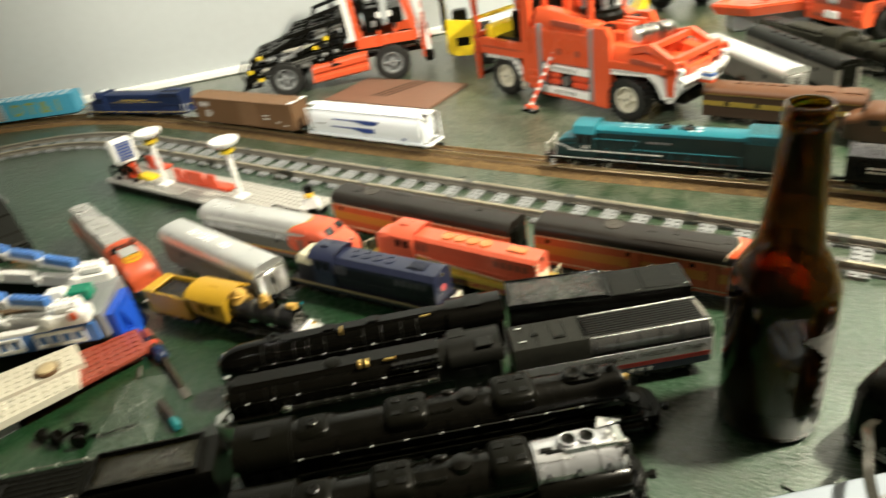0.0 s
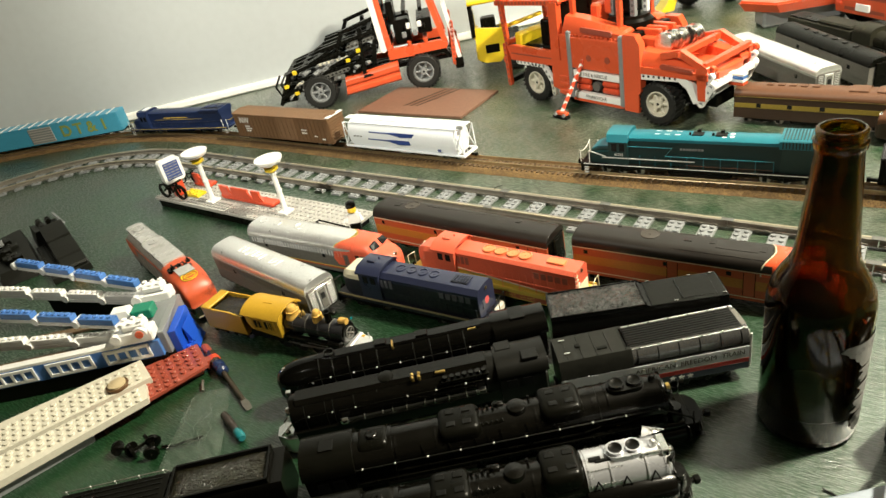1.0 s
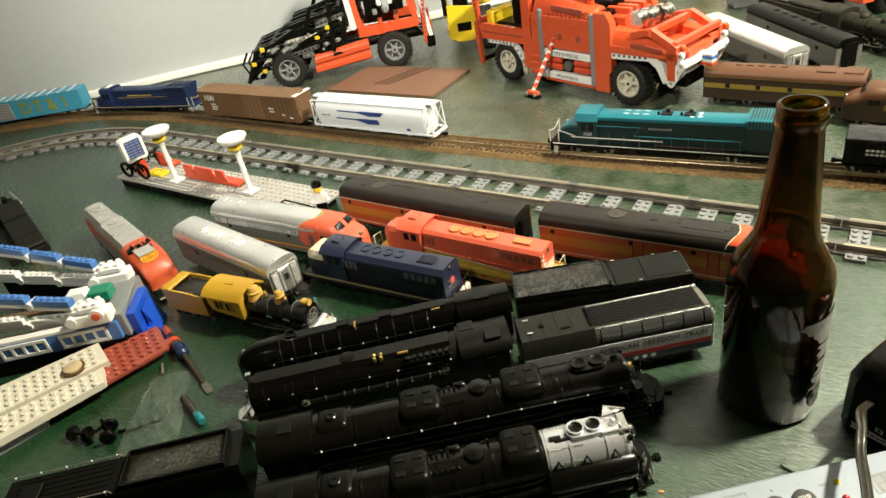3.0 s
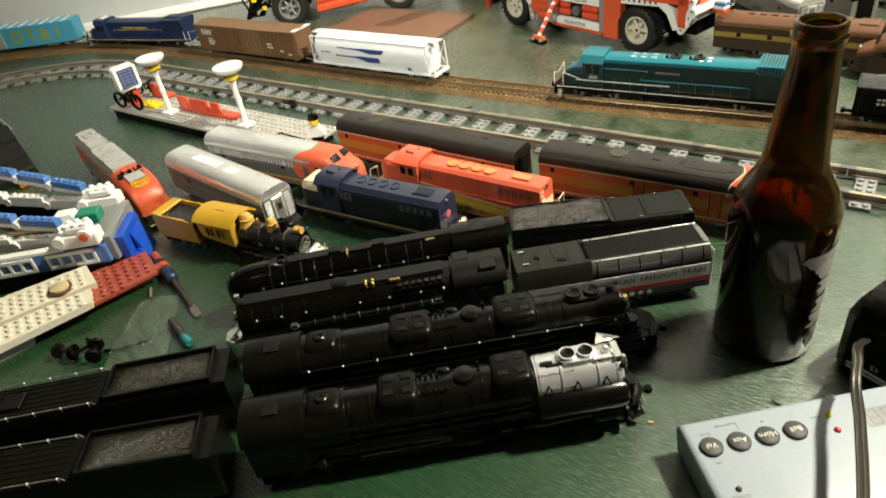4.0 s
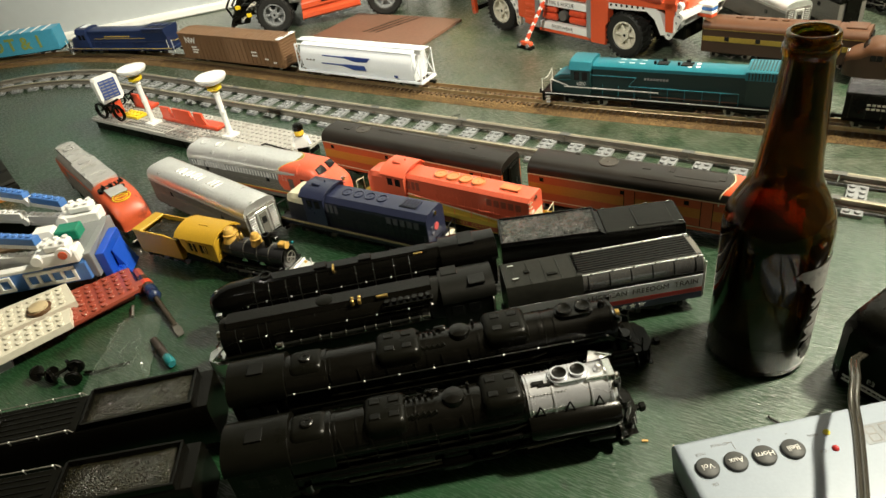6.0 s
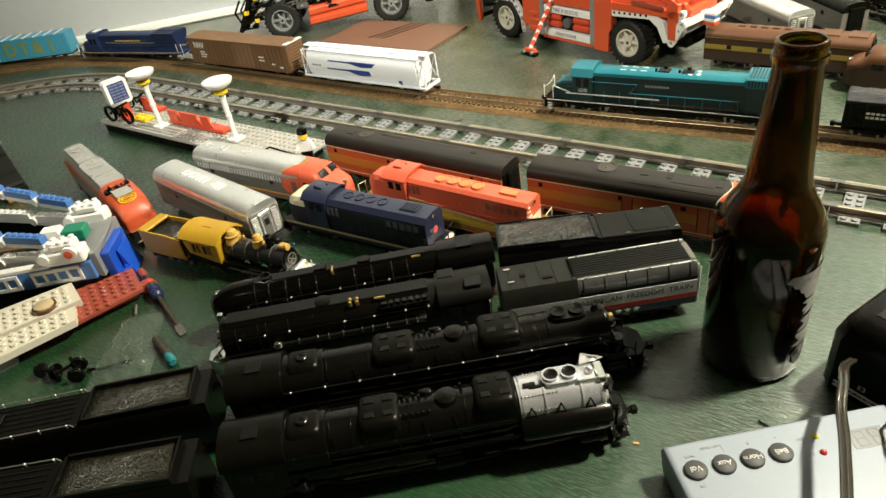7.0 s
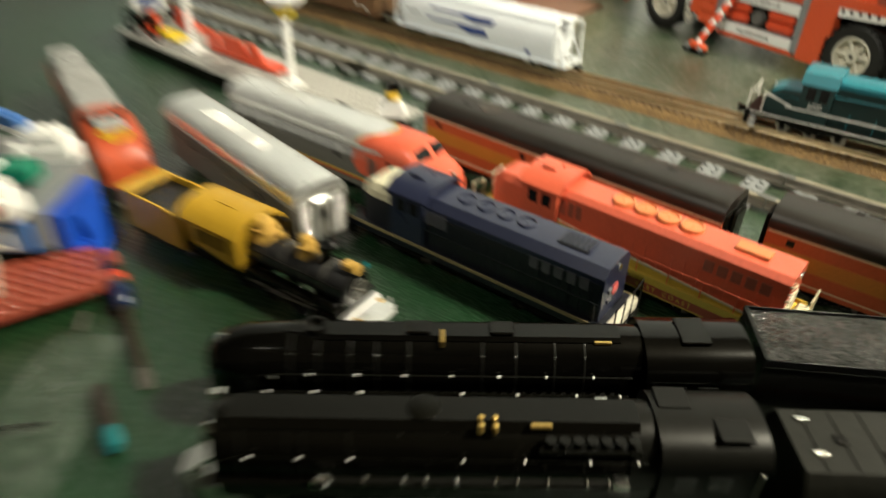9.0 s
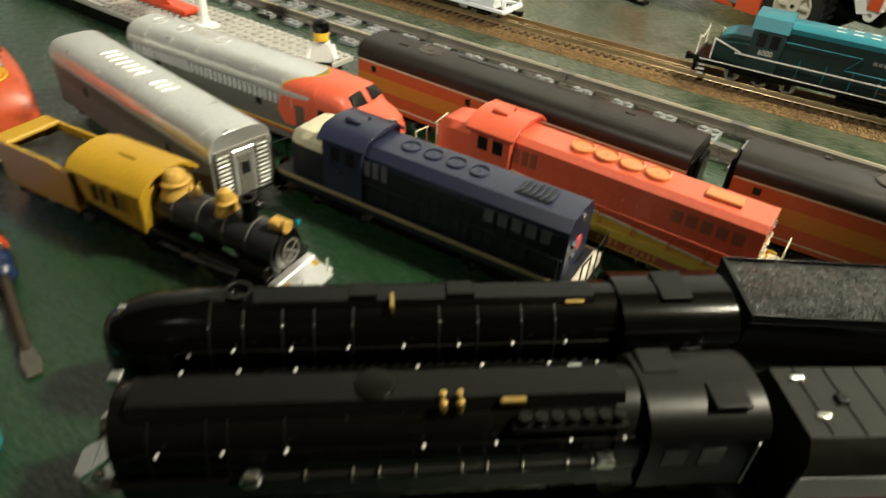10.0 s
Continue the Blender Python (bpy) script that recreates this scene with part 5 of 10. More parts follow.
def articulated(x, y, turn, silver):
    """A long black articulated freight engine; silver: the shorter one with a silver smokebox and two bright stacks."""
    label = "black articulated steam locomotive with a silver smokebox" if silver else "satin black articulated steam locomotive with wire handrails"
    t = thing("articulated_steam_engine", x, y, 0, turn, label, "model train", "black steam engines")
    # half length, end of the cab, domes, smokebox and stacks along the engine
    h, x0, d1, d2, ds, d3, xs, sx, pitch, xf = (118.5, -84, -71.5, -27, 12.7, 40.5, 53.5, 79.5, 10.6, 102) if silver else (135, -102, -87, -28, 11.5, 40.5, 63, 85, 12.0, 108)
    r, zc = (14.6, 36.0) if silver else (15.2, 36.5)

    def barrel(a, b, rr):
        return Shape().turned([(rr, a), (rr, b)], 0, zc, "x", 40)

    part("boiler", barrel(x0 - 4, xs, r), BLACK, t, "satin black boiler")
    part("smokebox", barrel(xs - 0.2, xf, r - 0.2), SILVERWHITE if silver else BLACK, t, "bright silver smokebox" if silver else "")
    for px in [x0 + 4, d1 + 15, d2 - 17, d2 + 17, d3 - 18, xs - 2] + ([xs + 15, xf - 12] if silver else [xs + 8]):
        part("boiler_band", Shape().turned([(r + 0.35, -0.6), (r + 0.35, 0.6)], 0, zc, "x", 40, px), BLACK if px < xs or not silver else SILVERWHITE, t)
    part("smokebox_front", Shape().turned([(r - 0.2, -0.5), (r - 0.5, 1.2), (11, 2.0), (10.5, 3.4), (4, 4.6), (0.1, 5)], 0, zc, "x", 30, xf), SILVER if silver else BLACK, t)

    def saddle(a, b, width, height, label=""):
        """A flat-topped dome casing that sits over the boiler."""
        sec = [(-width, zc + 6), (-width, zc + height - 5), (-width + 0.8, zc + height - 2.4), (-width + 2.6, zc + height - 0.7), (-width + 5, zc + height), (width - 5, zc + height), (width - 2.6, zc + height - 0.7), (width - 0.8, zc + height - 2.4), (width, zc + height - 5), (width, zc + 6)]
        rings = [[(px, yy * q, z - (dz if z > zc + 7 else 0)) for yy, z in sec] for px, q, dz in ((a, 0.78, 3.6), (a + 0.8, 0.88, 1.8), (a + 2.4, 0.96, 0.5), (a + 4.6, 1, 0), (b - 4.6, 1, 0), (b - 2.4, 0.96, 0.5), (b - 0.8, 0.88, 1.8), (b, 0.78, 3.6))]
        return part("sand_dome", Shape().loft(rings), BLACKMATT, t, label)

    big = 12.6 if silver else 14.4
    saddle(d1 - 11, d1 + 11.5, 10.5, r + 1.6)
    saddle(d2 - big, d2 + big, 13.0, r + 2.0)
    saddle(d3 - big, d3 + big * 0.96, 13.6, r + 2.2, "broad flat sand dome")
    for c in (d2, d3):
        for px in (c - 5.5, c + 5.5):
            for yy in (-5.5, 5.5):
                part("sand_lid", Shape().box(px - 3.2, px + 3.2, yy - 2.4, yy + 2.4, zc + r + 1.6, zc + r + 2.7, 0.6), BLACK, t)
    part("steam_dome", Shape().turned([(7.0, zc + 10), (6.8, zc + r + 0.4), (6.2, zc + r + 1.8), (3, zc + r + 2.6), (0.1, zc + r + 2.8)], ds, 0, "z", 24), BLACK, t)
    part("turret", Shape().turned([(4, zc + 12), (4, zc + r + 2.6), (3.2, zc + r + 3.2), (1.4, zc + r + 3.2), (1.2, zc + r + 2.6)], d1, 0, "z", 18), BLACK, t)
    pv = Shape()
    for k in range(5):
        pv.rod((ds - 26 + 3.4 * k, 5 - 2.2 * (k % 2), zc + 13), (ds - 26 + 3.4 * k, 5 - 2.2 * (k % 2), zc + 17), 1.0, n=7)
        pv.rod((ds - 28 + 3.4 * k, -8, zc + 11.5), (ds - 24 + 3.4 * k, -7, zc + 13.8), 1.2, n=7)
    pieces("pipe_fitting", pv, BLACKMATT, t)
    # stacks on an oval plate
    oval = [(sx + sg * pitch / 2 + 6.6 * math.cos(w), 6.6 * math.sin(w)) for sg, w0 in ((1, -math.pi / 2), (-1, math.pi / 2)) for w in [w0 + math.pi * k / 10 for k in range(11)]]
    part("chimney_base", Shape().slab(oval, zc + r - 3, zc + r + 1.6), SILVERWHITE if silver else BLACK, t)
    for k in (-pitch / 2, pitch / 2):
        ring = [(5.0, zc + r), (5.2, zc + r + 3.4), (4.2, zc + r + 3.4), (3.9, zc + 11)]
        part("chimney", Shape().turned(ring, sx + k, 0, "z", 24), SILVERWHITE if silver else BLACK, t)
        part("chimney_bore", Shape().turned([(4.25, zc + 12), (4.25, zc + r + 3.2), (2.6, zc + r + 2.4)], sx + k, 0, "z", 20), BLACKMATT, t)
    if silver:
        rv = Shape()
        for k in range(11):
            for yy in (-8.6, 8.6):
                rv.ball(xs + 2 + 2.0 * k, yy, zc + 11.9, 0.55, n=6)
                rv.ball(xs + 2 + 2.0 * k, yy * 1.62, zc + 5.0, 0.5, n=6)
        tagged(part("rivets", rv, CHROME, t), kind="stuff")
        part("feed_hatch", Shape().box(xs + 4, xs + 11, -4, -1, zc + 13.8, zc + 15.6, 0.4).box(xs + 7, xs + 17, -5, -3, zc + 13.4, zc + 15.0, 0.4), SMOKEGREY, t)
        part("front_bracket", Shape().box(xf - 14, xf + 1, -7, -5.4, zc + 10, zc + 15.4, 0.3).box(xf - 2, xf + 3, -8, 6, zc + 11, zc + 15.8, 0.6), CHROME, t)
        part("smoke_deflector", Shape().loft([[(xf - 9, yy, zc + 12), (xf + 6, yy, zc + 14.5), (xf - 8, yy, zc + 21)] for yy in (8.5, 9.3)]), CHROME, t, "bent bright wing plate")
        for k in range(3):
            px = xs + 3 + 17 * k
            for sd in (-1, 1):
                part("wire_stay", Shape().rod((px, sd * 15.2, zc + 1), (px + 3, sd * 13.8, zc + 8), 0.5, n=5).rod((px + 6, sd * 15.2, zc + 1), (px + 3, sd * 13.8, zc + 8), 0.5, n=5), BLACKMATT, t)
    # front platform
    part("headlight", Shape().turned([(2.6, -3), (2.6, 1.6), (2.0, 2)], 0, zc + 6, "x", 16, xf + 5), BRASS if not silver else CHROME, t)
    part("front_deck", Shape().box(xf - 4, h - 8, -15, 15, 17, 19.2, 0.5), BLACKMATT, t)
    for sd in (-1, 1):
        part("air_pump", Shape().rod((xf + 7, sd * 9, 18), (xf + 7, sd * 9, 33), 4.2, n=16).rod((xf + 7, sd * 9, 22), (xf + 7, sd * 9, 29), 5, n=16), BLACK, t)
        part("front_rail", Shape().tube([(xf, sd * 13, zc + 4), (xf + 8, sd * 14, 30), (h - 10, sd * 14.6, 24), (h - 9, sd * 14.6, 19)], 0.5, 6), SMOKEGREY if not silver else BLACKMATT, t)
        part("front_ladder", Shape().rod((h - 12, sd * 10, 18), (xf + 3, sd * 11, 32), 0.6, n=6).rod((h - 12, sd * 7, 18), (xf + 3, sd * 8, 32), 0.6, n=6), BLACKMATT, t)
    part("pilot", Shape().loft([[(px, yy, z) for yy, z in ((-14 * q, 3), (-15 * q, 18), (15 * q, 18), (14 * q, 3))] for px, q in ((h - 14, 1), (h - 5, 0.9), (h, 0.45))]), BLACKMATT, t)
    pb = Shape()
    for k in range(9):
        yy = -12 + 3 * k
        pb.rod((h - 4, yy, 16), (h + 1 - abs(yy) * 0.2, yy * 0.9, 3), 0.6, n=5)
    pieces("pilot_bar", pb, BLACK, t)
    coupler(t, h - 2, 1, 10)
    for sd in (-1, 1):
        z = zc + 4
        part("running_board", Shape().box(x0, xf - 2, sd * 12.5, sd * 18.0, zc - 9, zc - 7.6, 0.3), BLACK, t)
        part("board_edge", Shape().box(x0, xf - 2, sd * 17.6, sd * 18.1, zc - 10.4, zc - 7.4), BLACKMATT, t)
        n = 10
        dots = [(x0 + 6 + (xf - x0 - 12) * k / (n - 1), sd * 16.3, z) for k in range(n)]
        if not silver:
            handrail(t, [(x0, sd * 16.3, z), (xf - 6, sd * 16.3, z), (xf + 6, sd * 15.0, z - 8)], SMOKEGREY, dots, r=0.45)
        else:
            handrail(t, [(x0, sd * 16.3, z), (xs - 4, sd * 16.3, z)], BLACKMATT, dots[:6], SMOKEGREY, ball=0.7)
            part("air_tank", Shape().turned([(4, xs - 3), (8.4, xs - 1), (9.6, xs + 2), (9.6, xf - 1), (8.4, xf + 3), (4, xf + 5.5)], sd * 12.5, zc - 7.5, "x", 26), BLACK, t)
        part("pipe", Shape().tube([(x0 + 4, sd * 14.8, zc - 4), (x0 + 60, sd * 15.6, zc - 4.6), (xs - 10, sd * 15.6, zc - 4.6), (xs, sd * 14.8, zc - 2)], 0.8, 6), BLACKMATT, t)
        part("air_cylinder", Shape().rod((x0 + 20, sd * 15, zc - 12.5), (x0 + 80, sd * 15, zc - 12.5), 4.0, n=16), BLACK, t)
    # pipes, sand lines, brackets and steps on both sides
    for sd in (-1, 1):
        for k in range(9):
            px = x0 + 12 + 17.5 * k
            if px > xs - 4:
                break
            part("sand_pipe", Shape().tube([(px, sd * 11.5, zc + 10.6), (px + 1, sd * 14.6, zc + 6), (px + 2, sd * 16.0, zc - 1), (px + 2.4, sd * 16.2, zc - 8)], 0.45, 5), BLACK, t)
        for k in range(12):
            px = x0 + 6 + (xf - x0 - 14) * k / 11
            part("board_bracket", Shape().loft([[(px - 0.5, sd * 12.6, zc - 9), (px - 0.5, sd * 17.6, zc - 9), (px - 0.5, sd * 12.6, zc - 13)], [(px + 0.5, sd * 12.6, zc - 9), (px + 0.5, sd * 17.6, zc - 9), (px + 0.5, sd * 12.6, zc - 13)]]), BLACK, t)
        part("feed_pipe", Shape().tube([(-h + 30, sd * 17, 17), (x0 + 20, sd * 17.2, 17.5), (x0 + 30, sd * 17.2, 13), (xs - 20, sd * 17.2, 13), (xs - 8, sd * 16.8, 17), (xf - 6, sd * 16.6, 17)], 1.0, 7), BLACK, t)
        part("injector", Shape().rod((x0 + 6, sd * 16.6, 14), (x0 + 6, sd * 16.6, 21), 2.4, n=10).rod((x0 + 3, sd * 16.6, 17.5), (x0 + 12, sd * 16.6, 17.5), 1.5, n=8), BLACK, t)
        part("marker_lamp", Shape().box(xf + 1, xf + 3.6, sd * 10 - 1.4, sd * 10 + 1.4, zc + 9, zc + 12.6, 0.4), BLACK, t)
        part("cylinder_lid", Shape().turned([(5.6, 0), (5.2, 1.4), (2, 1.8), (0.1, 1.9)], sd * 15.4, 13, "x", 16, h - 14), BLACK, t)
        part("cut_lever", Shape().tube([(h - 3, sd * 15, 15), (h - 1.5, sd * 8, 15.6), (h + 0.5, sd * 3, 14)], 0.4, 5), SMOKEGREY, t)
        part("flag_staff", Shape().rod((h - 9, sd * 14, 19), (h - 9, sd * 14, 30), 0.5, n=6), BLACK, t)
        part("step_plate", Shape().box(h - 8, h - 2, sd * 13, sd * 17, 8, 8.8, 0.2), BLACK, t)
    part("bell", Shape().turned([(2.6, zc + r - 0.4), (2.2, zc + r + 1.8), (1.2, zc + r + 3.2), (0.1, zc + r + 3.5)], xf - 5, 0, "z", 14), BLACK if not silver else SILVER, t)
    part("generator", Shape().turned([(2.4, -4), (3.0, -3), (3.0, 3), (2.4, 4)], 7, zc + 13.0, "x", 14, ds - 12), BLACK, t)
    part("whistle", Shape().rod((ds + 9, 5, zc + 12), (ds + 9, 5, zc + 18.4), 0.9, n=8), BLACK, t)
    part("cooler_coil", Shape().tube([(xf + 4 + 0.6 * (k % 2), (12 if (k // 2) % 2 else -12), zc - 9 + 0.9 * k) for k in range(12)], 0.6, 5), BLACK, t)
    # rivet rows on the smokebox, dome casings and cab
    rows = Shape()
    for k in range(26):
        ang = math.pi * (0.08 + 0.84 * k / 25)
        for px in (xs + 1.5, xf - 1.5, x0 + 21.5):
            rows.ball(px, (r + 0.05) * math.cos(ang), zc + (r + 0.05) * math.sin(ang), 0.34, n=5)
    for k in range(14):
        for sd in (-1, 1):
            rows.ball(-h + 2 + 2.4 * k, sd * 17.6, 24, 0.34, n=5)
            rows.ball(-h + 2 + 2.4 * k, sd * 17.6, 15, 0.34, n=5)
    for k in range(60):
        for sd in (-1, 1):
            rows.ball(x0 + (xf - x0 - 6) * k / 59, sd * 18.15, zc - 8.8, 0.3, n=5)
    tagged(part("rivets", rows, SMOKEGREY if not silver else DARKGREY, t), kind="stuff")
    # firebox and cab
    part("firebox", Shape().prism(shell(33, 14, 36, zc + r + 0.6, 8, 0.9), x0 - 4, d1 + 13), BLACK, t)
    part("cab", Shape().prism(shell(35, 13, 38, zc + r + 2.2, 8, 0.85), -h, x0), BLACK, t)
    part("cab_roof", Shape().prism(roof_of(35, 40, zc + r + 2.2, 8, 0.85), -h - 1.5, x0 + 1.5), BLACKMATT, t, "rounded satin black cab roof")
    part("roof_hatch", Shape().box(-h + 12, -h + 22, -7, 3, zc + r + 1.9, zc + r + 2.9, 0.3), BLACK, t)
    pieces("cab_window", side_boxes((-h + 11, -h + 22), 8, 35, 27, 36, 0.3), WINDOWDARK, t)
    part("cab_step", Shape().box(-h + 2, -h + 12, -17, 17, 5, 6.2).box(-h + 2, -h + 3.2, -17, 17, 6, 14), BLACKMATT, t)
    part("frame", Shape().box(-h + 6, h - 16, -7, 7, 7, 15), BLACKMATT, t)
    g1 = [-h + 62 + 21 * k for k in range(3 if silver else 4)]
    g2 = [g1[-1] + 44 + 21 * k for k in range(3 if silver else 4)]
    running_gear(t, [g1, g2], 9.4, [g1[-1] + 23, min(g2[-1] + 23, h - 22)])
    carrying_wheels(t, [-h + 22, -h + 38, h - 18])
    return t


def seams(sd, h):
    """Fine upright seams on one shoulder of the silver-sided tender."""
    s = Shape()
    for k in range(6):
        s.prism([(sd * 13.3, 45.7), (sd * 16.0, 43.2), (sd * 17.5, 39), (sd * 17.6, 35.8), (sd * 17.0, 35.8), (sd * 15.5, 42.6)], -h + 6 + 15 * k, -h + 6.7 + 15 * k)
    return s


def tender(x, y, turn, length, label, style):
    """A tender, its front at +x. style: 'coal' open bunker, 'flat' oil tank with a flat front cover and silver rear."""
    t = thing("tender", x, y, 0, turn, label, "model train", "tenders")
    h, w = length / 2, 34
    if style == "flat":
        part("tank", Shape().prism(shell(w, 11, 36, 46, 6, 0.55), -h, h - 6), SILVERDULLSHADE, t, "silver-grey ribbed tank")
        part("front_bunker", Shape().prism([(-17.6, 11), (-17.6, 40), (-13.6, 46.8), (13.6, 46.8), (17.6, 40), (17.6, 11)], h - 58, h - 5), BUNKERGREY, t, "dark grey flat-topped fuel bunker")
        for k in range(5):
            part("panel_rib", Shape().box(h - 55 + 10.5 * k, h - 54.3 + 10.5 * k, -13, 13, 46.8, 47.2), BUNKERGREY, t)
        part("fuel_hatch", Shape().box(h - 24, h - 20, -2, 2, 46.7, 48.0, 0.5), BLACKMATT, t)
        part("fuel_hatch", Shape().box(h - 42, h - 35, 5, 8, 46.7, 47.8, 0.3), BLACKMATT, t)
        for px, yy in ((h - 12, -9), (h - 13, 6)):
            part("grab_iron", Shape().box(px - 2.4, px + 2.4, yy - 1.0, yy + 1.0, 46.8, 47.7, 0.3), CHROME, t, "small bright fitting")
        part("deck", Shape().box(-h + 4, h - 54, -11, 11, 45, 46.8, 0.4), DARKGREY, t)
        rb = Shape()
        for k in range(8):
            rb.box(-h + 5, h - 56, -9.6 + 2.6 * k, -8.8 + 2.6 * k, 46.8, 47.3)
        tagged(part("deck_rib", rb, BLACK, t, "fine ribs on the tank deck"), kind="stuff")
        for sd in (-1, 1):
            part("shoulder", Shape().prism([(sd * 10, 46), (sd * 13.5, 45.4), (sd * 15.8, 43), (sd * 17.2, 39), (sd * 17.4, 35.6), (sd * 10, 35.6)], -h + 1, h - 54), GUNMETAL, t, "polished gunmetal shoulder")
            pieces("shoulder_seam", seams(sd, h), SMOKEGREY, t)
            part("dark_band", Shape().box(-h + 1, h - 54, sd * 16.8, sd * 17.45, 32.6, 35.4), DARKGREY, t)
            part("white_panel", Shape().box(-h + 1, h - 5, sd * 16.8, sd * 17.7, 21.5, 32.4), WHITEPAINT, t, "white lettered panel")
            part("red_stripe", Shape().box(-h + 1, h - 5, sd * 16.8, sd * 17.8, 17.6, 21.4), INKRED, t, "red stripe")
            part("blue_stripe", Shape().box(-h + 1, h - 5, sd * 16.8, sd * 17.8, 11.6, 17.5), NAVY, t, "dark blue stripe")
            for k in range(3):
                star = []
                for j in range(10):
                    rr, aa = (2.6 if j % 2 == 0 else 1.1), math.pi / 2 + 2 * math.pi * j / 10
                    star.append((-h + 44 + 6.4 * k + rr * math.cos(aa), 14.6 + rr * math.sin(aa)))
                part("star", Shape().wall(star, sd * 17.4, sd * 18.05), INKWHITE, t)
            lettering("side_lettering", "AMERICAN  FREEDOM  TRAIN", 6.0, pose(-h + 44, sd * 17.8, 27, 90, 0, 180 if sd > 0 else 0), t, INK)
            hr = [(-h + 1, sd * 13.2, 45.8), (h - 54, sd * 13.2, 45.8)]
            handrail(t, hr, SILVER, [(-h + 4 + 15 * k, sd * 13.2, 45.8) for k in range(6)], CHROME, 0.4, 0.9)
            rv = Shape()
            for k in range(8):
                for j in range(4):
                    rv.ball(-h + 6 + 12 * k, sd * 17.7, 22.8 + 2.8 * j, 0.4, n=5)
            tagged(part("rivets", rv, SILVER, t), kind="stuff")
        part("ladder", Shape().rod((-h - 1, 12, 12), (-h - 1, 12, 42), 0.6, n=6).rod((-h - 1, 16, 12), (-h - 1, 16, 42), 0.6, n=6), INKWHITE, t)
    else:
        part("tank", Shape().prism([(-16.5, 10), (-17, 12), (-17, 40), (-15.4, 43.6), (15.4, 43.6), (17, 40), (17, 12), (16.5, 10)], -h, h), BLACK, t)
        bright = style == "bright"
        b0, b1 = h - (0.535 if bright else 0.478) * length, h - (1.6 if bright else 10)
        rim, half = (47.0, 16.4) if bright else (48.4, 13.6)
        for sd in (-1, 1):
            part("bunker_wall", Shape().wall([(b0 - 6, 43), (b1 + 1.4, 43), (b1 + 1.4, rim), (b0, rim)], sd * half, sd * (half + (0.6 if bright else 1.5))), BLACK, t)
        pieces("bunker_wall", Shape().box(b0 - 1.5, b0, -14, 14, 43, rim - 0.2).box(b1, b1 + 1.4, -half, half, 43, rim - 0.2), BLACK, t)
        # heap of coal
        nx, ny = 22, 9
        rnd = random.Random(int(length * 7 + x * 1000))
        ring = []
        for i in range(nx + 1):
            for j in range(ny + 1):
                e = (1 - (2 * j / ny - 1) ** 4) * (1 - (2 * i / nx - 1) ** 6)
                ring.append((b0 + (b1 - b0) * i / nx, -half + 2 * half * j / ny, (45.6 if bright else 44.5) + e * 2.6 + rnd.uniform(-0.4, 0.4)))
        f = [(i * (ny + 1) + j, (i + 1) * (ny + 1) + j, (i + 1) * (ny + 1) + j + 1, i * (ny + 1) + j + 1) for i in range(nx) for j in range(ny)]
        part("coal_load", Shape().add(ring, f), COAL if style == "bright" else COALDULL, t, "heap of glinting coal")
        part("rear_deck", Shape().box(-h + 1, b0 - 5, -16.2 if bright else -14.5, 16.2 if bright else 14.5, 43.4, 44.4, 0.3), DECKOLIVE if bright else BLACKMATT, t)
        if bright:
            part("deck_panel", Shape().box(-h + 8, -h + 34, -13, 13, 44.4, 44.9, 0.2), DECKOLIVE, t, "dark olive panel let into the deck")
            part("panel_seam", Shape().box(-h + 34, -h + 35.2, -12, 13, 44.4, 45.3, 0.2), BLACK, t)
            for px, py in ((-h + 3, 13.6), (-h + 22, -15.2), (-h + 40, 15), (-h + 5, -14), (b0 - 9, -15)):
                part("grab_iron", Shape().box(px - 1.6, px + 1.6, py - 0.5, py + 0.5, 44.2, 45.6, 0.2), CHROME, t, "small bright grab iron")
        for k in range(0 if bright else 6):
            part("deck_slat", Shape().box(-h + 8, b0 - 10, -12 + 4.4 * k, -11 + 4.4 * k, 44.4, 44.9), BLACK, t)
        if not bright:
            part("water_hatch", Shape().box(-h + 12, -h + 26, -7, 7, 44.2, 46.4, 0.6), BLACK, t)
        for sd in () if bright else (-1, 1):
            part("deck_rail", Shape().tube([(-h + 2, sd * 15.2, 46.4), (b0 - 8, sd * 15.2, 46.4), (b0 - 6.5, sd * 15.2, 44)], 0.42, 6), SILVERDULLSHADE, t, "thin pale wire rail")
            for k in range(5):
                px = -h + 4 + (b0 + h - 14) * k / 4
                part("rail_stanchion", Shape().rod((px, sd * 15.2, 43.6), (px, sd * 15.2, 46.4), 0.35, n=5).ball(px, sd * 15.2, 46.4, 0.75, n=7), INKWHITE, t)
    part("frame", Shape().box(-h + 3, h - 3, -13, 13, 8, 11), BLACKMATT, t)
    for bx in (-h + 30, h - 30):
        bogie(t, bx, 3, 15.5, BLACKMATT, r=4.6)
    return t


bullet_loco(0.037, -0.2875, 220.3)
tender(0.1835, -0.1705, 214, 138, "black tender heaped with glinting coal", "bright")
skyline_loco(0.0624, -0.3215, 220.0)
tender(0.2075, -0.2155, 218.4, 143, "silver and grey tender with red and blue side stripes", "flat")
articulated(0.1503, -0.3288, 39.35, False)
tender(-0.0264, -0.4752, 41.0, 158, "black tender loaded with dull coal", "dull")
articulated(0.1735, -0.3763, 39.7, True)
tender(0.011, -0.5175, 39.0, 158, "black tender loaded with dull coal beside the silver-nosed engine", "dull")


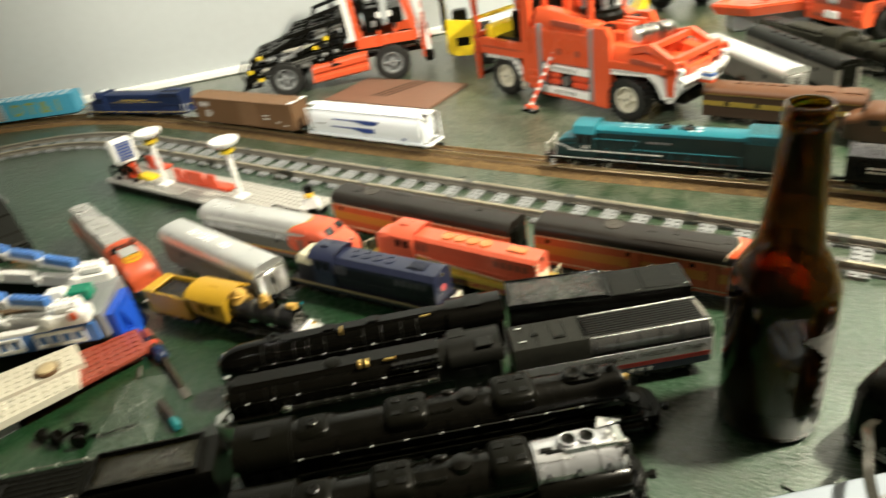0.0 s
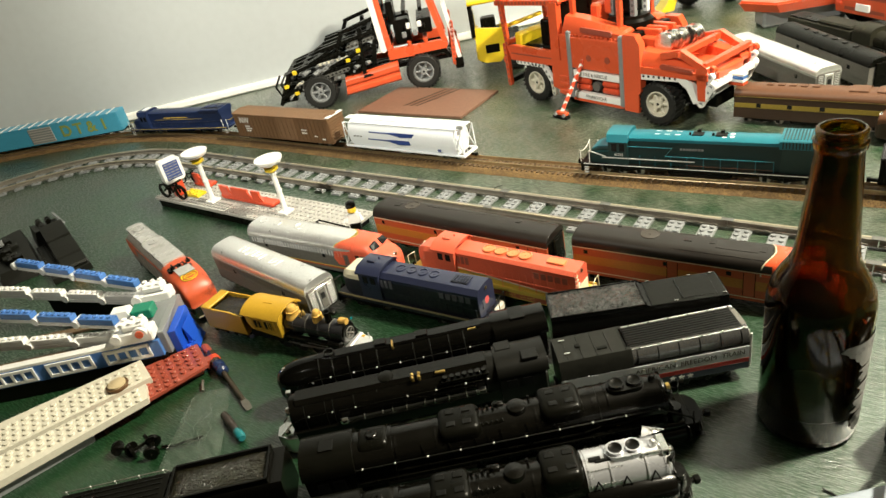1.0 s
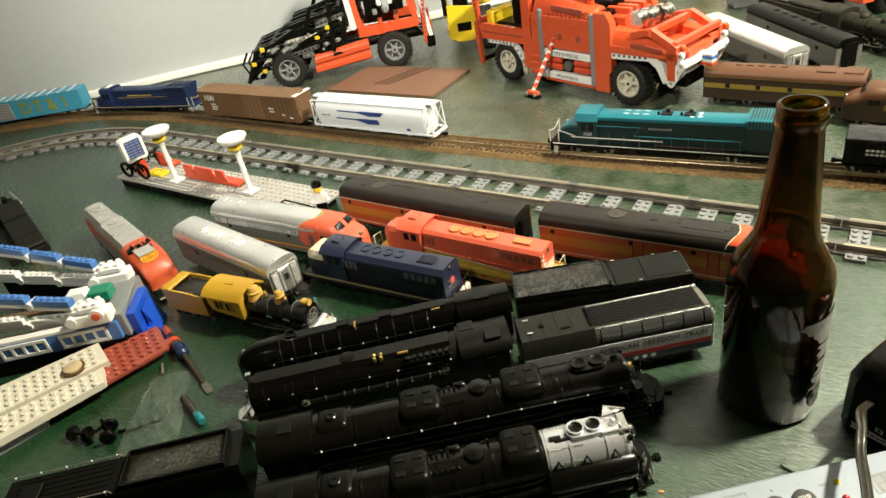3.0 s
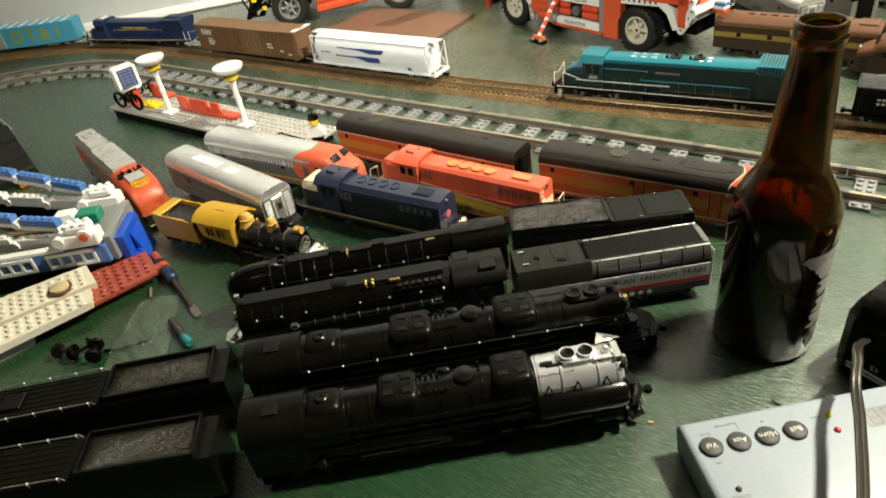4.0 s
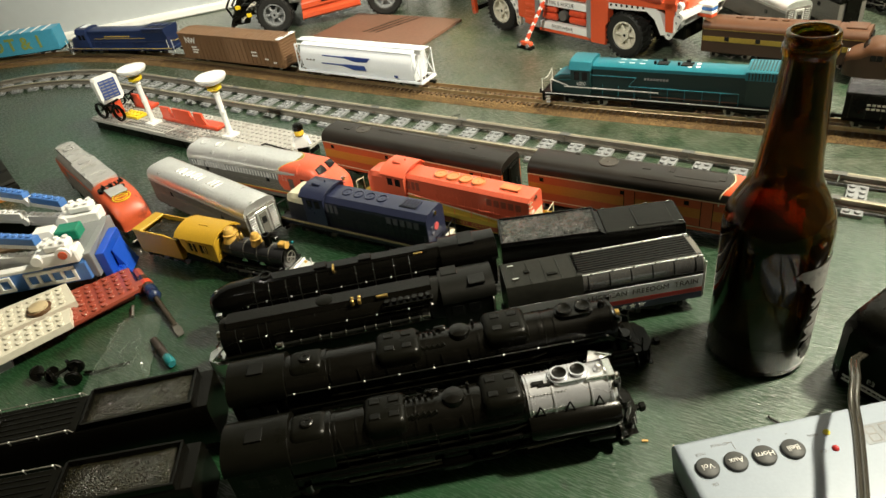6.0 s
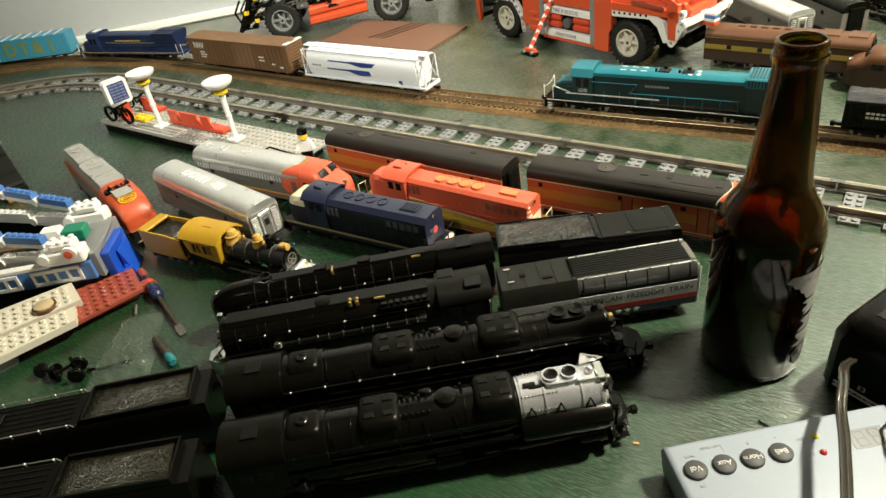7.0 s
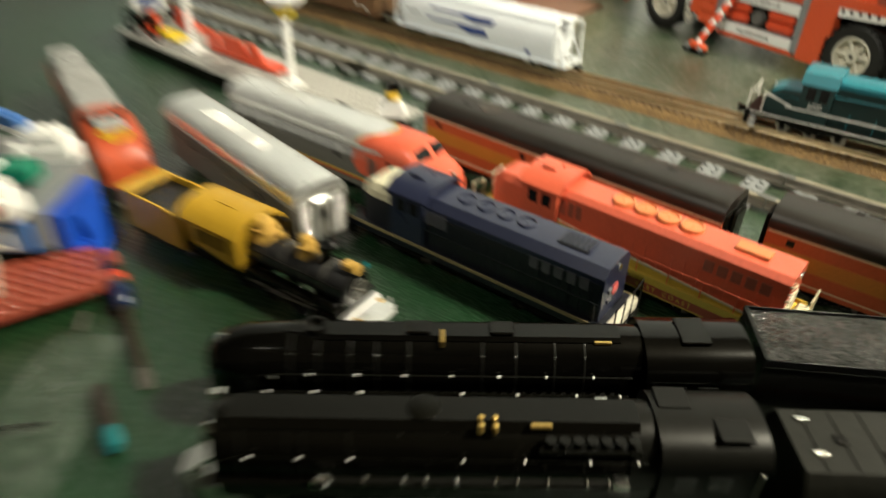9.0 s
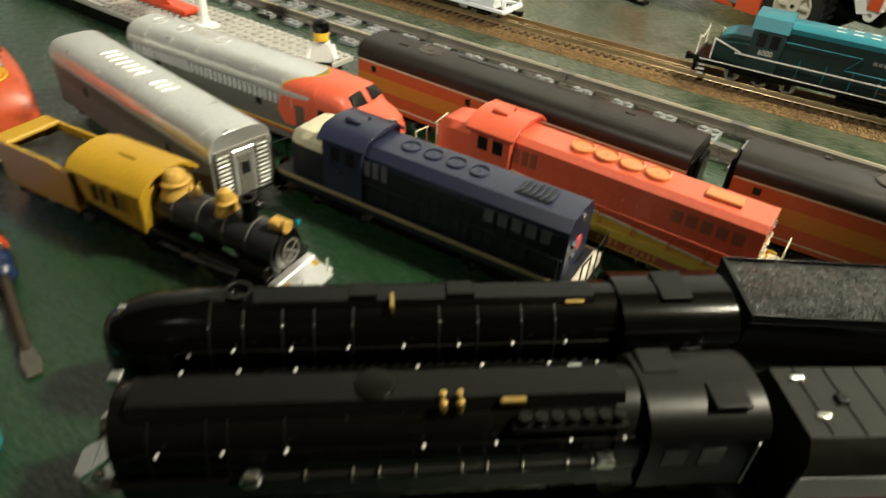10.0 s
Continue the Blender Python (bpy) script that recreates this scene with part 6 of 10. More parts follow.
def frontier_engine(x, y, turn):
    """A small old-time engine with a yellow cab, brass domes and a yellow tender."""
    t = thing("old_time_steam_engine", x, y, 0, turn, "small old-time steam engine with a yellow cab and brass domes", "model train")
    zc = 27
    part("boiler", Shape().turned([(9.6, 2), (9.6, 66), (10.2, 66), (10.2, 80)], 0, zc, "x", 30), mat("boiler_grey", (0.022, 0.022, 0.024), 0.3, var=0.2, grain=500), t)
    for px in (18, 34, 50, 64):
        part("boiler_band", Shape().turned([(9.9, -0.5), (9.9, 0.5)], 0, zc, "x", 30, px), SILVERDULLSHADE, t)
    part("smokebox_door", Shape().turned([(9.8, 0), (9.0, 1.4), (4, 2.4), (0.1, 2.6)], 0, zc, "x", 24, 80), BLACK, t)
    part("door_ring", Shape().tube([(82.4, 5.4 * math.cos(2 * math.pi * k / 20), zc + 5.4 * math.sin(2 * math.pi * k / 20)) for k in range(21)], 0.5, 6).rod((82.6, -4, zc - 3), (82.6, 4, zc + 3), 0.5, n=6).rod((82.6, -4, zc + 3), (82.6, 4, zc - 3), 0.5, n=6), SILVERDULLSHADE, t, "dull metal door ring and dogs")
    for px, r in ((14, 6.6), (46, 5.0)):
        part("dome", Shape().turned([(r * 1.25, zc + 6.5), (r * 1.18, zc + 8.6), (r * 1.02, zc + 10.0), (r * 0.98, zc + 12.2), (r * 0.98, zc + 13), (r * 1.08, zc + 13.3), (r * 1.08, zc + 14.1), (r * 0.86, zc + 14.6), (r * 0.8, zc + 17), (r * 0.58, zc + 19), (r * 0.2, zc + 19.8), (0.1, zc + 20)], px, 0, "z", 24), GOLDPAINT, t, "polished brass-coloured dome")
    part("bell", Shape().turned([(2.4, zc + 11), (2.0, zc + 14), (0.6, zc + 15.5)], 28, 0, "z", 14).rod((26, -3, zc + 9), (26, -3, zc + 15), 0.5, n=6).rod((26, 3, zc + 9), (26, 3, zc + 15), 0.5, n=6), BRASS, t)
    part("chimney", Shape().turned([(4.6, zc + 8), (3.4, zc + 10), (3.3, zc + 18.6), (4.0, zc + 19), (4.0, zc + 20), (2.6, zc + 20), (2.4, zc + 12)], 60, 0, "z", 20), BLACK, t)
    part("headlight", Shape().box(73, 80, -3.2, 3.2, zc + 10, zc + 14.6, 0.9).turned([(2.6, 79), (3.4, 82), (3.0, 82.4)], 0, zc + 12.4, "x", 16), GOLDPAINT, t, "gold box headlamp")
    # cab
    co = [(-16, 18), (-16, 38), (16, 38), (16, 18)]
    part("cab_wall", Shape().wall([(-34, 22), (6, 17), (6, 39), (-38, 39), (-38, 30)], -16.4, -15.2), YELLOW, t)
    part("cab_wall", Shape().wall([(-34, 22), (6, 17), (6, 39), (-38, 39), (-38, 30)], 15.2, 16.4), YELLOW, t)
    part("cab_front", Shape().prism(co, 4.6, 6), YELLOW, t)
    for px in (-22, -8):
        for sd in (-1, 1):
            part("cab_window", Shape().box(px - 5, px + 5, sd * 16.2, sd * 16.7, 25, 35, 0.3), WINDOWDARK, t)
            fr = Shape()
            for a0, a1, b0, b1 in ((-5.8, 5.8, 24.2, 25.2), (-5.8, 5.8, 34.8, 35.8), (-5.8, -4.8, 25.2, 34.8), (4.8, 5.8, 25.2, 34.8), (-0.4, 0.4, 25.2, 34.8)):
                fr.box(px + a0, px + a1, sd * 16.3, sd * 17.3, b0, b1)
            part("window_frame", fr, YELLOW, t)
    arc = [(-18.5, 38.5), (-15, 42.4), (-8, 45.4), (0, 46.4), (8, 45.4), (15, 42.4), (18.5, 38.5), (17.5, 37.6), (8, 44), (0, 45), (-8, 44), (-17.5, 37.6)]
    part("cab_roof", Shape().prism(arc, -42, 10), YELLOW, t, "curved yellow cab roof")
    part("cab_floor", Shape().box(-40, 8, -14, 14, 11, 17.8), BLACKMATT, t)
    part("roof_vent", Shape().box(-20, -8, -3, -2.2, 46.0, 46.9, 0.2), YELLOW, t)
    for px in (-30, -22, -14, -6, 2):
        part("cab_post", Shape().box(px - 0.6, px + 0.6, -16.9, -16.3, 22, 38, 0.2), YELLOW, t)
    # tender
    part("tender_tank", Shape().box(-103, -46, -15.5, 15.5, 10, 14, 0.5), YELLOW, t)
    for sd in (-1, 1):
        part("tender_wall", Shape().wall([(-103, 14), (-46, 14), (-46, 33), (-62, 35.5), (-103, 35.5)], sd * 14.2, sd * 15.8), YELLOW, t)
    part("tender_wall", Shape().box(-104, -102, -15.5, 15.5, 12, 35.5, 0.5), YELLOW, t)
    part("tender_collar", Shape().box(-104.5, -92, -16, 16, 33.6, 36.4, 0.8), YELLOW, t)
    nx, ny = 14, 8
    rnd = random.Random(5)
    v = [(-92 + 46 * i / nx, -14.2 + 28.4 * j / ny, 30.5 + rnd.uniform(0, 1.6)) for i in range(nx + 1) for j in range(ny + 1)]
    f = [(i * (ny + 1) + j, (i + 1) * (ny + 1) + j, (i + 1) * (ny + 1) + j + 1, i * (ny + 1) + j + 1) for i in range(nx) for j in range(ny)]
    part("coal_load", Shape().add(v, f), COALDULL, t)
    for bx in (-90, -60):
        bogie(t, bx, 2, 17, BLACKMATT, 12, 4.6, 9)
    # running gear and pilot
    for sd in (-1, 1):
        part("running_board", Shape().box(6, 80, sd * 9, sd * 15, 18, 19.2, 0.3), BLACK, t)
        part("handrail", Shape().rod((8, sd * 10.6, zc + 4), (78, sd * 10.6, zc + 4), 0.4, n=6), SMOKEGREY, t)
        part("lamp_bracket", Shape().box(82, 90, sd * 8, sd * 12, 11, 16, 0.6), YELLOW, t)
    running_gear(t, [[0, 22, 44]], 9.0, [70], 10)
    carrying_wheels(t, [72, 86], 4.2)
    part("pilot_beam", Shape().box(80, 85, -14, 14, 10, 17, 0.6), SILVER, t)
    cow = Shape()
    for k in range(9):
        yy = -12 + 3 * k
        cow.loft([[(84, yy - 1.0, 13), (84, yy + 1.0, 13), (103 - abs(yy) * 0.9, yy * 0.45 + 0.8, 2), (103 - abs(yy) * 0.9, yy * 0.45 - 0.8, 2)], [(83, yy - 1.0, 12), (83, yy + 1.0, 12), (101 - abs(yy) * 0.9, yy * 0.45 + 0.8, 1.2), (101 - abs(yy) * 0.9, yy * 0.45 - 0.8, 1.2)]])
    part("cowcatcher", cow.box(83, 96, -13, 13, 12, 14.6, 0.4), SILVER, t, "pale silver cowcatcher")
    part("pilot_deck", Shape().loft([[(82, -14, 14.8), (82, 14, 14.8), (99, 9, 13.2), (99, -9, 13.2)], [(82, -14, 16.4), (82, 14, 16.4), (99, 9, 14.8), (99, -9, 14.8)]]), SILVER, t, "bright silver pilot deck plate")
    part("flag_post", Shape().rod((96, 9, 14), (96, 9, 22), 0.6, n=6).rod((96, -9, 14), (96, -9, 22), 0.6, n=6), SILVER, t)
    part("marker_lens", Shape().ball(80, 9.2, 36, 1.5, n=10), mat("teal_lens", (0.0, 0.16, 0.20), 0.1, var=0.05), t, "tiny teal marker lens")
    t.scale = (0.92, 0.95, 0.97)
    return t


frontier_engine(-0.1115, -0.2885, 6.5)

def worn_cab_diesel(x, y, turn):
    """An old diesel cab unit, taken apart: loose stepped roof piece, open cab top, scuffed nose."""
    t = thing("cab_diesel", x, y, 0, turn, "worn grey diesel with a scuffed orange-red nose and yellow emblem", "model train", "silver units")
    part("body", Shape().prism(shell(29, 9, 34, 43), -110, 30), WORNGREY, t, "worn grey body without its roof")
    pieces("red_side", Shape().box(-110.5, -84, -14.9, -14.3, 20, 38, 0.2).box(-84, 28, -14.8, -14.3, 33.5, 36.5), WORNRED, t, "worn red side paint")
    for k in range(7):
        part("side_batten", Shape().box(-78 + 15 * k, -76.8 + 15 * k, -15.0, -14.3, 14, 33, 0.2), WORNGREY, t)
    roof = Shape().slab([(-107, -10), (-42, -10.4), (-42, -12.4), (31, -12.4), (31, 12.4), (-46, 12.4), (-46, 10.4), (-107, 10), (-111, 6), (-111, -6)], 46.6, 50.2)
    loose = part("loose_roof", roof, PALEROOF, t, "pale grey stepped roof piece lying loose on top")
    fan = Shape()
    for x0 in (-88, -34):
        fan.turned([(6.2, 50.1), (6.2, 51.4), (4, 51.8)], x0, 0, "z", 18)
    pieces("roof_fan", fan, PALEROOF, loose)
    rib = Shape()
    for x0 in (-100, -76, -48, -20, 6):
        rib.box(x0, x0 + 0.9, -9.6, 9.6, 50.1, 50.8)
    rib.box(-94, -82, 2.6, 4.2, 50.2, 52.4, 0.4).box(-40, -27, 1, 2.6, 50.2, 52.2, 0.4)
    pieces("roof_rib", rib, PALEROOF, loose)
    part("roof_prop", Shape().box(-100, 20, -6, 6, 42.6, 46.8), BLACKMATT, t)
    rings = [[(px, yy, zz) for yy, zz in shell(35 * sc, 9, zs, top, 7, 0.82)] for px, sc, top, zs in ((28, 0.97, 48.2, 39), (32, 1.0, 48.8, 39.5), (60, 1.0, 48.6, 39), (68, 0.98, 47.2, 37.5), (76, 0.95, 44, 35), (83, 0.93, 39.5, 31.5), (87, 0.90, 35, 28), (89.5, 0.83, 31, 25), (90.4, 0.7, 28, 22))]
    part("nose", Shape().loft(rings), WORNRED, t, "scuffed blunt orange-red nose")
    # the broken cab top: ragged dark holes, a grey plate lying in them and an oval ring before it
    rnd = random.Random(11)
    for px, py, rx0, ry0 in ((52, -1, 11, 9), (46, 8, 4, 4.6), (50, -12, 5.4, 2.6), (58, 6, 5, 4)):
        outl = [(px + rx0 * rnd.uniform(0.7, 1.15) * math.cos(2 * math.pi * k / 11), py + ry0 * rnd.uniform(0.7, 1.15) * math.sin(2 * math.pi * k / 11)) for k in range(11)]
        part("cab_hole", Shape().slab(outl, 46.5, 49.1), BLACKMATT, t, "ragged dark hole in the cab top")
    for k in range(7):
        px, py = 42 + rnd.uniform(0, 22), rnd.uniform(-11, 11)
        part("cab_scrap", Shape().box(px - 2.2, px + 2.2, py - 0.9, py + 0.9, 48.4, 50.6 + rnd.uniform(0, 1.2), 0.4), WORNRED if k % 2 else BLACKMATT, t)
    part("loose_plate", Shape().loft([[(56, -9.5, 49.4), (59, 7, 49.8), (72, 8, 47.6), (71, -9, 47.0)], [(56, -9.5, 50.4), (59, 7, 50.8), (72, 8, 48.6), (71, -9, 48.0)]]), PALEROOF, t, "pale grey plate lying in the opening")
    for rx0, ry0, th in ((4.8, 8.6, 0.6), (2.8, 6.0, 0.4)):
        oval = [(74.5 + rx0 * math.cos(2 * math.pi * k / 24), -0.5 + ry0 * math.sin(2 * math.pi * k / 24), 45.2 - 0.5 * rx0 * math.cos(2 * math.pi * k / 24)) for k in range(25)]
        part("emblem_ring", Shape().tube(oval, th, 7), BRICKYELLOW, t, "yellow oval emblem ring")
    part("emblem_bar", Shape().rod((74.5, -7, 45.5), (74.5, 6, 45.5), 0.5, n=7), BRICKYELLOW, t)
    pieces("cab_window", side_boxes((38, 47), 5.0, 35, 29, 35.5, 0.2), WINDOWDARK, t)
    part("pilot", Shape().loft([[(px, yy * q, z) for yy, z in ((-15, 3), (-16.4, 17), (16.4, 17), (15, 3))] for px, q in ((78, 1.06), (88, 1.0), (92.4, 0.82))]), CHROME, t, "bright metal pilot")
    for yy in (-9, 9):
        part("pilot_step", Shape().box(91, 94, yy - 4, yy + 4, 4, 5.4, 0.4), CHROME, t)
    part("underframe", Shape().box(-104, 84, -11, 11, 7, 11).box(-24, 24, -13, 13, 4, 10, 1), BLACKMATT, t)
    for bx in (-78, 52):
        bogie(t, bx, 2, 30, BLACKMATT)
    coupler(t, -110, -1)


worn_cab_diesel(-0.3233, -0.2682, -15.0)

# ---- cars and diesels on the cork-bedded track ----
ON_RAIL = RAIL_TOP - 0.0006


def boxcar(x, y, turn):
    t = thing("boxcar", x, y, ON_RAIL, turn, "reddish brown ribbed boxcar with white markings on the track", "freight car", "cars on the track")
    h, w = 112, 36
    part("body", Shape().box(-h, h, -w / 2, w / 2, 7.5, 48, 0.4), BOXBROWN, t)
    part("roof", Shape().prism([(-19, 47), (-19, 48.4), (0, 51.2), (19, 48.4), (19, 47)], -h - 0.6, h + 0.6), BOXROOF, t)
    for k in range(26):
        px = -h + 4 + 8.6 * k
        part("roof_rib", Shape().prism([(-18.8, 48.2), (-18.8, 48.9), (0, 51.9), (18.8, 48.9), (18.8, 48.2), (0, 51)], px, px + 1.2), BOXROOF, t)
        for sd in (-1, 1):
            if not 0 <= px + 6 <= 46:
                part("side_post", Shape().box(px, px + 1.3, sd * 17.8, sd * 18.7, 8.5, 47), BOXBROWN, t)
    for sd in (-1, 1):
        part("door", Shape().box(-4, 38, sd * 17.8, sd * 19.0, 10, 45.5, 0.4), BOXROOF, t, "paler plug door")
        part("door_track", Shape().box(-6, 78, sd * 17.8, sd * 19.2, 8.6, 9.8), BOXBROWN, t)
        bars = Shape()
        for k in range(4):
            bars.box(0 + 10 * k, 0.8 + 10 * k, sd * 19.0, sd * 19.4, 11, 45)
        part("door_rod", bars, BOXBROWN, t)
    # white reporting marks as plain shapes
    for sd in (-1, 1):
        y0, y1 = sd * 18.3, sd * 18.9
        lettering("car_mark", "NW", 13.5, pose((-h + 27) * -sd, sd * 18.9, 37, 90, 0, 180 if sd > 0 else 0), t, INKWHITE, "", 0.02)
        for px, z, n in ((-h + 26, 26, 3), (-h + 26, 22, 4), (-h + 26, 18, 3), (h - 62, 27, 3), (h - 62, 22, 3), (h - 36, 18, 2), (h - 20, 14, 2)):
            for k in range(n):
                part("mark", Shape().box(px + 4 * k, px + 3 + 4 * k, y0, y1, z, z + 2.2), INKWHITE, t)
    part("end_wall", Shape().box(h, h + 0.8, -17, 17, 9, 47), BOXBROWN, t)
    part("roof_walk", Shape().box(h - 5, h + 2.4, -17.5, 17.5, 49.2, 50.4), WHITEPAINT, t, "white end panel on the roof")
    for k in range(9):
        part("end_rib", Shape().box(h + 0.6, h + 1.8, -16, 16, 11 + 4 * k, 12.6 + 4 * k, 0.4), BOXROOF, t)
    part("underframe", Shape().box(-h + 4, h - 4, -12, 12, 5, 8), BLACKMATT, t)
    for bx in (-h + 30, h - 30):
        bogie(t, bx, 2, 21, BLACKMATT, 13, 4.8, 9)
    coupler(t, -h, -1, 7)
    coupler(t, h, 1, 7)


def covered_hopper(x, y, turn):
    t = thing("covered_hopper", x, y, ON_RAIL, turn, "bright white covered hopper with blue flashes on the track", "freight car", "cars on the track")
    h, w = 108, 34
    out = [(-13, 9), (-17.6, 20), (-18, 33), (-16.5, 41), (-13, 46), (-6, 48), (6, 48), (13, 46), (16.5, 41), (18, 33), (17.6, 20), (13, 9)]
    part("tank", Shape().loft([[(px, yy * q, z) for yy, z in out] for px, q in ((-h + 12, 0.97), (-h + 16, 1), (h - 16, 1), (h - 12, 0.97))]), WHITEPAINT, t)
    part("roof_walk", Shape().box(-h, h, -6.5, 6.5, 48.6, 49.8, 0.3), WHITEPAINT, t)
    for k in range(4):
        part("roof_hatch", Shape().box(-h + 28 + 46 * k, -h + 56 + 46 * k, -4, 4, 49.6, 51.2, 0.6), WHITEPAINT, t)
    for sd in (-1, 1):
        part("side_sill", Shape().box(-h, h, sd * 14.5, sd * 17, 8, 10.8, 0.3), WHITEPAINT, t)
        part("top_rail", Shape().box(-h + 4, h - 4, sd * 13.5, sd * 15, 45.6, 47), WHITEPAINT, t)
        for bx, z0, z1, x1 in ((-32, 30.0, 36.5, 44), (-36, 18.5, 25.5, 30)):
            fl = [(bx + 22, z1), (bx + 62 + (0 if z0 > 25 else -8), z1), (bx + 56, z0 + 1), (bx + 36, z0), (bx + 16, z1 - 2.6), (bx - 22, z1 - 2.2), (bx - 22, z1 - 0.8), (bx + 14, z1 - 0.8)]
            part("blue_flash", Shape().wall([(px * (1 if sd < 0 else -1), z) for px, z in fl], sd * 17.4, sd * 18.4), INKBLUE, t, "blue painted flash")
        for k in range(3):
            part("mark", Shape().box((-86 + 6 * k) * -sd, (-82 + 6 * k) * -sd, sd * 17.3, sd * 18.2, 26, 28), INKGREY, t)
        part("mark", Shape().box(66 * -sd, 71 * -sd, sd * 17.2, sd * 18.0, 14, 17), INKBLUE, t)
        for px in (-h + 40, 0, h - 40):
            part("bay_gate", Shape().loft([[(px - 14, sd * 1, 12), (px + 14, sd * 1, 12), (px + 9, sd * 1, 2.5), (px - 9, sd * 1, 2.5)], [(px - 14, sd * 13, 12), (px + 14, sd * 13, 12), (px + 9, sd * 9, 2.5), (px - 9, sd * 9, 2.5)]]), WHITEPAINT, t)
    for sd in (-1, 1):
        e = sd * (h - 1)
        for yy in (-15, 15):
            part("end_post", Shape().rod((e, yy, 9), (e, yy * 0.9, 46), 0.9, n=6), WHITEPAINT, t)
            part("end_brace", Shape().rod((e, yy, 10), (sd * (h - 13), yy * 0.8, 40), 0.8, n=6).rod((e, yy * 0.9, 44), (sd * (h - 14), yy * 0.9, 16), 0.8, n=6), WHITEPAINT, t)
        part("end_ladder", Shape().rod((e + sd, -14, 10), (e + sd, -13, 46), 0.5, n=5).rod((e + sd, -8, 10), (e + sd, -8, 46), 0.5, n=5), WHITEPAINT, t)
        for k in range(7):
            part("ladder_rung", Shape().rod((e + sd, -14, 13 + 5 * k), (e + sd, -8, 13 + 5 * k), 0.4, n=5), WHITEPAINT, t)
        part("end_beam", Shape().box(e - 2, e + 2, -16, 16, 7.5, 11, 0.4), WHITEPAINT, t)
        part("end_slope", Shape().loft([[(sd * (h - 12), -14 * q, 46 - d), (sd * (h - 12), 14 * q, 46 - d), (sd * (h - 22), 12 * q, 12 - d), (sd * (h - 22), -12 * q, 12 - d)] for q, d in ((1, 0), (0.98, 1.2))]), WHITEPAINT, t)
        coupler(t, sd * h, sd, 7)
        bogie(t, sd * (h - 26), 2, 21, BLACKMATT, 13, 4.8, 9)


def big_diesel(x, y, turn, length, teal):
    """A wide-cab road diesel, nose at +x."""
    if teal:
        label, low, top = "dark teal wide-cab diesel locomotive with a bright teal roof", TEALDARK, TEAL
    else:
        label, low, top = "deep blue road diesel locomotive with a yellow sill line", DEEPBLUE, DEEPBLUE
    t = thing("road_diesel", x, y, ON_RAIL, turn, label, "model train", "cars on the track")
    h, w = length / 2, 35
    part("frame", Shape().box(-h, h, -w / 2, w / 2, 9.5, 13.2, 0.5), BLACKMATT if teal else DEEPBLUE, t)
    for sd in (-1, 1):
        part("sill_stripe", Shape().box(-h + 2, h - 3, sd * 17.4, sd * 17.75, 12.2, 13.0), INKWHITE if teal else STRIPEYELLOW, t, "thin pale sill stripe")
    hood = [(-11.5, 13), (-11.5, 41), (-8, 43), (8, 43), (11.5, 41), (11.5, 13)]
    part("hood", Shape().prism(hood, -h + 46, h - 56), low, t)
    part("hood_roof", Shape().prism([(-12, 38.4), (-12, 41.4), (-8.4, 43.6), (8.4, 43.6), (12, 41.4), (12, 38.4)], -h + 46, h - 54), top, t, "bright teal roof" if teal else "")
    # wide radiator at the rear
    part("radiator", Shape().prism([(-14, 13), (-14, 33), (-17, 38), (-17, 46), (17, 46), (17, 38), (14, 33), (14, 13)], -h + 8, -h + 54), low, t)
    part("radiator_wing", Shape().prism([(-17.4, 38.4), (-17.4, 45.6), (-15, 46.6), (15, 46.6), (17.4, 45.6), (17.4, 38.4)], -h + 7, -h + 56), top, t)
    gr = Shape()
    for k in range(15):
        for sd in (-1, 1):
            gr.box(-h + 10 + 3 * k, -h + 11.4 + 3 * k, sd * 17.3, sd * 17.8, 39.2, 45.2)
        gr.box(-h + 10 + 3 * k, -h + 11.4 + 3 * k, -13, 13, 46.5, 47.0)
    tagged(part("radiator_grille", gr, TEALDARK if teal else NAVYDARK, t, "slatted radiator grille"), kind="stuff")
    bx = h - 34
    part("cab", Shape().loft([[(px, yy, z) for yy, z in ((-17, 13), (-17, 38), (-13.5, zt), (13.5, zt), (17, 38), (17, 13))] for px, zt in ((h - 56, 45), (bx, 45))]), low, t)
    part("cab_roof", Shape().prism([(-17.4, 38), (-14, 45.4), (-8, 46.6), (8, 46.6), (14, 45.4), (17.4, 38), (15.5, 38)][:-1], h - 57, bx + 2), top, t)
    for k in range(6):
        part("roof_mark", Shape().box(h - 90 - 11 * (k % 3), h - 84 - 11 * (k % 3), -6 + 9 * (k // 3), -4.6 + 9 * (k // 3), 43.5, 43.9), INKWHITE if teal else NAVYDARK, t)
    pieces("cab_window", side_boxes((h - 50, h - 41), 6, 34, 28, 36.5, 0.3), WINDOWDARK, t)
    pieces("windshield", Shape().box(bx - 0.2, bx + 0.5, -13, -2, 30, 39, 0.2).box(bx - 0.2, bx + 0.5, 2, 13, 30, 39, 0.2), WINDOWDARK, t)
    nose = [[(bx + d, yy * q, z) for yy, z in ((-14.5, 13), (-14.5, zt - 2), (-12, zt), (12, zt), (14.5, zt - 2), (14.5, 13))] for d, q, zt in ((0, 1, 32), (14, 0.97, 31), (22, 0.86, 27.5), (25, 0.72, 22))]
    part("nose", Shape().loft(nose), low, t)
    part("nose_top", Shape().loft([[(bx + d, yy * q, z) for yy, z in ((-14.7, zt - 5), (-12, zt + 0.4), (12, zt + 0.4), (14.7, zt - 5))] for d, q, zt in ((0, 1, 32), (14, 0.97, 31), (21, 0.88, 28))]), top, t)
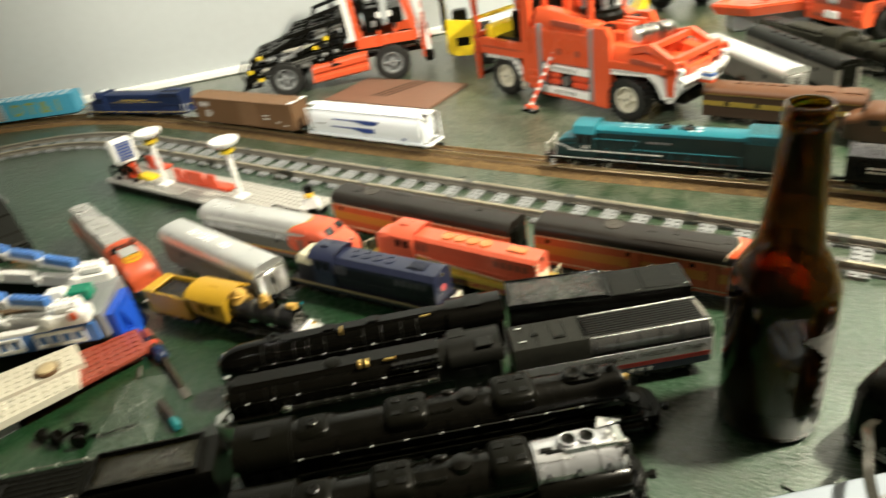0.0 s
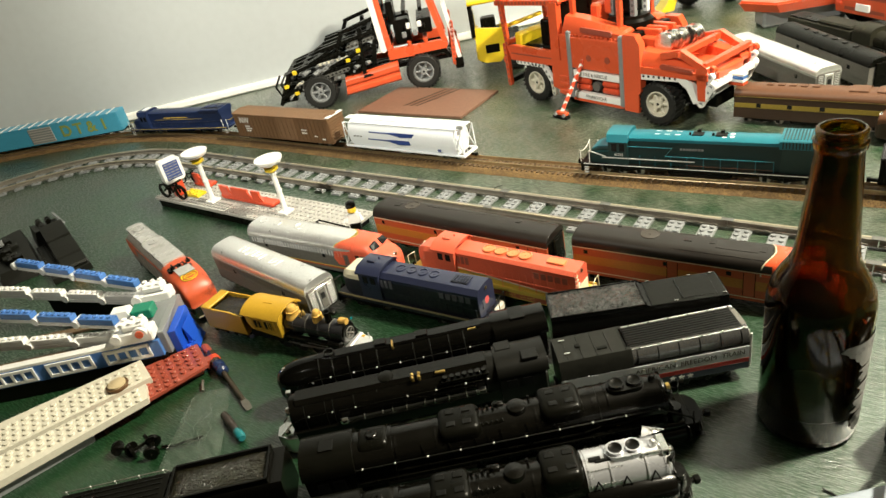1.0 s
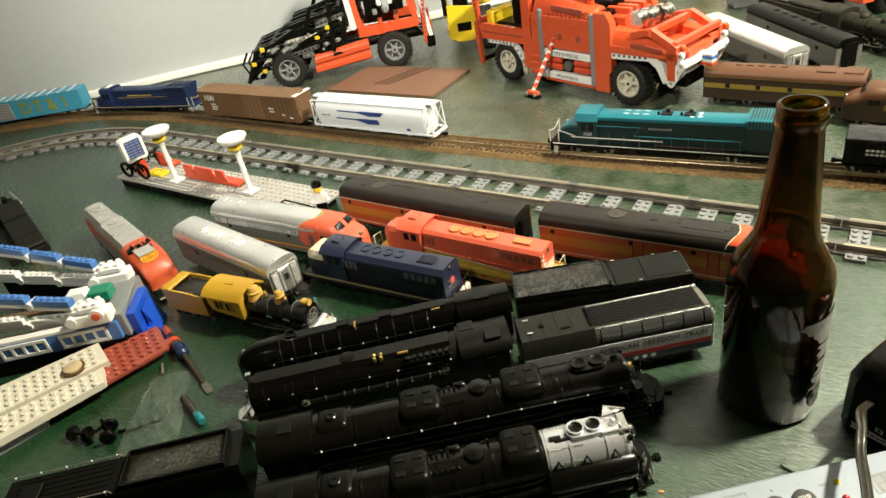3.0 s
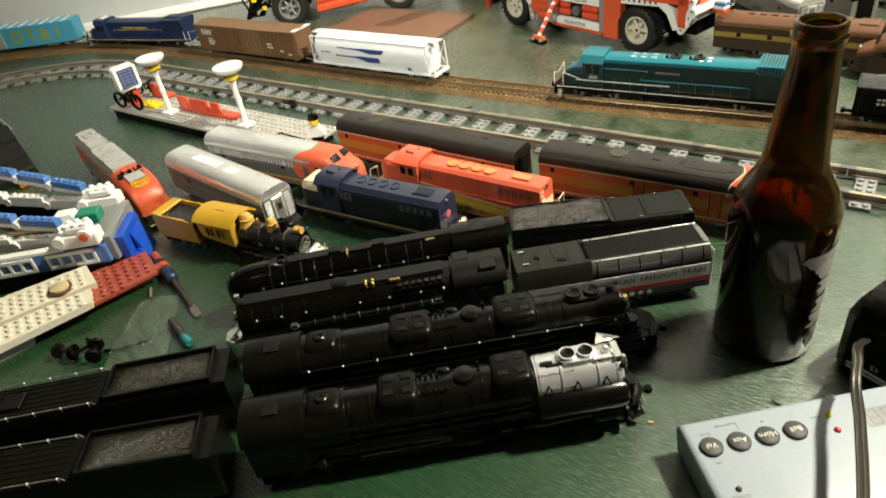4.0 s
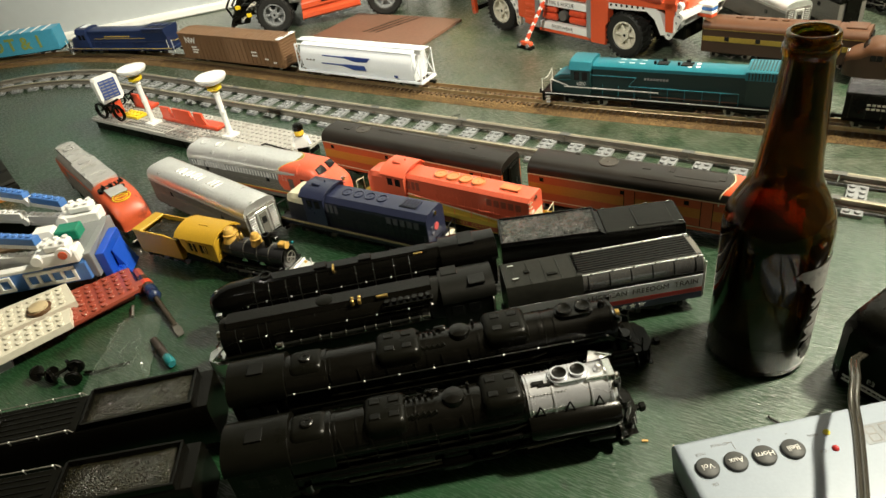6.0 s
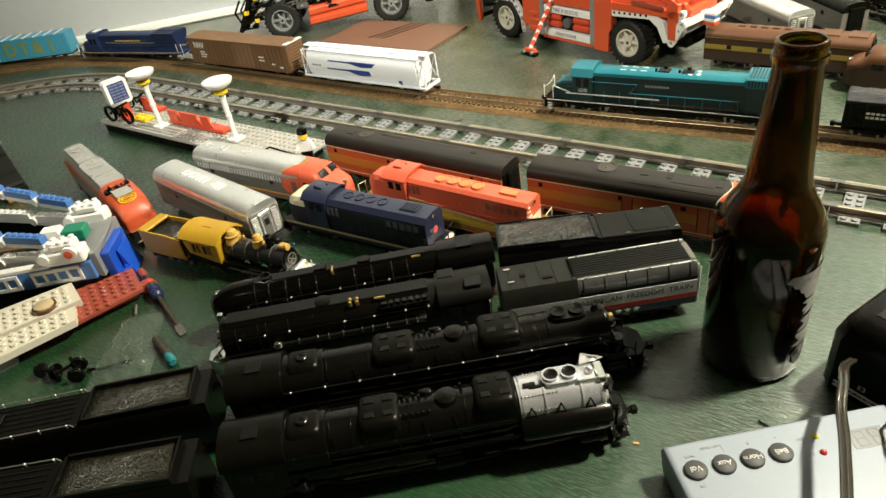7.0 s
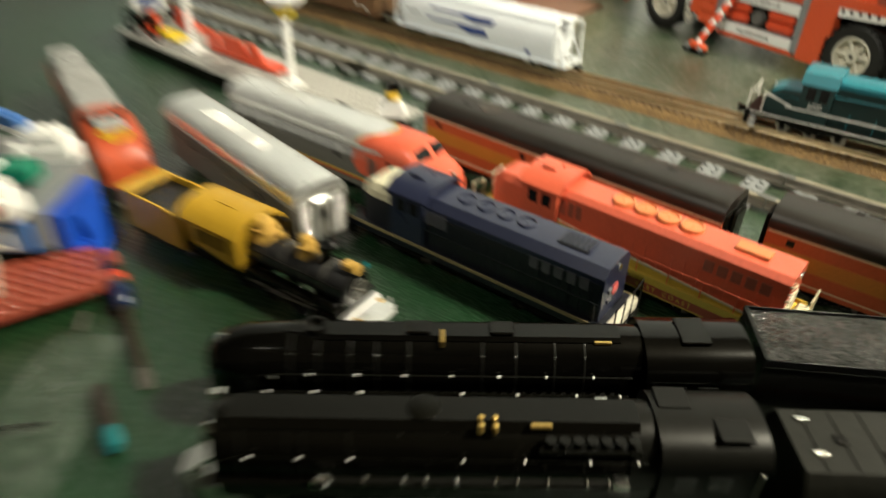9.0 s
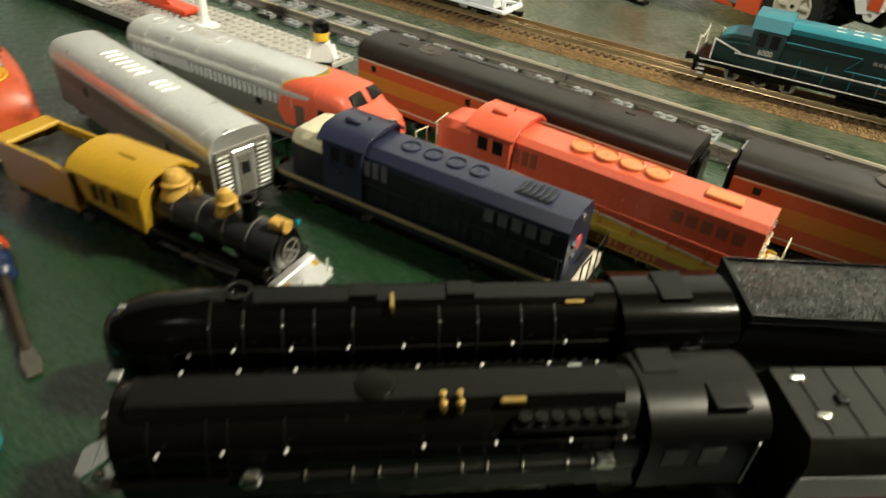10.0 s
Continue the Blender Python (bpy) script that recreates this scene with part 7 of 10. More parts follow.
    part("headlight", Shape().turned([(1.8, 0), (1.8, 1)], 4, 36, "x", 10, bx).turned([(1.8, 0), (1.8, 1)], -4, 36, "x", 10, bx), INKWHITE, t)
    pl = Shape().box(h - 2, h + 1, -16.5, 16.5, 3, 14, 0.6)
    part("pilot", pl, BLACKMATT, t)
    for sd in (-1, 1):
        for yy in (-15.5, 15.5):
            for k in range(4):
                part("step", Shape().box(sd * (h - 6) - 2.4, sd * (h - 6) + 2.4, yy - 2, yy + 2, 2 + 3 * k, 2.7 + 3 * k), INKWHITE, t)
            part("end_rail", Shape().rod((sd * (h + 0.6), yy, 6), (sd * (h + 0.6), yy, 27), 0.55, n=6).rod((sd * (h - 10), yy, 12), (sd * (h - 10), yy, 27), 0.45, n=6), INKWHITE, t)
        part("end_chain", Shape().tube([(sd * (h + 0.6), -15.5, 26), (sd * (h + 0.6), -5, 23), (sd * (h + 0.6), 5, 23), (sd * (h + 0.6), 15.5, 26)], 0.4, 5), INKWHITE if teal else STRIPEYELLOW, t)
    for sd in (-1, 1):
        y = sd * 16.6
        part("handrail", Shape().tube([(-h + 14, y, 25), (h - 60, y, 25)] if not teal else [(-h + 60, y, 25), (h - 98, y, 25), (h - 106, y, 34), (h - 56, y, 34)], 0.4, 5), TEAL if teal else NAVY, t)
        for k in range(9):
            px = -h + 60 + (length - 130) * k / 8
            part("stanchion", Shape().rod((px, y, 13), (px, y, 25), 0.35, n=5), TEAL if teal else NAVY, t)
        part("hood_stripe", Shape().box(h - 130, h - 26, sd * 17.1, sd * 17.4, 20.4, 21.4) if teal else Shape().box(-h + 60, h - 70, sd * 11.4, sd * 11.8, 28, 28.6), INKWHITE if teal else STRIPEYELLOW, t, "thin pale side stripe")
        if teal:
            part("sweep_stripe", Shape().wall([(h - 10, 26), (h - 10, 27), (h - 30, 21.4), (h - 30, 20.4)], sd * 14.6, sd * 15.2), INKWHITE, t)
            part("pinstripe", Shape().box(-h + 60, h - 120, sd * 17.1, sd * 17.4, 16.4, 17.0), PASSROOF, t)
        else:
            for k in range(10):
                part("letter_bar", Shape().box((-28 + 6 * k) * -sd, (-24 + 6 * k) * -sd, sd * 11.4, sd * 11.9, 31, 33), STRIPEYELLOW, t)
    if teal:
        for sd in (-1, 1):
            lettering("road_number", "6000", 5.0, pose(h - 46, sd * 17.1, 24.5, 90, 0, 180 if sd > 0 else 0), t, INKWHITE)
            for k in range(8):
                part("letter_bar", Shape().box(-4 + 3.2 * k, -1.6 + 3.2 * k, sd * 11.4, sd * 11.8, 30.4, 32.4), INKGREY, t)
        for px in (-20, 4):
            part("exhaust", Shape().box(px - 6, px + 6, -5, 5, 43.2, 44.6, 0.5).box(px - 2, px + 2, -8, -4, 43.2, 46.2, 0.5).rod((px + 8, 3, 43), (px + 8, 3, 46.4), 1.3, n=8), BLACKMATT, t)
    else:
        part("white_cap", Shape().box(h - 52, h - 40, -8, 8, 46.4, 47.6, 0.5), WHITEPAINT, t)
        for k in range(3):
            part("roof_fan", Shape().turned([(6.5, 46), (6.5, 48), (5.5, 48.4)], -h + 16 + 15 * k, 0, "z", 18), DEEPBLUE, t)
    part("fuel_tank", Shape().box(-34, 34, -13.5, 13.5, 2.5, 10, 2.5), BLACKMATT, t)
    for b in (-h + 48, h - 48):
        bogie(t, b, 3, 20, BLACKMATT, 13.5, 5.2, 9.6)
    coupler(t, -h, -1, 7.5)
    coupler(t, h, 1, 7.5)
    if teal:
        t.scale = (1, 1, 1.13)


def well_car(x, y, turn):
    """A long blue car with yellow-green lettering and a grey slatted middle."""
    t = thing("rail_car", x, y, ON_RAIL, turn, "long sky blue rail car with yellow-green lettering", "freight car", "cars on the track")
    h = 150
    part("body", Shape().box(-h, h, -17, 17, 6.5, 43, 0.6), CYANBLUE, t)
    part("roof", Shape().box(-h - 0.5, h + 0.5, -17.4, 17.4, 42, 44.4, 0.8), CYANBLUE, t)
    for k in range(14):
        part("roof_bracket", Shape().box(-h + 8 + 21 * k, -h + 11 + 21 * k, -17.8, 17.8, 43.6, 45.4), INKWHITE, t)
    for sd in (-1, 1):
        part("slatted_panel", Shape().box(-42, 8, sd * 16.8, sd * 17.6, 9, 40), PLATEGREY, t, "grey slatted panel")
        for k in range(6):
            part("slat", Shape().box(-41, 7, sd * 17.4, sd * 18.2, 11 + 5 * k, 13.4 + 5 * k), LBG, t)
        for k, letter in enumerate("DT&I"):
            lettering("car_letter", letter, 31, pose((36 + 27 * k) * -sd, sd * 17.5, 24.5, 90, 0, 180 if sd > 0 else 0), t, OLIVEYELLOW, "worn yellow-green letter", 0.028)
    part("end_panel", Shape().box(h, h + 0.8, -16, 16, 8, 42, 0.3), CYANBLUE, t)
    part("sill", Shape().box(-h, h, -14, 14, 4.5, 7), BLACKMATT, t)
    for b in (-h + 30, h - 30):
        bogie(t, b, 2, 21, BLACKMATT, 13, 4.8, 8.4)
    coupler(t, h, 1, 6.5)


def orange_car(x, y, turn):
    t = thing("boxcar", x, y, ON_RAIL, turn, "plain orange-brown boxcar at the end of the train", "freight car", "cars on the track")
    part("body", Shape().box(-90, 90, -17, 17, 6.5, 43, 0.6), PASSROOF, t)
    part("roof", Shape().prism([(-17.6, 42.6), (0, 46), (17.6, 42.6)], -90.5, 90.5), BOXROOF, t)
    for k in range(15):
        part("side_post", Shape().box(-86 + 12 * k, -85 + 12 * k, -17.6, 17.6, 7.5, 42), PASSROOF, t)
    for b in (-60, 60):
        bogie(t, b, 2, 21, BLACKMATT, 13, 4.8, 8.4)


PASSORANGE = mat("gate_orange", (0.40, 0.075, 0.02), 0.45, var=0.15)
INKCREAM = mat("cream_print", (0.42, 0.36, 0.22), 0.55, bump=0)


def coal_hopper(x, y, turn):
    t = thing("open_hopper", x, y, ON_RAIL, turn, "black open hopper heaped with grey coal", "freight car", "cars on the track")
    h = 96
    part("body", Shape().prism([(-12, 8), (-17, 14), (-17, 37), (17, 37), (17, 14), (12, 8)], -h, h), BLACKMATT, t)
    part("rim", Shape().box(-h - 0.6, h + 0.6, -17.8, 17.8, 36, 38.4, 0.4), BLACK, t)
    nx, ny = 34, 10
    rnd = random.Random(9)
    v = []
    for i in range(nx + 1):
        for j in range(ny + 1):
            e = (1 - (2 * j / ny - 1) ** 2)
            v.append((-h + 1 + (2 * h - 2) * i / nx, -16.6 + 33.2 * j / ny, 38.2 + 4.6 * e + rnd.uniform(-0.5, 0.5)))
    f = [(i * (ny + 1) + j, (i + 1) * (ny + 1) + j, (i + 1) * (ny + 1) + j + 1, i * (ny + 1) + j + 1) for i in range(nx) for j in range(ny)]
    part("coal_load", Shape().add(v, f), granular("coal_grey", "08080a", "75757c", 0.28, 1400), t, "heap of pale grey coal")
    for sd in (-1, 1):
        for k in range(15):
            part("side_post", Shape().box(-h + 4 + 13.2 * k, -h + 5.4 + 13.2 * k, sd * 16.8, sd * 18, 14, 36.5), BLACK, t)
        y0, y1 = sd * 17.9, sd * 18.4
        for nm, rx_, rz_, off, mt_, lb in (("oval_emblem", 17, 11, 0.5, PASSORANGE, "orange oval emblem with a pale centre"), ("emblem_core", 15, 9.4, 0.8, INKCREAM, "")):
            cx_ = 34 * sd + (2.0 * sd if nm == "emblem_core" else 0)
            ring_ = [(cx_ + rx_ * math.cos(2 * math.pi * k / 32), 23 + rz_ * math.sin(2 * math.pi * k / 32)) for k in range(32)]
            part(nm, Shape().wall(ring_, sd * 17.9, sd * (17.9 + off)), mt_, t, lb)
        for k in range(3):
            part("letter_bar", Shape().box((27 + 5.4 * k) * sd, (31 + 5.4 * k) * sd, sd * 18.6, sd * 18.9, 20, 27), BLACKMATT, t)
        for k in range(2):
            for j in range(5):
                part("mark", Shape().box((-78 + 4 * j) * -sd, (-75 + 4 * j) * -sd, y0, y1, 27 - 4 * k, 29 - 4 * k), INKWHITE, t)
    for px in (-52, 0, 52):
        part("bay_gate", Shape().loft([[(px - 18, yy, 12), (px + 18, yy, 12), (px + 8, yy, 2.5), (px - 8, yy, 2.5)] for yy in (-11, 11)]), PASSORANGE, t, "orange bay gate")
    for b in (-h + 24, h - 24):
        bogie(t, b, 2, 21, BLACKMATT, 13, 4.8, 8.4)
    coupler(t, -h, -1, 7)


boxcar(-0.499, 0.097, 0.3)
covered_hopper(-0.2495, 0.0945, -0.3)
big_diesel(0.157, 0.1075, 183.6, 268, True)
big_diesel(-0.786, 0.0885, 191, 246, False)
well_car(-1.081, -0.012, 33)
orange_car(-1.335, -0.232, 50)
coal_hopper(0.419, 0.1195, 1.0)
s = Shape().box(-8, 8, -8, 8, 0, 4.2, 0.2).studs(-8, -8, 2, 2, 4.2)
single("toy_brick", s, WHITE, 0.184, 0.1085, ON_RAIL + 0.0436, 8, "small white toy brick lying on the teal locomotive", "brick")


# ---- models that stand on the table behind the track ----
def brown_diesel(x, y, turn, length, cab):
    """A dark brown streamlined diesel with an orange-brown roof and an olive stripe; nose at +x."""
    t = thing("streamlined_diesel", x, y, 0, turn, "brown streamlined diesel with an orange-brown roof and olive stripe", "model train", "brown diesels")
    h, w = length / 2, 35
    x1 = h - (40 if cab else 0)
    part("body", Shape().prism(shell(w, 9, 36, 48), -h, x1), PASSSIDE, t)
    part("roof", Shape().prism(roof_of(w, 38, 48), -h - 0.3, x1 + 0.2), PASSROOF, t, "orange-brown roof")
    pieces("stripe", side_strip(-h + 1, x1, w, 23, 29, 0.25), OLIVESTRIPE, t, "olive yellow stripe")
    pieces("trim_line", side_strip(-h + 1, x1, w, 37, 37.6, 0.3), OLIVESTRIPE, t)
    pieces("porthole", side_boxes([-h + 30 + 36 * k for k in range(3)], 5.5, w, 24, 29, 0.4), WINDOWDARK, t)
    for k in range(5):
        part("roof_vent", Shape().box(-h + 34 + 13 * k, -h + 42 + 13 * k, -3.4, 3.4, 48, 49.6, 0.5), PASSROOF, t)
    part("roof_hatch", Shape().box(x1 - 52, x1 - 32, -10, 10, 47, 48.9, 0.6), PASSROOF, t)
    part("roof_hatch", Shape().box(x1 - 24, x1 - 4, -10, 10, 47, 48.9, 0.6), PASSROOF, t)
    if cab:
        # lower nose in the dark side brown, which paints in its shade
        cab_nose(t, x1, w, PASSSIDE, 48, 0.84)
        top = [[(x1 + fr * 0.84, yy * 1.01, zz + 0.3) for yy, zz in shell(w * sc, zs - 2.5, zs, zt)] for fr, sc, zt, zs in ((0, 1.0, 48, 36), (10, 1.0, 48, 36), (20, 0.99, 47.4, 36), (25, 0.97, 44, 34), (29, 0.95, 38.5, 31.5), (36, 0.90, 36.5, 30), (42, 0.78, 34, 28), (46.5, 0.58, 30, 25))]
        part("nose_top", Shape().loft(top), PASSROOF, t, "orange-brown top of the nose")
    else:
        part("end_diaphragm", Shape().box(h, h + 2.5, -9, 9, 11, 42, 0.8), BLACKMATT, t)
    part("underframe", Shape().box(-h + 6, h - 8, -11, 11, 7, 11).box(-22, 22, -14, 14, 4, 10, 1), BLACKMATT, t)
    for bx in (-h + 34, h - 40):
        bogie(t, bx, 3, 19, BLACKMATT)


brown_diesel(0.238, 0.290, -4.4, 178, False)
brown_diesel(0.412, 0.2485, 178.2, 208, True)
silver_booster(0.1705, 0.4400, 0, -46.5, 206, "silver streamlined booster unit at the back of the table")


def grey_coach(x, y, turn):
    t = thing("passenger_coach", x, y, 0, turn, "dark-roofed grey passenger car with plain sides", "model train")
    h, w = 108, 35
    part("body", Shape().prism(shell(w, 9, 36, 48), -h, h), SILVERDULLSHADE, t)
    part("roof", Shape().prism(roof_of(w, 37, 48), -h - 0.3, h + 0.3), BLACKMATT, t, "dark rounded roof")
    pieces("window", side_boxes([-h + 60, h - 40], 6, w, 26, 31, 0.3), WINDOWDARK, t)
    pieces("side_rib", ribbed_sides(-h + 2, h - 2, w, 12, 18, 3), SILVERDULLSHADE, t)
    for k in range(6):
        part("roof_vent", Shape().box(-60 + 22 * k, -54 + 22 * k, -3, 3, 48, 49.6, 0.4), DARKGREY, t)
    part("end_diaphragm", Shape().box(h, h + 3, -10, 10, 10, 42, 0.8), BLACKMATT, t)
    part("underframe", Shape().box(-h + 6, h - 6, -11, 11, 6, 11), BLACKMATT, t)
    for bx in (-h + 30, h - 30):
        bogie(t, bx, 2, 28, BLACKMATT)


grey_coach(0.226, 0.4805, -49)


def far_freight_engine(x, y, turn):
    """A plain black steam engine with its tender behind it."""
    t = thing("freight_steam_engine", x, y, 0, turn, "dull black freight steam locomotive with its tender", "model train", "black steam engines")
    part("boiler", Shape().turned([(12, -14), (12, 96), (11, 99), (3, 101)], 0, 29, "x", 30), OLIVEBLACK, t)
    part("cab", Shape().prism(shell(34, 12, 38, 47, 6, 0.7), -46, -12), OLIVEBLACK, t)
    part("stack", Shape().turned([(4, 40), (4.4, 48), (3.2, 48), (3, 42)], 86, 0, "z", 16), BLACK, t)
    for px in (16, 52):
        part("dome", Shape().turned([(7.5, 38), (7.2, 43), (5, 45.6), (0.1, 46.4)], px, 0, "z", 18), OLIVEBLACK, t)
    for sd in (-1, 1):
        part("running_board", Shape().box(-12, 96, sd * 11, sd * 16.5, 21, 22.4, 0.3), BLACK, t)
        part("handrail", Shape().rod((-10, sd * 13, 34), (94, sd * 13, 34), 0.4, n=5), SMOKEGREY, t)
    part("tender_tank", Shape().box(-186, -52, -16, 16, 10, 36, 1), OLIVEBLACK, t)
    part("tender_bunker", Shape().box(-120, -54, -14, 14, 36, 42, 2), OLIVEBLACK, t)
    part("tender_deck", Shape().box(-184, -124, -13, 13, 36, 38.4, 0.6), BLACKMATT, t)
    running_gear(t, [[-6, 14, 34, 54]], 8.6, [76])
    carrying_wheels(t, [88, -34])
    for px in (6, 30, 68):
        part("boiler_band", Shape().turned([(12.4, -0.6), (12.4, 0.6)], 0, 29, "x", 30, px), BLACKMATT, t)
    part("air_pump", Shape().rod((40, -15, 22), (40, -15, 34), 3.4, n=12), BLACKMATT, t)
    part("pilot", Shape().box(96, 106, -13, 13, 4, 16, 2), BLACK, t)
    for b in (-160, -78):
        bogie(t, b, 2, 20, BLACKMATT)


far_freight_engine(0.291, 0.525, -42)


def blue_yellow_engine(x, y, turn):
    t = thing("cab_diesel", x, y, 0, turn, "dark blue diesel with a yellow lower side", "model train")
    part("body", Shape().prism(shell(35, 9, 36, 47), -95, 60), NAVYDARK, t)
    part("roof", Shape().prism(roof_of(35, 34, 47), -95, 60), DEEPBLUE, t)
    pieces("stripe", side_strip(-94, 60, 35, 20, 28, 0.3), OLIVESTRIPE, t, "yellow side band")
    cab_nose(t, 59, 35, DEEPBLUE, 47, 0.7)
    part("underframe", Shape().box(-85, 80, -12, 12, 5, 10), BLACKMATT, t)
    for b in (-62, 50):
        bogie(t, b, 2, 28, BLACKMATT)


blue_yellow_engine(0.430, 0.446, 125)

# ---- the bottle ----
bottle = thing("beer_bottle", 0.3157, -0.2085, 0, 40, "brown glass beer bottle with a worn paper label", "bottle")
outer = [(24, 0.6), (28.6, 1.2), (30.2, 4), (30.2, 90), (30.4, 96), (30.0, 103), (28.2, 111), (24.6, 119), (20.2, 127), (17.6, 134), (16.4, 143), (15.0, 160), (13.4, 180), (12.2, 197), (12.0, 201), (13.1, 202), (13.3, 206), (12.4, 206.8), (12.6, 210.4), (12.2, 212.4), (11.4, 213)]
inner = [(10.4, 213), (9.2, 210), (9.2, 201), (10.6, 180), (12.2, 160), (13.4, 144), (14.6, 135), (17.4, 127), (22, 118), (25.8, 110), (27.4, 102), (27.7, 95), (27.6, 6), (24, 4), (6, 8), (0.1, 9)]
base = [(0.1, 3.6), (18, 3.0), (24, 0.6)]
part("glass", Shape().turned(base + outer + inner, 0, 0, "z", 64), AMBER, bottle, "amber brown glass", 50)


def torn_label(a_left, a_right, z0, z1, seed, gaps, lean, r=30.38):
    """Paper round the bottle between two angles, its left edge ragged, with worn-through lines."""
    rows_n, cols_n = 46, max(18, int(abs(a_right - a_left) / 3))
    rnd = random.Random(seed)
    v, f = [], []
    for i in range(rows_n + 1):
        z = z0 + (z1 - z0) * i / rows_n
        torn = a_left + lean * max(0, (i / rows_n - 0.72) / 0.28) + 9 * noise.noise((seed, z * 0.07, 2.0)) + 8 * noise.noise((seed, z * 0.32, 7.0)) + rnd.uniform(-2.5, 2.5)
        for j in range(cols_n + 1):
            w = radians(torn + (a_right - torn) * j / cols_n)
            v += [(r * math.cos(w), r * math.sin(w), z), ((r + 0.2) * math.cos(w), (r + 0.2) * math.sin(w), z)]
    for i in range(rows_n):
        for j in range(cols_n if i not in gaps else 0):
            q = (i * (cols_n + 1) + j) * 2
            w = q + (cols_n + 1) * 2
            f += [(q, q + 2, w + 2, w), (q + 1, w + 1, w + 3, q + 3)]
    return Shape().add(v, f)


part("label", torn_label(-66, 8, 12, 86, 5, (9, 17, 24, 25, 33), -26), LABEL, bottle, "torn remains of a pale paper label", 50)
part("back_label", torn_label(10, 128, 14, 76, 9, (), 6), PRINT, bottle, "dark printed label on the far side", 50)
# what is left of the beer
part("beer", Shape().turned([(0.1, 9.2), (6, 8.4), (24.2, 3.9), (27.9, 6.0), (27.9, 24), (0.1, 24)], 0, 0, "z", 48), mat("dark_beer", (0.006, 0.0032, 0.0006), 0.7, spec=0.0, var=0.1, bump=0), bottle, "last of the dark beer")

# ---- the hand controller ----
ctl = thing("train_controller", 0.294, -0.326, 0, 40.5, "pale grey throttle box with round dark buttons", "controller")
W, D, H0 = 130, 100, 25
case = Shape()
case.loft([[(6, -6, 0.4), (W - 6, -6, 0.4), (W - 6, -D + 6, 0.4), (6, -D + 6, 0.4)], [(2.5, -2.5, 1.5), (W - 2.5, -2.5, 1.5), (W - 2.5, -D + 2.5, 1.5), (2.5, -D + 2.5, 1.5)], [(1, -1, 20), (W - 1, -1, 20), (W - 1, -D + 1, 20), (1, -D + 1, 20)], [(2, -2, 23.4), (W - 2, -2, 23.4), (W - 2, -D + 2, 23.4), (2, -D + 2, 23.4)], [(4.5, -4.5, H0), (W - 4.5, -4.5, H0), (W - 4.5, -D + 4.5, H0), (4.5, -D + 4.5, H0)]])
part("case", case, CASEWHITE, ctl, "pale grey moulded case", 60)
for k, word in enumerate(("Vol", "Aux", "Horn", "Bell")):
    bx, by = 11.5 + 15.6 * k, -21.0 + 0.15 * k
    btn = part("button", Shape().turned([(6.0, H0 - 1), (6.0, H0 + 1.4), (5.4, H0 + 2.0), (0.1, H0 + 2.1)], bx, by, "z", 28), BUTTON, ctl, "round dark grey rubber button", 50)
    lettering("button_word", word, 4.6, pose(bx, by, H0 + 2.2, 0, 0, 180), btn, INKWHITE)
for word, px, py, sz, mt in (("MUTE", 12, -11.8, 2.2, INKGREY), ("SETTINGS", 24, -8.4, 2.2, INKGREY), ("OK", 11, -30.4, 2.4, INKGREY), ("+", 45, -10.4, 4.5, INKGREY), ("-", 60.5, -10.8, 5, INKGREY), ("PROG", 73, -14.4, 2.2, INKGREY), ("CV", 72.5, -24.6, 2.8, INKGREY), ("POWER", 13, -51.2, 2.6, INKGREY)):
    lettering("panel_word", word, sz, pose(px, py, H0 + 0.06, 0, 0, 180), ctl, mt)
part("panel_line", Shape().box(28, 31, -8.6, -8.2, H0, H0 + 0.12).box(30.6, 31, -13, -8.4, H0, H0 + 0.12), INKGREY, ctl)
part("indicator_lamp", Shape().ball(80.5, -14.6, H0, 1.9, 1.8, 14, True), mat("lamp_yellow", (0.62, 0.55, 0.05), 0.2, var=0.05), ctl, "small yellow lamp")
part("indicator_lamp", Shape().ball(79.0, -24.8, H0, 1.9, 1.8, 14, True), mat("lamp_red", (0.35, 0.02, 0.02), 0.2, var=0.05), ctl, "small red lamp")
part("power_lamp", Shape().ball(13.6, -47.2, H0, 1.7, 1.5, 14, True), mat("lamp_off", (0.035, 0.028, 0.022), 0.2, var=0.05), ctl, "small unlit power lamp")
part("display", Shape().box(96, 116, -27, -15, H0 - 0.3, H0 + 0.2), mat("lcd_pale", (0.22, 0.24, 0.255), 0.35, bump=0), ctl, "small grey number display")
for k in range(2):
    dg = Shape()
    cx = 102 + 8.5 * k
    for a0, a1, b0, b1 in ((-2.4, 2.4, 4.2, 5), (-2.4, 2.4, -0.4, 0.4), (-2.4, 2.4, -5, -4.2), (-3, -2.2, 0.4, 4.6), (2.2, 3, 0.4, 4.6), (-3, -2.2, -4.6, -0.4), (2.2, 3, -4.6, -0.4)):
        dg.box(cx + a0, cx + a1, -21 + b0, -21 + b1, H0 + 0.2, H0 + 0.3)
    part("digit", dg, INKGREY, ctl)
part("side_bar", Shape().box(98, 124, -60, -52, H0, H0 + 0.12), INKWHITE, ctl, "worn white maker's panel")
for k in range(5):
    part("print_bar", Shape().box(101 + 4.4 * k, 104 + 4.4 * k, -58, -54, H0 + 0.12, H0 + 0.2), INKRED if k < 2 else INKGREY, ctl)

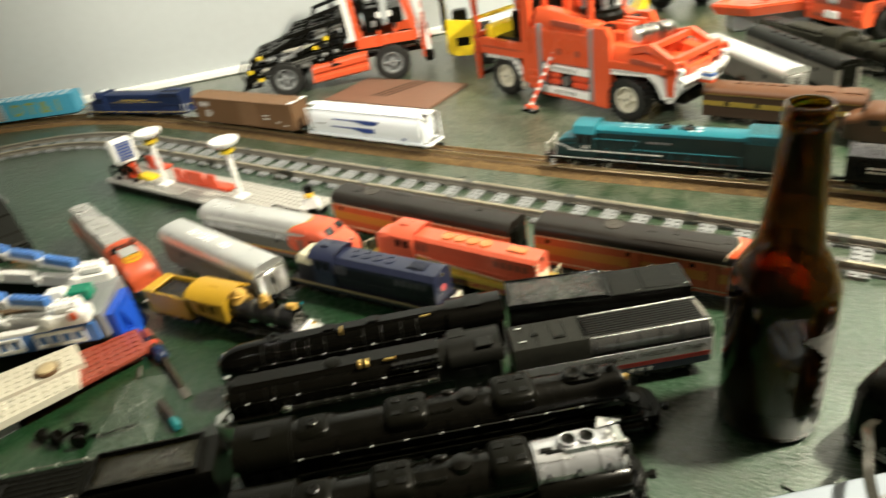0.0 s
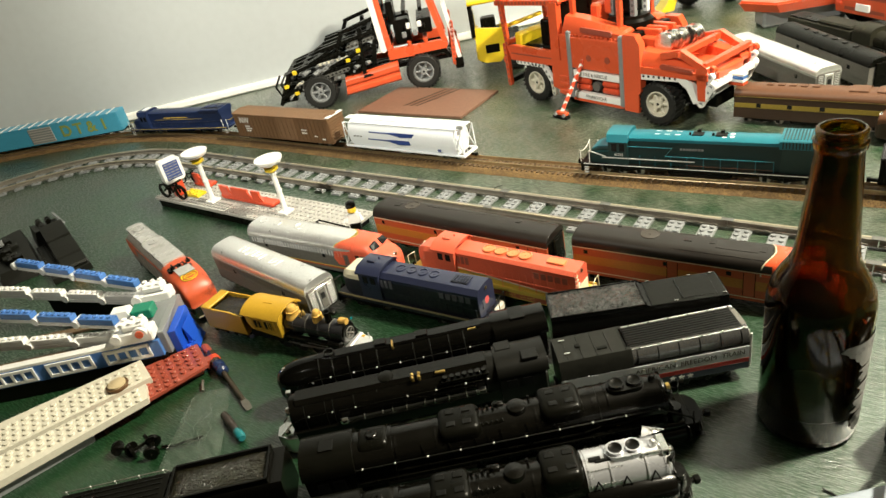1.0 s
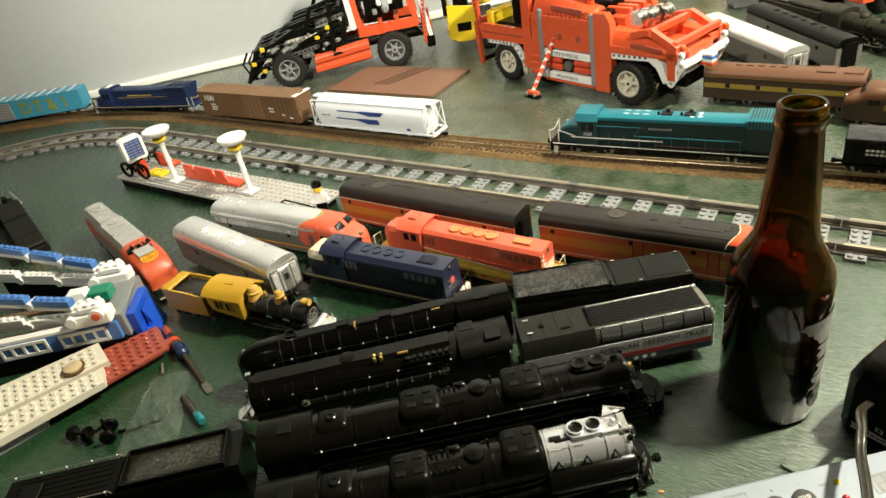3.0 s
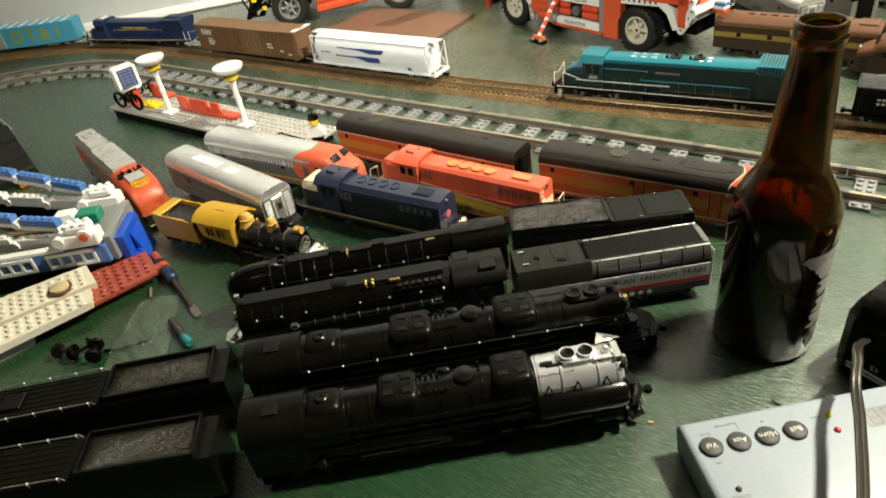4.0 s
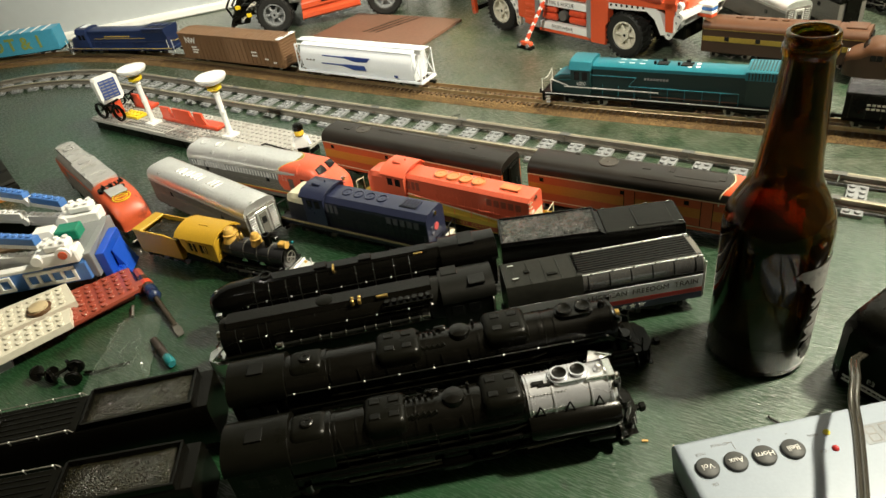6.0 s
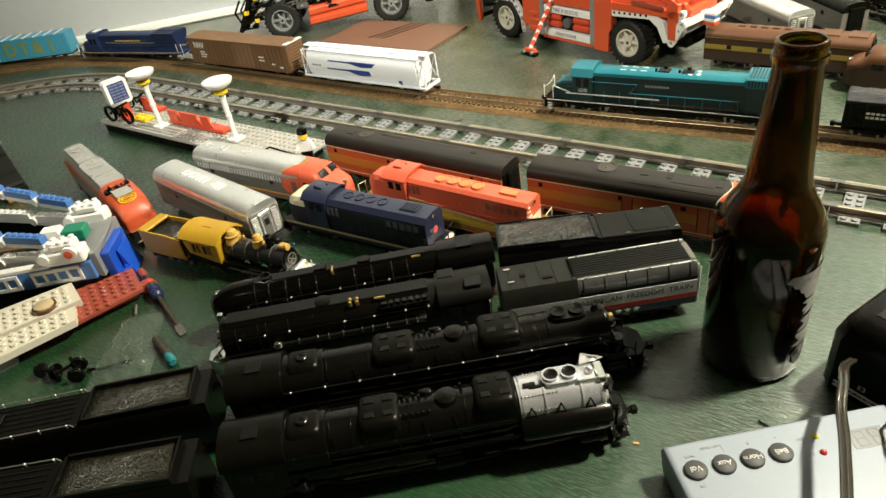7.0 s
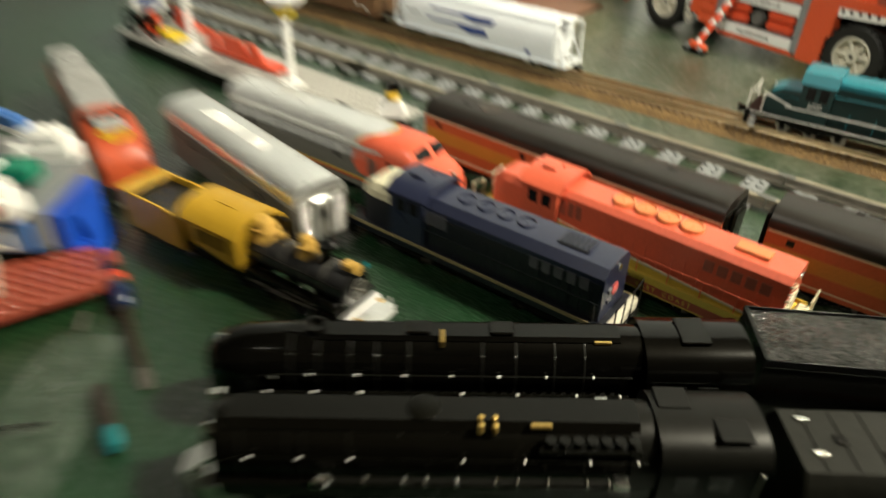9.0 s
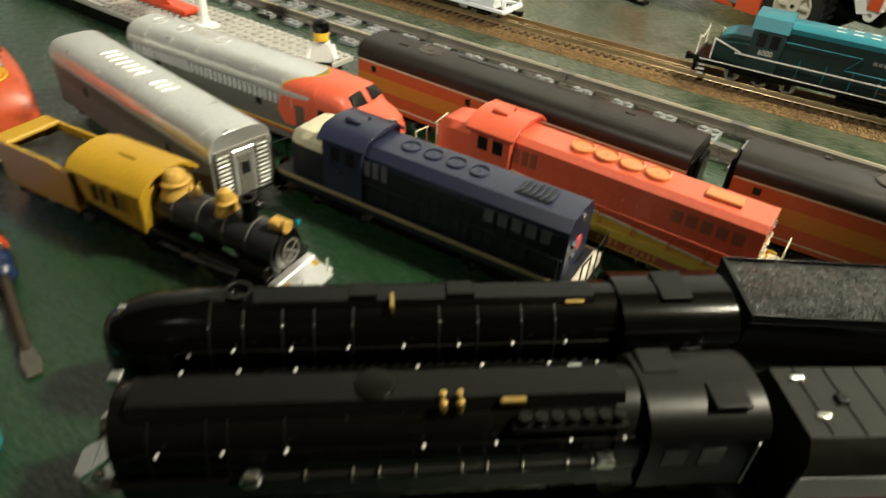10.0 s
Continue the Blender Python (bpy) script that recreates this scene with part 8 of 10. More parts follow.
# ---- the black power pack ----
pack = thing("power_adapter", 0.428, -0.199, 0, -24, "black plastic power pack with printed warnings", "power supply")
pw, pd, ph = 56, 47, 58
prof = [[(sx * (pw - i - ex), sy * (pd - i - ey), z) for sx, sy, ex, ey in ((-1, -1, 7, 0), (1, -1, 7, 0), (1, -1, 0, 7), (1, 1, 0, 7), (1, 1, 7, 0), (-1, 1, 7, 0), (-1, 1, 0, 7), (-1, -1, 0, 7))] for z, i in ((0.4, 3), (2.5, 0.6), (42, 0.6), (52, 3.5), (56.5, 7), (ph, 10))]
part("shell", Shape().loft(prof), BLACKMATT, pack, "black moulded shell with sloped shoulders")
part("top_panel", Shape().box(-40, 40, -32, 32, ph - 0.3, ph + 0.5, 0.3), BLACKMATT, pack)
part("top_mark", Shape().turned([(8, ph + 0.4), (8, ph + 0.8)], -14, 6, "z", 24), INKWHITE, pack)
for k in range(5):
    part("top_bar", Shape().box(-20 + 9 * k, -13 + 9 * k, -10, -4, ph + 0.5, ph + 0.9, 0.1), BRICKORANGE, pack, "orange printed block")
lettering("warning_word", "CAUTION", 7.0, pose(-29, -pd + 0.35, 9, 90, 0, 0), pack, INKWHITE)
lettering("warning_word", "E3", 5.0, pose(-30, -pd + 0.35, 15.5, 90, 0, 0), pack, INKWHITE)
for k, (a, b) in enumerate(((-46, -10), (-46, -16), (-4, 22), (-4, 18), (-4, 26))):
    part("print_bar", Shape().box(a, b, -pd + 0.2, -pd + 0.6, 10 - 3.0 * (k % 3) + (10 if k > 1 else 0), 11.4 - 3.0 * (k % 3) + (10 if k > 1 else 0)), INKWHITE, pack)
cab_pts = []
for p in ((0.377, -0.2225, 0.034), (0.373, -0.231, 0.037), (0.370, -0.243, 0.042), (0.371, -0.263, 0.049), (0.372, -0.284, 0.052), (0.3765, -0.3065, 0.053), (0.3825, -0.3445, 0.054), (0.388, -0.385, 0.054), (0.400, -0.425, 0.040), (0.412, -0.455, 0.014), (0.42, -0.50, 0.0035), (0.44, -0.60, 0.003), (0.50, -0.70, 0.003)):
    cab_pts.append(Vector(p) * 1000)
soft = []
for i in range(len(cab_pts) - 1):
    a, b, c, d = cab_pts[max(i - 1, 0)], cab_pts[i], cab_pts[i + 1], cab_pts[min(i + 2, len(cab_pts) - 1)]
    for k in range(6):
        u = k / 6
        soft.append(0.5 * (2 * b + (c - a) * u + (2 * a - 5 * b + 4 * c - d) * u * u + (3 * b - a - 3 * c + d) * u ** 3))
cord = thing("twin_flex", 0, 0, 0, 0, "glossy dark grey two-core cord looping over the controller", "cable")
for off in (-1.25, 1.25):
    part("core", Shape().tube([p + Vector((off, 0.3 * off, 0)) for p in soft], 1.5, 10), mat("cord_grey", (0.05, 0.046, 0.036), 0.1, metal=0.35, var=0.2, grain=200, bump=0, spec=0.9, coat=1.0), cord, "", 60)
for k, path in enumerate((((0.399, -0.250, 0.020), (0.396, -0.262, 0.034), (0.400, -0.278, 0.034), (0.410, -0.300, 0.030), (0.43, -0.36, 0.004), (0.47, -0.45, 0.003)), ((0.409, -0.243, 0.020), (0.412, -0.256, 0.034), (0.416, -0.272, 0.033), (0.425, -0.30, 0.028), (0.45, -0.36, 0.004), (0.50, -0.45, 0.003)))):
    single("red_wire", Shape().tube([Vector(p) * 1000 for p in path], 1.0, 8), mat("wire_red", (0.55, 0.05, 0.01), 0.35), 0, 0, 0, 0, "thin orange-red wire from the power pack", "cable", "red wires")

# ---- tools and scraps on the table ----
drv = thing("screwdriver", -0.137, -0.3535, 0, -19.5, "small screwdriver with a slim red handle and dark blue collar", "screwdriver")
drv.scale = (0.93, 1, 1)
part("handle", Shape().turned([(2.2, -62), (4.0, -60), (4.2, -50), (3.6, -46), (4.0, -40), (3.4, -28)], 0, 4.6, "x", 8), BRICKRED, drv, "slim red handle")
part("handle_grip", Shape().turned([(4.4, -42), (5.2, -40), (5.2, -20), (4.6, -18)], 0, 5.4, "x", 8), mat("smoky_grip", (0.045, 0.03, 0.022), 0.18, var=0.2, grain=200), drv, "smoky brown grip")
part("handle_band", Shape().turned([(5.5, -31), (5.5, -24)], 0, 5.6, "x", 8), BENCHRED, drv)
part("collar", Shape().turned([(4.6, -19), (5.6, -17), (5.6, -10), (5.0, -9), (5.6, -8), (5.6, -2), (3.4, 1)], 0, 5.8, "x", 16), mat("handle_blue", (0.010, 0.022, 0.07), 0.3), drv, "dark blue collar")
part("shaft", Shape().rod((0, 0, 5.6), (52, 0, 2.6), 2.3, n=12), mat("shaft_steel", (0.060, 0.045, 0.032), 0.4, metal=0.5), drv, "dark brown steel shaft")
part("blade", Shape().loft([[(50, -2, 1.4), (50, 2, 1.4), (50, 2, 4.2), (50, -2, 4.2)], [(58, -3.4, 1.2), (58, 3.4, 1.2), (58, 3.4, 3.0), (58, -3.4, 3.0)], [(66, -2.6, 1.0), (66, 2.6, 1.0), (66, 2.6, 1.6), (66, -2.6, 1.6)]]), STEEL, drv)
bit = thing("bit_holder", -0.0745, -0.3955, 0, -17, "short dark rod with a clear teal tip", "tool")
part("rod", Shape().rod((-20, 0, 3.6), (8, 0, 3.6), 3.3, n=16).rod((-12, 0, 3.6), (-4, 0, 3.6), 3.6, n=16), mat("rod_brown", (0.03, 0.022, 0.018), 0.4), bit)
part("tip", Shape().turned([(3.3, 8), (4.0, 10), (4.0, 17), (2.8, 20)], 0, 4.1, "x", 16), mat("teal_plastic", (0.012, 0.15, 0.17), 0.15, var=0.1, coat=0.5), bit, "clear teal plastic tip")
tw = Shape().tube([(-152 + 0, -368, 2), (-148, -371, 2.4), (-140, -377, 2)], 1.6, 8)
single("steel_pin", tw, STEEL, 0, 0, 0, 0, "short bright steel pin", "pin")

# a crumpled clear bag
nx, ny = 34, 24
rnd = random.Random(21)
v = []
for layer, sgn in ((0, 1), (1, 0)):
    for i in range(nx + 1):
        for j in range(ny + 1):
            u, w_ = i / nx, j / ny
            wide = 26 + 16 * u
            px, py = -6 + 78 * u, (w_ - 0.5) * 2 * wide * 0.55
            edge = (1 - (2 * u - 1) ** 6) * (1 - (2 * w_ - 1) ** 4)
            hgt = 1.0 + sgn * edge * (5.5 + 4.5 * noise.noise((px * 0.06, py * 0.06, 3.0)) + 5.0 * abs(noise.noise((px * 0.13, py * 0.11, 8.0))) + 3.5 * abs(noise.noise((px * 0.3, py * 0.22, 5.0))))
            v.append((px, py, hgt + (0 if sgn else -0.6)))
n1 = (nx + 1) * (ny + 1)
f = []
for base_i in (0, n1):
    for i in range(nx):
        for j in range(ny):
            a = base_i + i * (ny + 1) + j
            f.append((a, a + ny + 1, a + ny + 2, a + 1))
bag = Shape().add(v, f)
bagob = single("plastic_bag", bag, CLEARFILM, -0.128, -0.377, 0.0005, -52, "crumpled clear plastic bag lying flat", "bag")
bagob.visible_shadow = False
bagob.scale = (1.22, 1.15, 1.1)
for k in range(10):
    i, j = rnd.randint(3, nx - 12), rnd.randint(2, ny - 3)
    fold = []
    for q in range(rnd.randint(4, 9)):
        i, j = min(nx - 1, i + 1), max(1, min(ny - 1, j + rnd.choice((-1, 0, 0, 1))))
        fold.append(Vector(v[i * (ny + 1) + j]) + Vector((0, 0, 0.15)))
    part("fold", Shape().tube(fold, 0.09, 5), mat("film_crease", (0.45, 0.48, 0.45), 0.12, bump=0), bagob)
bagob.data.set_sharp_from_angle(angle=radians(9))
for k, (bx, by, a) in enumerate(((-0.143, -0.455, 20), (-0.132, -0.447, 80), (-0.120, -0.443, 140))):
    w = thing("model_wheelset", bx, by, 0, a, "loose black model wheelset among scraps", "wheels", "loose wheelsets")
    part("axle", Shape().rod((-9, 0, 6), (9, 0, 6), 1.3, n=8), BLACKMATT, w)
    for px in (-7, 7):
        part("wheel", Shape().turned([(5.8, -1.2), (5.8, 0.5), (6.4, 0.6), (6.4, 1.2)], 0, 6.4, "x", 18, px), BLACK, w)
single("loose_hook", Shape().tube([(0, 0, 2), (12, 3, 3), (22, 9, 5), (30, 18, 3)], 1.2, 8), BLACKMATT, -0.118, -0.437, 0, 10, "thin black hooked wire among scraps", "wire")
single("wood_chip", Shape().box(-1.8, 1.8, -0.8, 0.8, 0, 1.1, 0.3), mat("chip", (0.55, 0.32, 0.10), 0.7), 0.277, -0.313, 0, 25, "tiny pale wood chip on the table", "scrap")
single("loose_wire", Shape().tube([(-4, 1.2, 1.6), (-2, 0.2, 1.2), (1, -0.2, 0.9), (5, -1.4, 0.8)], 0.6, 7), BLACKMATT, 0.339, -0.2665, 0, 0, "short black wire end beside the controller", "wire")
single("thin_wire", Shape().tube([(-109, 3, 0.5), (-98, 13, 0.6), (-89, 24, 0.5), (-80, 37, 0.6), (-71, 50, 0.5)], 0.45, 6), BLACKMATT, 0, 0, 0, 0, "short thin dark wire lying between the tracks", "wire")

# ---- toy brick models: local millimetres on an 8 mm grid ----


def stadium(p, q, r, normal, thick, n=8):
    """A bar with round ends from p to q, its faces square to normal."""
    p, q, nrm = Vector(p), Vector(q), Vector(normal).normalized()
    d = (q - p).normalized()
    u = nrm.cross(d).normalized()
    ring = []
    for k in range(n + 1):
        a = math.pi * k / n - math.pi / 2
        ring.append(q + r * (math.cos(a) * d + math.sin(a) * u))
    for k in range(n + 1):
        a = math.pi * k / n + math.pi / 2
        ring.append(p + r * (math.cos(a) * d + math.sin(a) * u))
    return [[v + nrm * s for v in ring] for s in (-thick / 2, thick / 2)]


def beam(t, p, q, material, normal=(0, 1, 0), holes=True, name="beam", label="", r=3.7, thick=7.2):
    """A studless beam with its row of pin holes."""
    ob = part(name, Shape().loft(stadium(p, q, r, normal, thick)), material, t, label)
    if holes:
        p, q, nrm = Vector(p), Vector(q), Vector(normal).normalized()
        n = max(1, round((q - p).length / 8))
        s = Shape()
        for k in range(n + 1):
            c = p.lerp(q, k / n)
            s.rod(c - nrm * (thick / 2 + 0.15), c + nrm * (thick / 2 + 0.15), 2.3, n=8)
        tagged(part("pin_hole", s, {WHITE: LBG, OFFWHITE: LBG, BRICKORANGE: BRICKRED, BRICKYELLOW: OLIVESTRIPE, LBG: DBG}.get(material, SMOKEGREY), ob), kind="stuff")
    return ob


def toy_wheel(t, x, y, z, r, width, rim, tyre_side):
    """A treaded tyre on a spoked rim; tyre_side: the face turned outwards, -1 or 1 along y."""
    w = width / 2
    tyre = Shape()
    prof = [(rim, -w + 2), (rim + 2, -w), (r - 4, -w), (r - 1.4, -w + 3), (r - 1, 0), (r - 1.4, w - 3), (r - 4, w), (rim + 2, w), (rim, w - 2)]
    n = 40
    tyre.loft([[(x + a * math.cos(2 * math.pi * k / n), y + b, z + a * math.sin(2 * math.pi * k / n)) for k in range(n)] for a, b in prof], closed=True)
    ob = part("tyre", tyre, RUBBER, t, "ribbed black rubber tyre")
    lugs = Shape()
    for k in range(26):
        for sd, ph in ((-1, 0), (1, 0.5)):
            a = 2 * math.pi * (k + ph) / 26
            m = Matrix.Translation((x, y, z)) @ Matrix.Rotation(-a, 4, "Y")
            lugs.join(Shape().box(r - 2.4, r, sd * 1.0, sd * (w - 0.5), -1.7, 1.7).move(m))
    tagged(part("tread", lugs, RUBBER, ob), kind="stuff")
    s = Shape()
    f = y + tyre_side * (w - 4)
    b = y - tyre_side * (w - 4)
    nn = 30
    s.loft([[(x + a * math.cos(2 * math.pi * k / nn), yy, z + a * math.sin(2 * math.pi * k / nn)) for k in range(nn)] for a, yy in ((rim + 0.4, b), (rim + 0.4, f + tyre_side * 2.5), (rim - 1.6, f + tyre_side * 2.8), (rim - 2.6, f - tyre_side * 3), (rim - 3.0, b))], closed=True)
    s.rod((x, f - tyre_side * 6, z), (x, f + tyre_side * 1.5, z), rim * 0.34, n=16)
    for k in range(6):
        a = 2 * math.pi * k / 6
        s.rod((x + 3 * math.cos(a), f - tyre_side * 3, z + 3 * math.sin(a)), (x + (rim - 1.5) * math.cos(a), f - tyre_side * 3, z + (rim - 1.5) * math.sin(a)), rim * 0.13, n=6)
    s.turned([(rim - 2, 0), (rim - 2, 0.8)], x, z, "y", 24, f - tyre_side * 7)
    part("rim", s, OFFWHITE if rim > 14 and t.get("label", "").startswith("orange-red") else LBG, t, "pale spoked rim")
    part("hub_pin", Shape().rod((x, f - tyre_side, z), (x, f + tyre_side * 1.9, z), 2.0, n=8), WINDOWDARK, t)


def tipper_truck(x, y, turn):
    """A technic-style lorry: open black chassis at the rear, an orange cab ahead. x ahead, y away from the track."""
    t = thing("toy_truck", x, y, 0, turn, "orange and black toy brick truck with an open chassis", "toy vehicle", "toy vehicles")
    for px in (0, 196):
        for py, sd in ((13, -1), (105, 1)):
            toy_wheel(t, px, py + sd * 2, 32, 32, 34, 18.5, sd)
        part("axle", Shape().rod((px, 20, 30), (px, 100, 30), 3, n=8), DBG, t)
    for py in (30, 46, 72, 88):
        beam(t, (-64, py, 44), (250, py, 44), DBG if py in (46, 72) else BLACKMATT)
    # orange side tank panels
    for py in (8, 110):
        o = -1 if py < 50 else 1
        rings = []
        for fz, outw in ((0.0, 0.0), (0.08, 3.5), (0.28, 4.0), (0.36, 1.0), (0.46, 1.0), (0.56, 4.5), (0.8, 5.0), (0.94, 2.0), (1.0, -1.0)):
            zl, zr = 13 + 34 * fz, 22 + 36 * fz
            xl, xr = 46 + 4 * fz, 152
            rings.append([(xl, py - o * 5, zl), (xr, py - o * 5, zr), (xr, py + o * outw, zr), (xl, py + o * outw, zl)])
        part("side_panel", Shape().loft(rings), BRICKORANGE, t, "glossy orange side panel with moulded waves")
        part("panel_groove", Shape().wall([(84, 40), (104, 42), (98, 46), (86, 45)], py - 5.6, py + 5.6), WINDOWDARK, t)
    chassis = set(t.children)
    # rear superstructure of black beams that climbs towards the cab
    for py in (6, 26, 60, 92, 112):
        beam(t, (-78, py, 26), (-52, py, 82), BLACKMATT)
        beam(t, (-52, py, 84), (52, py, 112), BLACKMATT)
        beam(t, (-34, py, 70), (112, py, 84), BLACKMATT if py != 60 else LBG)
        beam(t, (20, py, 122), (118, py, 140), BLACKMATT)
    for py in (6, 112):
        beam(t, (46, py, 112), (62, py, 146), BLACKMATT)
        beam(t, (62, py, 150), (124, py, 166), BLACKMATT)
        beam(t, (110, py, 76), (128, py, 168), BLACKMATT)
        beam(t, (-16, py, 62), (40, py, 96), LBG, label="grey linkage beam")
        beam(t, (-56, py, 40), (-30, py, 66), OFFWHITE)
        beam(t, (8, py, 94), (90, py, 100), OFFWHITE if py < 50 else BLACKMATT, r=2.6)
    for px, pz in ((-64, 60), (-52, 84), (-20, 92), (10, 102), (44, 112), (30, 74), (80, 86), (112, 142), (90, 134), (60, 128), (-74, 30)):
        beam(t, (px, 6, pz), (px, 112, pz), BLACKMATT, (0, 0, 1))
    for py in (4, 16, 102, 114):
        beam(t, (-70, py, 40), (-10, py, 66), BLACKMATT)
        beam(t, (-40, py, 56), (60, py, 74), DBG)
        beam(t, (-8, py, 98), (30, py, 116), BLACKMATT)
        beam(t, (30, py, 84), (106, py, 112), BLACKMATT)
        beam(t, (70, py, 118), (116, py, 128), DBG)
        beam(t, (88, py, 60), (96, py, 150), BLACKMATT)
    for px, py, pz in ((-58, 12, 34), (-30, 10, 50), (-2, 12, 58), (40, 10, 60), (70, 12, 66), (20, 14, 92), (50, 12, 102), (84, 12, 124)):
        part("block", Shape().box(px - 11, px + 11, py - 8, py + 8, pz - 7, pz + 7, 1.5), BLACKMATT if px % 4 else DBG, t)
        part("axle_pin", Shape().rod((px, py - 12, pz), (px, py + 12, pz), 2.4, n=8), LBG, t)
    for k in range(4):
        part("gear", Shape().turned([(10 - k, -3), (10 - k, 3)], 24 + 26 * k, 58 + 3 * k, "y", 16, 22 + 12 * k), LBG if k % 2 else SMOKEGREY, t)
    for k in range(5):
        part("hose", Shape().tube([(-70 + 10 * k, 18 + 12 * k, 84), (-84 + 8 * k, 20 + 12 * k, 60), (-76 + 6 * k, 22 + 12 * k, 32)], 2.0, 8), DBG if k % 2 else BLACKMATT, t)
    for px, py, pz in ((-60, 4, 62), (-38, 4, 88), (86, 4, 108), (64, 4, 92), (-44, 4, 44)):
        part("yellow_pin", Shape().box(px - 4, px + 4, py - 5, py + 4, pz - 4, pz + 4, 0.6), BRICKYELLOW, t)
    for px, pz in ((-24, 80), (-4, 76), (74, 74), (96, 78)):
        part("grey_connector", Shape().rod((px, 0, pz), (px + 12, 12, pz + 4), 4.5, n=12), LBG, t)
    # the lattice lies low over the rear wheels
    lattice = set(t.children) - chassis
    for ob in lattice:
        ob.scale.z = 0.85
    # cab
    for py in (10, 108):
        part("sill_panel", Shape().wall([(118, 62), (224, 62), (230, 72), (216, 80), (118, 80)], py - 5, py + 5), BRICKORANGE, t, "orange sill panel")
        beam(t, (122, py, 84), (112, py, 210), BRICKORANGE, holes=False, r=5.5)
        beam(t, (112, py - 8 if py < 50 else py + 8, 84), (104, py - 8 if py < 50 else py + 8, 214), WHITE, label="white pillar", holes=False, r=5)
        beam(t, (224, py, 78), (196, py, 206), BRICKORANGE, holes=False, r=5)
        beam(t, (236, py, 34), (240, py, 106), BRICKORANGE)
        beam(t, (246, py, 44), (232, py, 140), WHITE, holes=False)
        part("fender", Shape().wall([(160, 52), (166, 64), (224, 64), (232, 50), (226, 50), (218, 58), (172, 58), (166, 50)], py - 7, py + 7), BLACKMATT, t)
    for pz, mt in ((84, BRICKORANGE), (110, BLACKMATT), (140, BLACKMATT), (206, BRICKORANGE)):
        for px in (126, 160, 190):
            beam(t, (px, 10, pz), (px, 108, pz), mt, (0, 0, 1))
    part("seat", Shape().box(136, 166, 20, 52, 84, 126, 2).box(130, 142, 20, 52, 120, 160, 2), BLACKMATT, t)
    part("seat", Shape().box(136, 166, 66, 98, 84, 126, 2).box(130, 142, 66, 98, 120, 160, 2), BLACKMATT, t)
    part("dash", Shape().box(180, 206, 14, 104, 96, 122, 2), BLACKMATT, t)
    for k in range(4):
        part("control", Shape().box(150 + 10 * k, 158 + 10 * k, 6, 12, 96 + 14 * (k % 2), 106 + 14 * (k % 2), 1), WHITE if k % 2 else LBG, t)
    part("cab_back", Shape().box(112, 120, 14, 104, 84, 190, 2), BLACKMATT, t)
    part("roof", Shape().box(100, 204, 4, 114, 208, 218, 2), BRICKORANGE, t)
    part("front_bumper", Shape().box(236, 252, 6, 112, 22, 44, 2), BLACKMATT, t)
    for py in (20, 98):
        part("front_plate", Shape().box(240, 250, py - 10, py + 10, 46, 70, 1.5), BRICKORANGE, t)
    # the cab sits well forward over the front axle
    for ob in set(t.children) - chassis - lattice:
        ob.location.x = 0.020
    return t


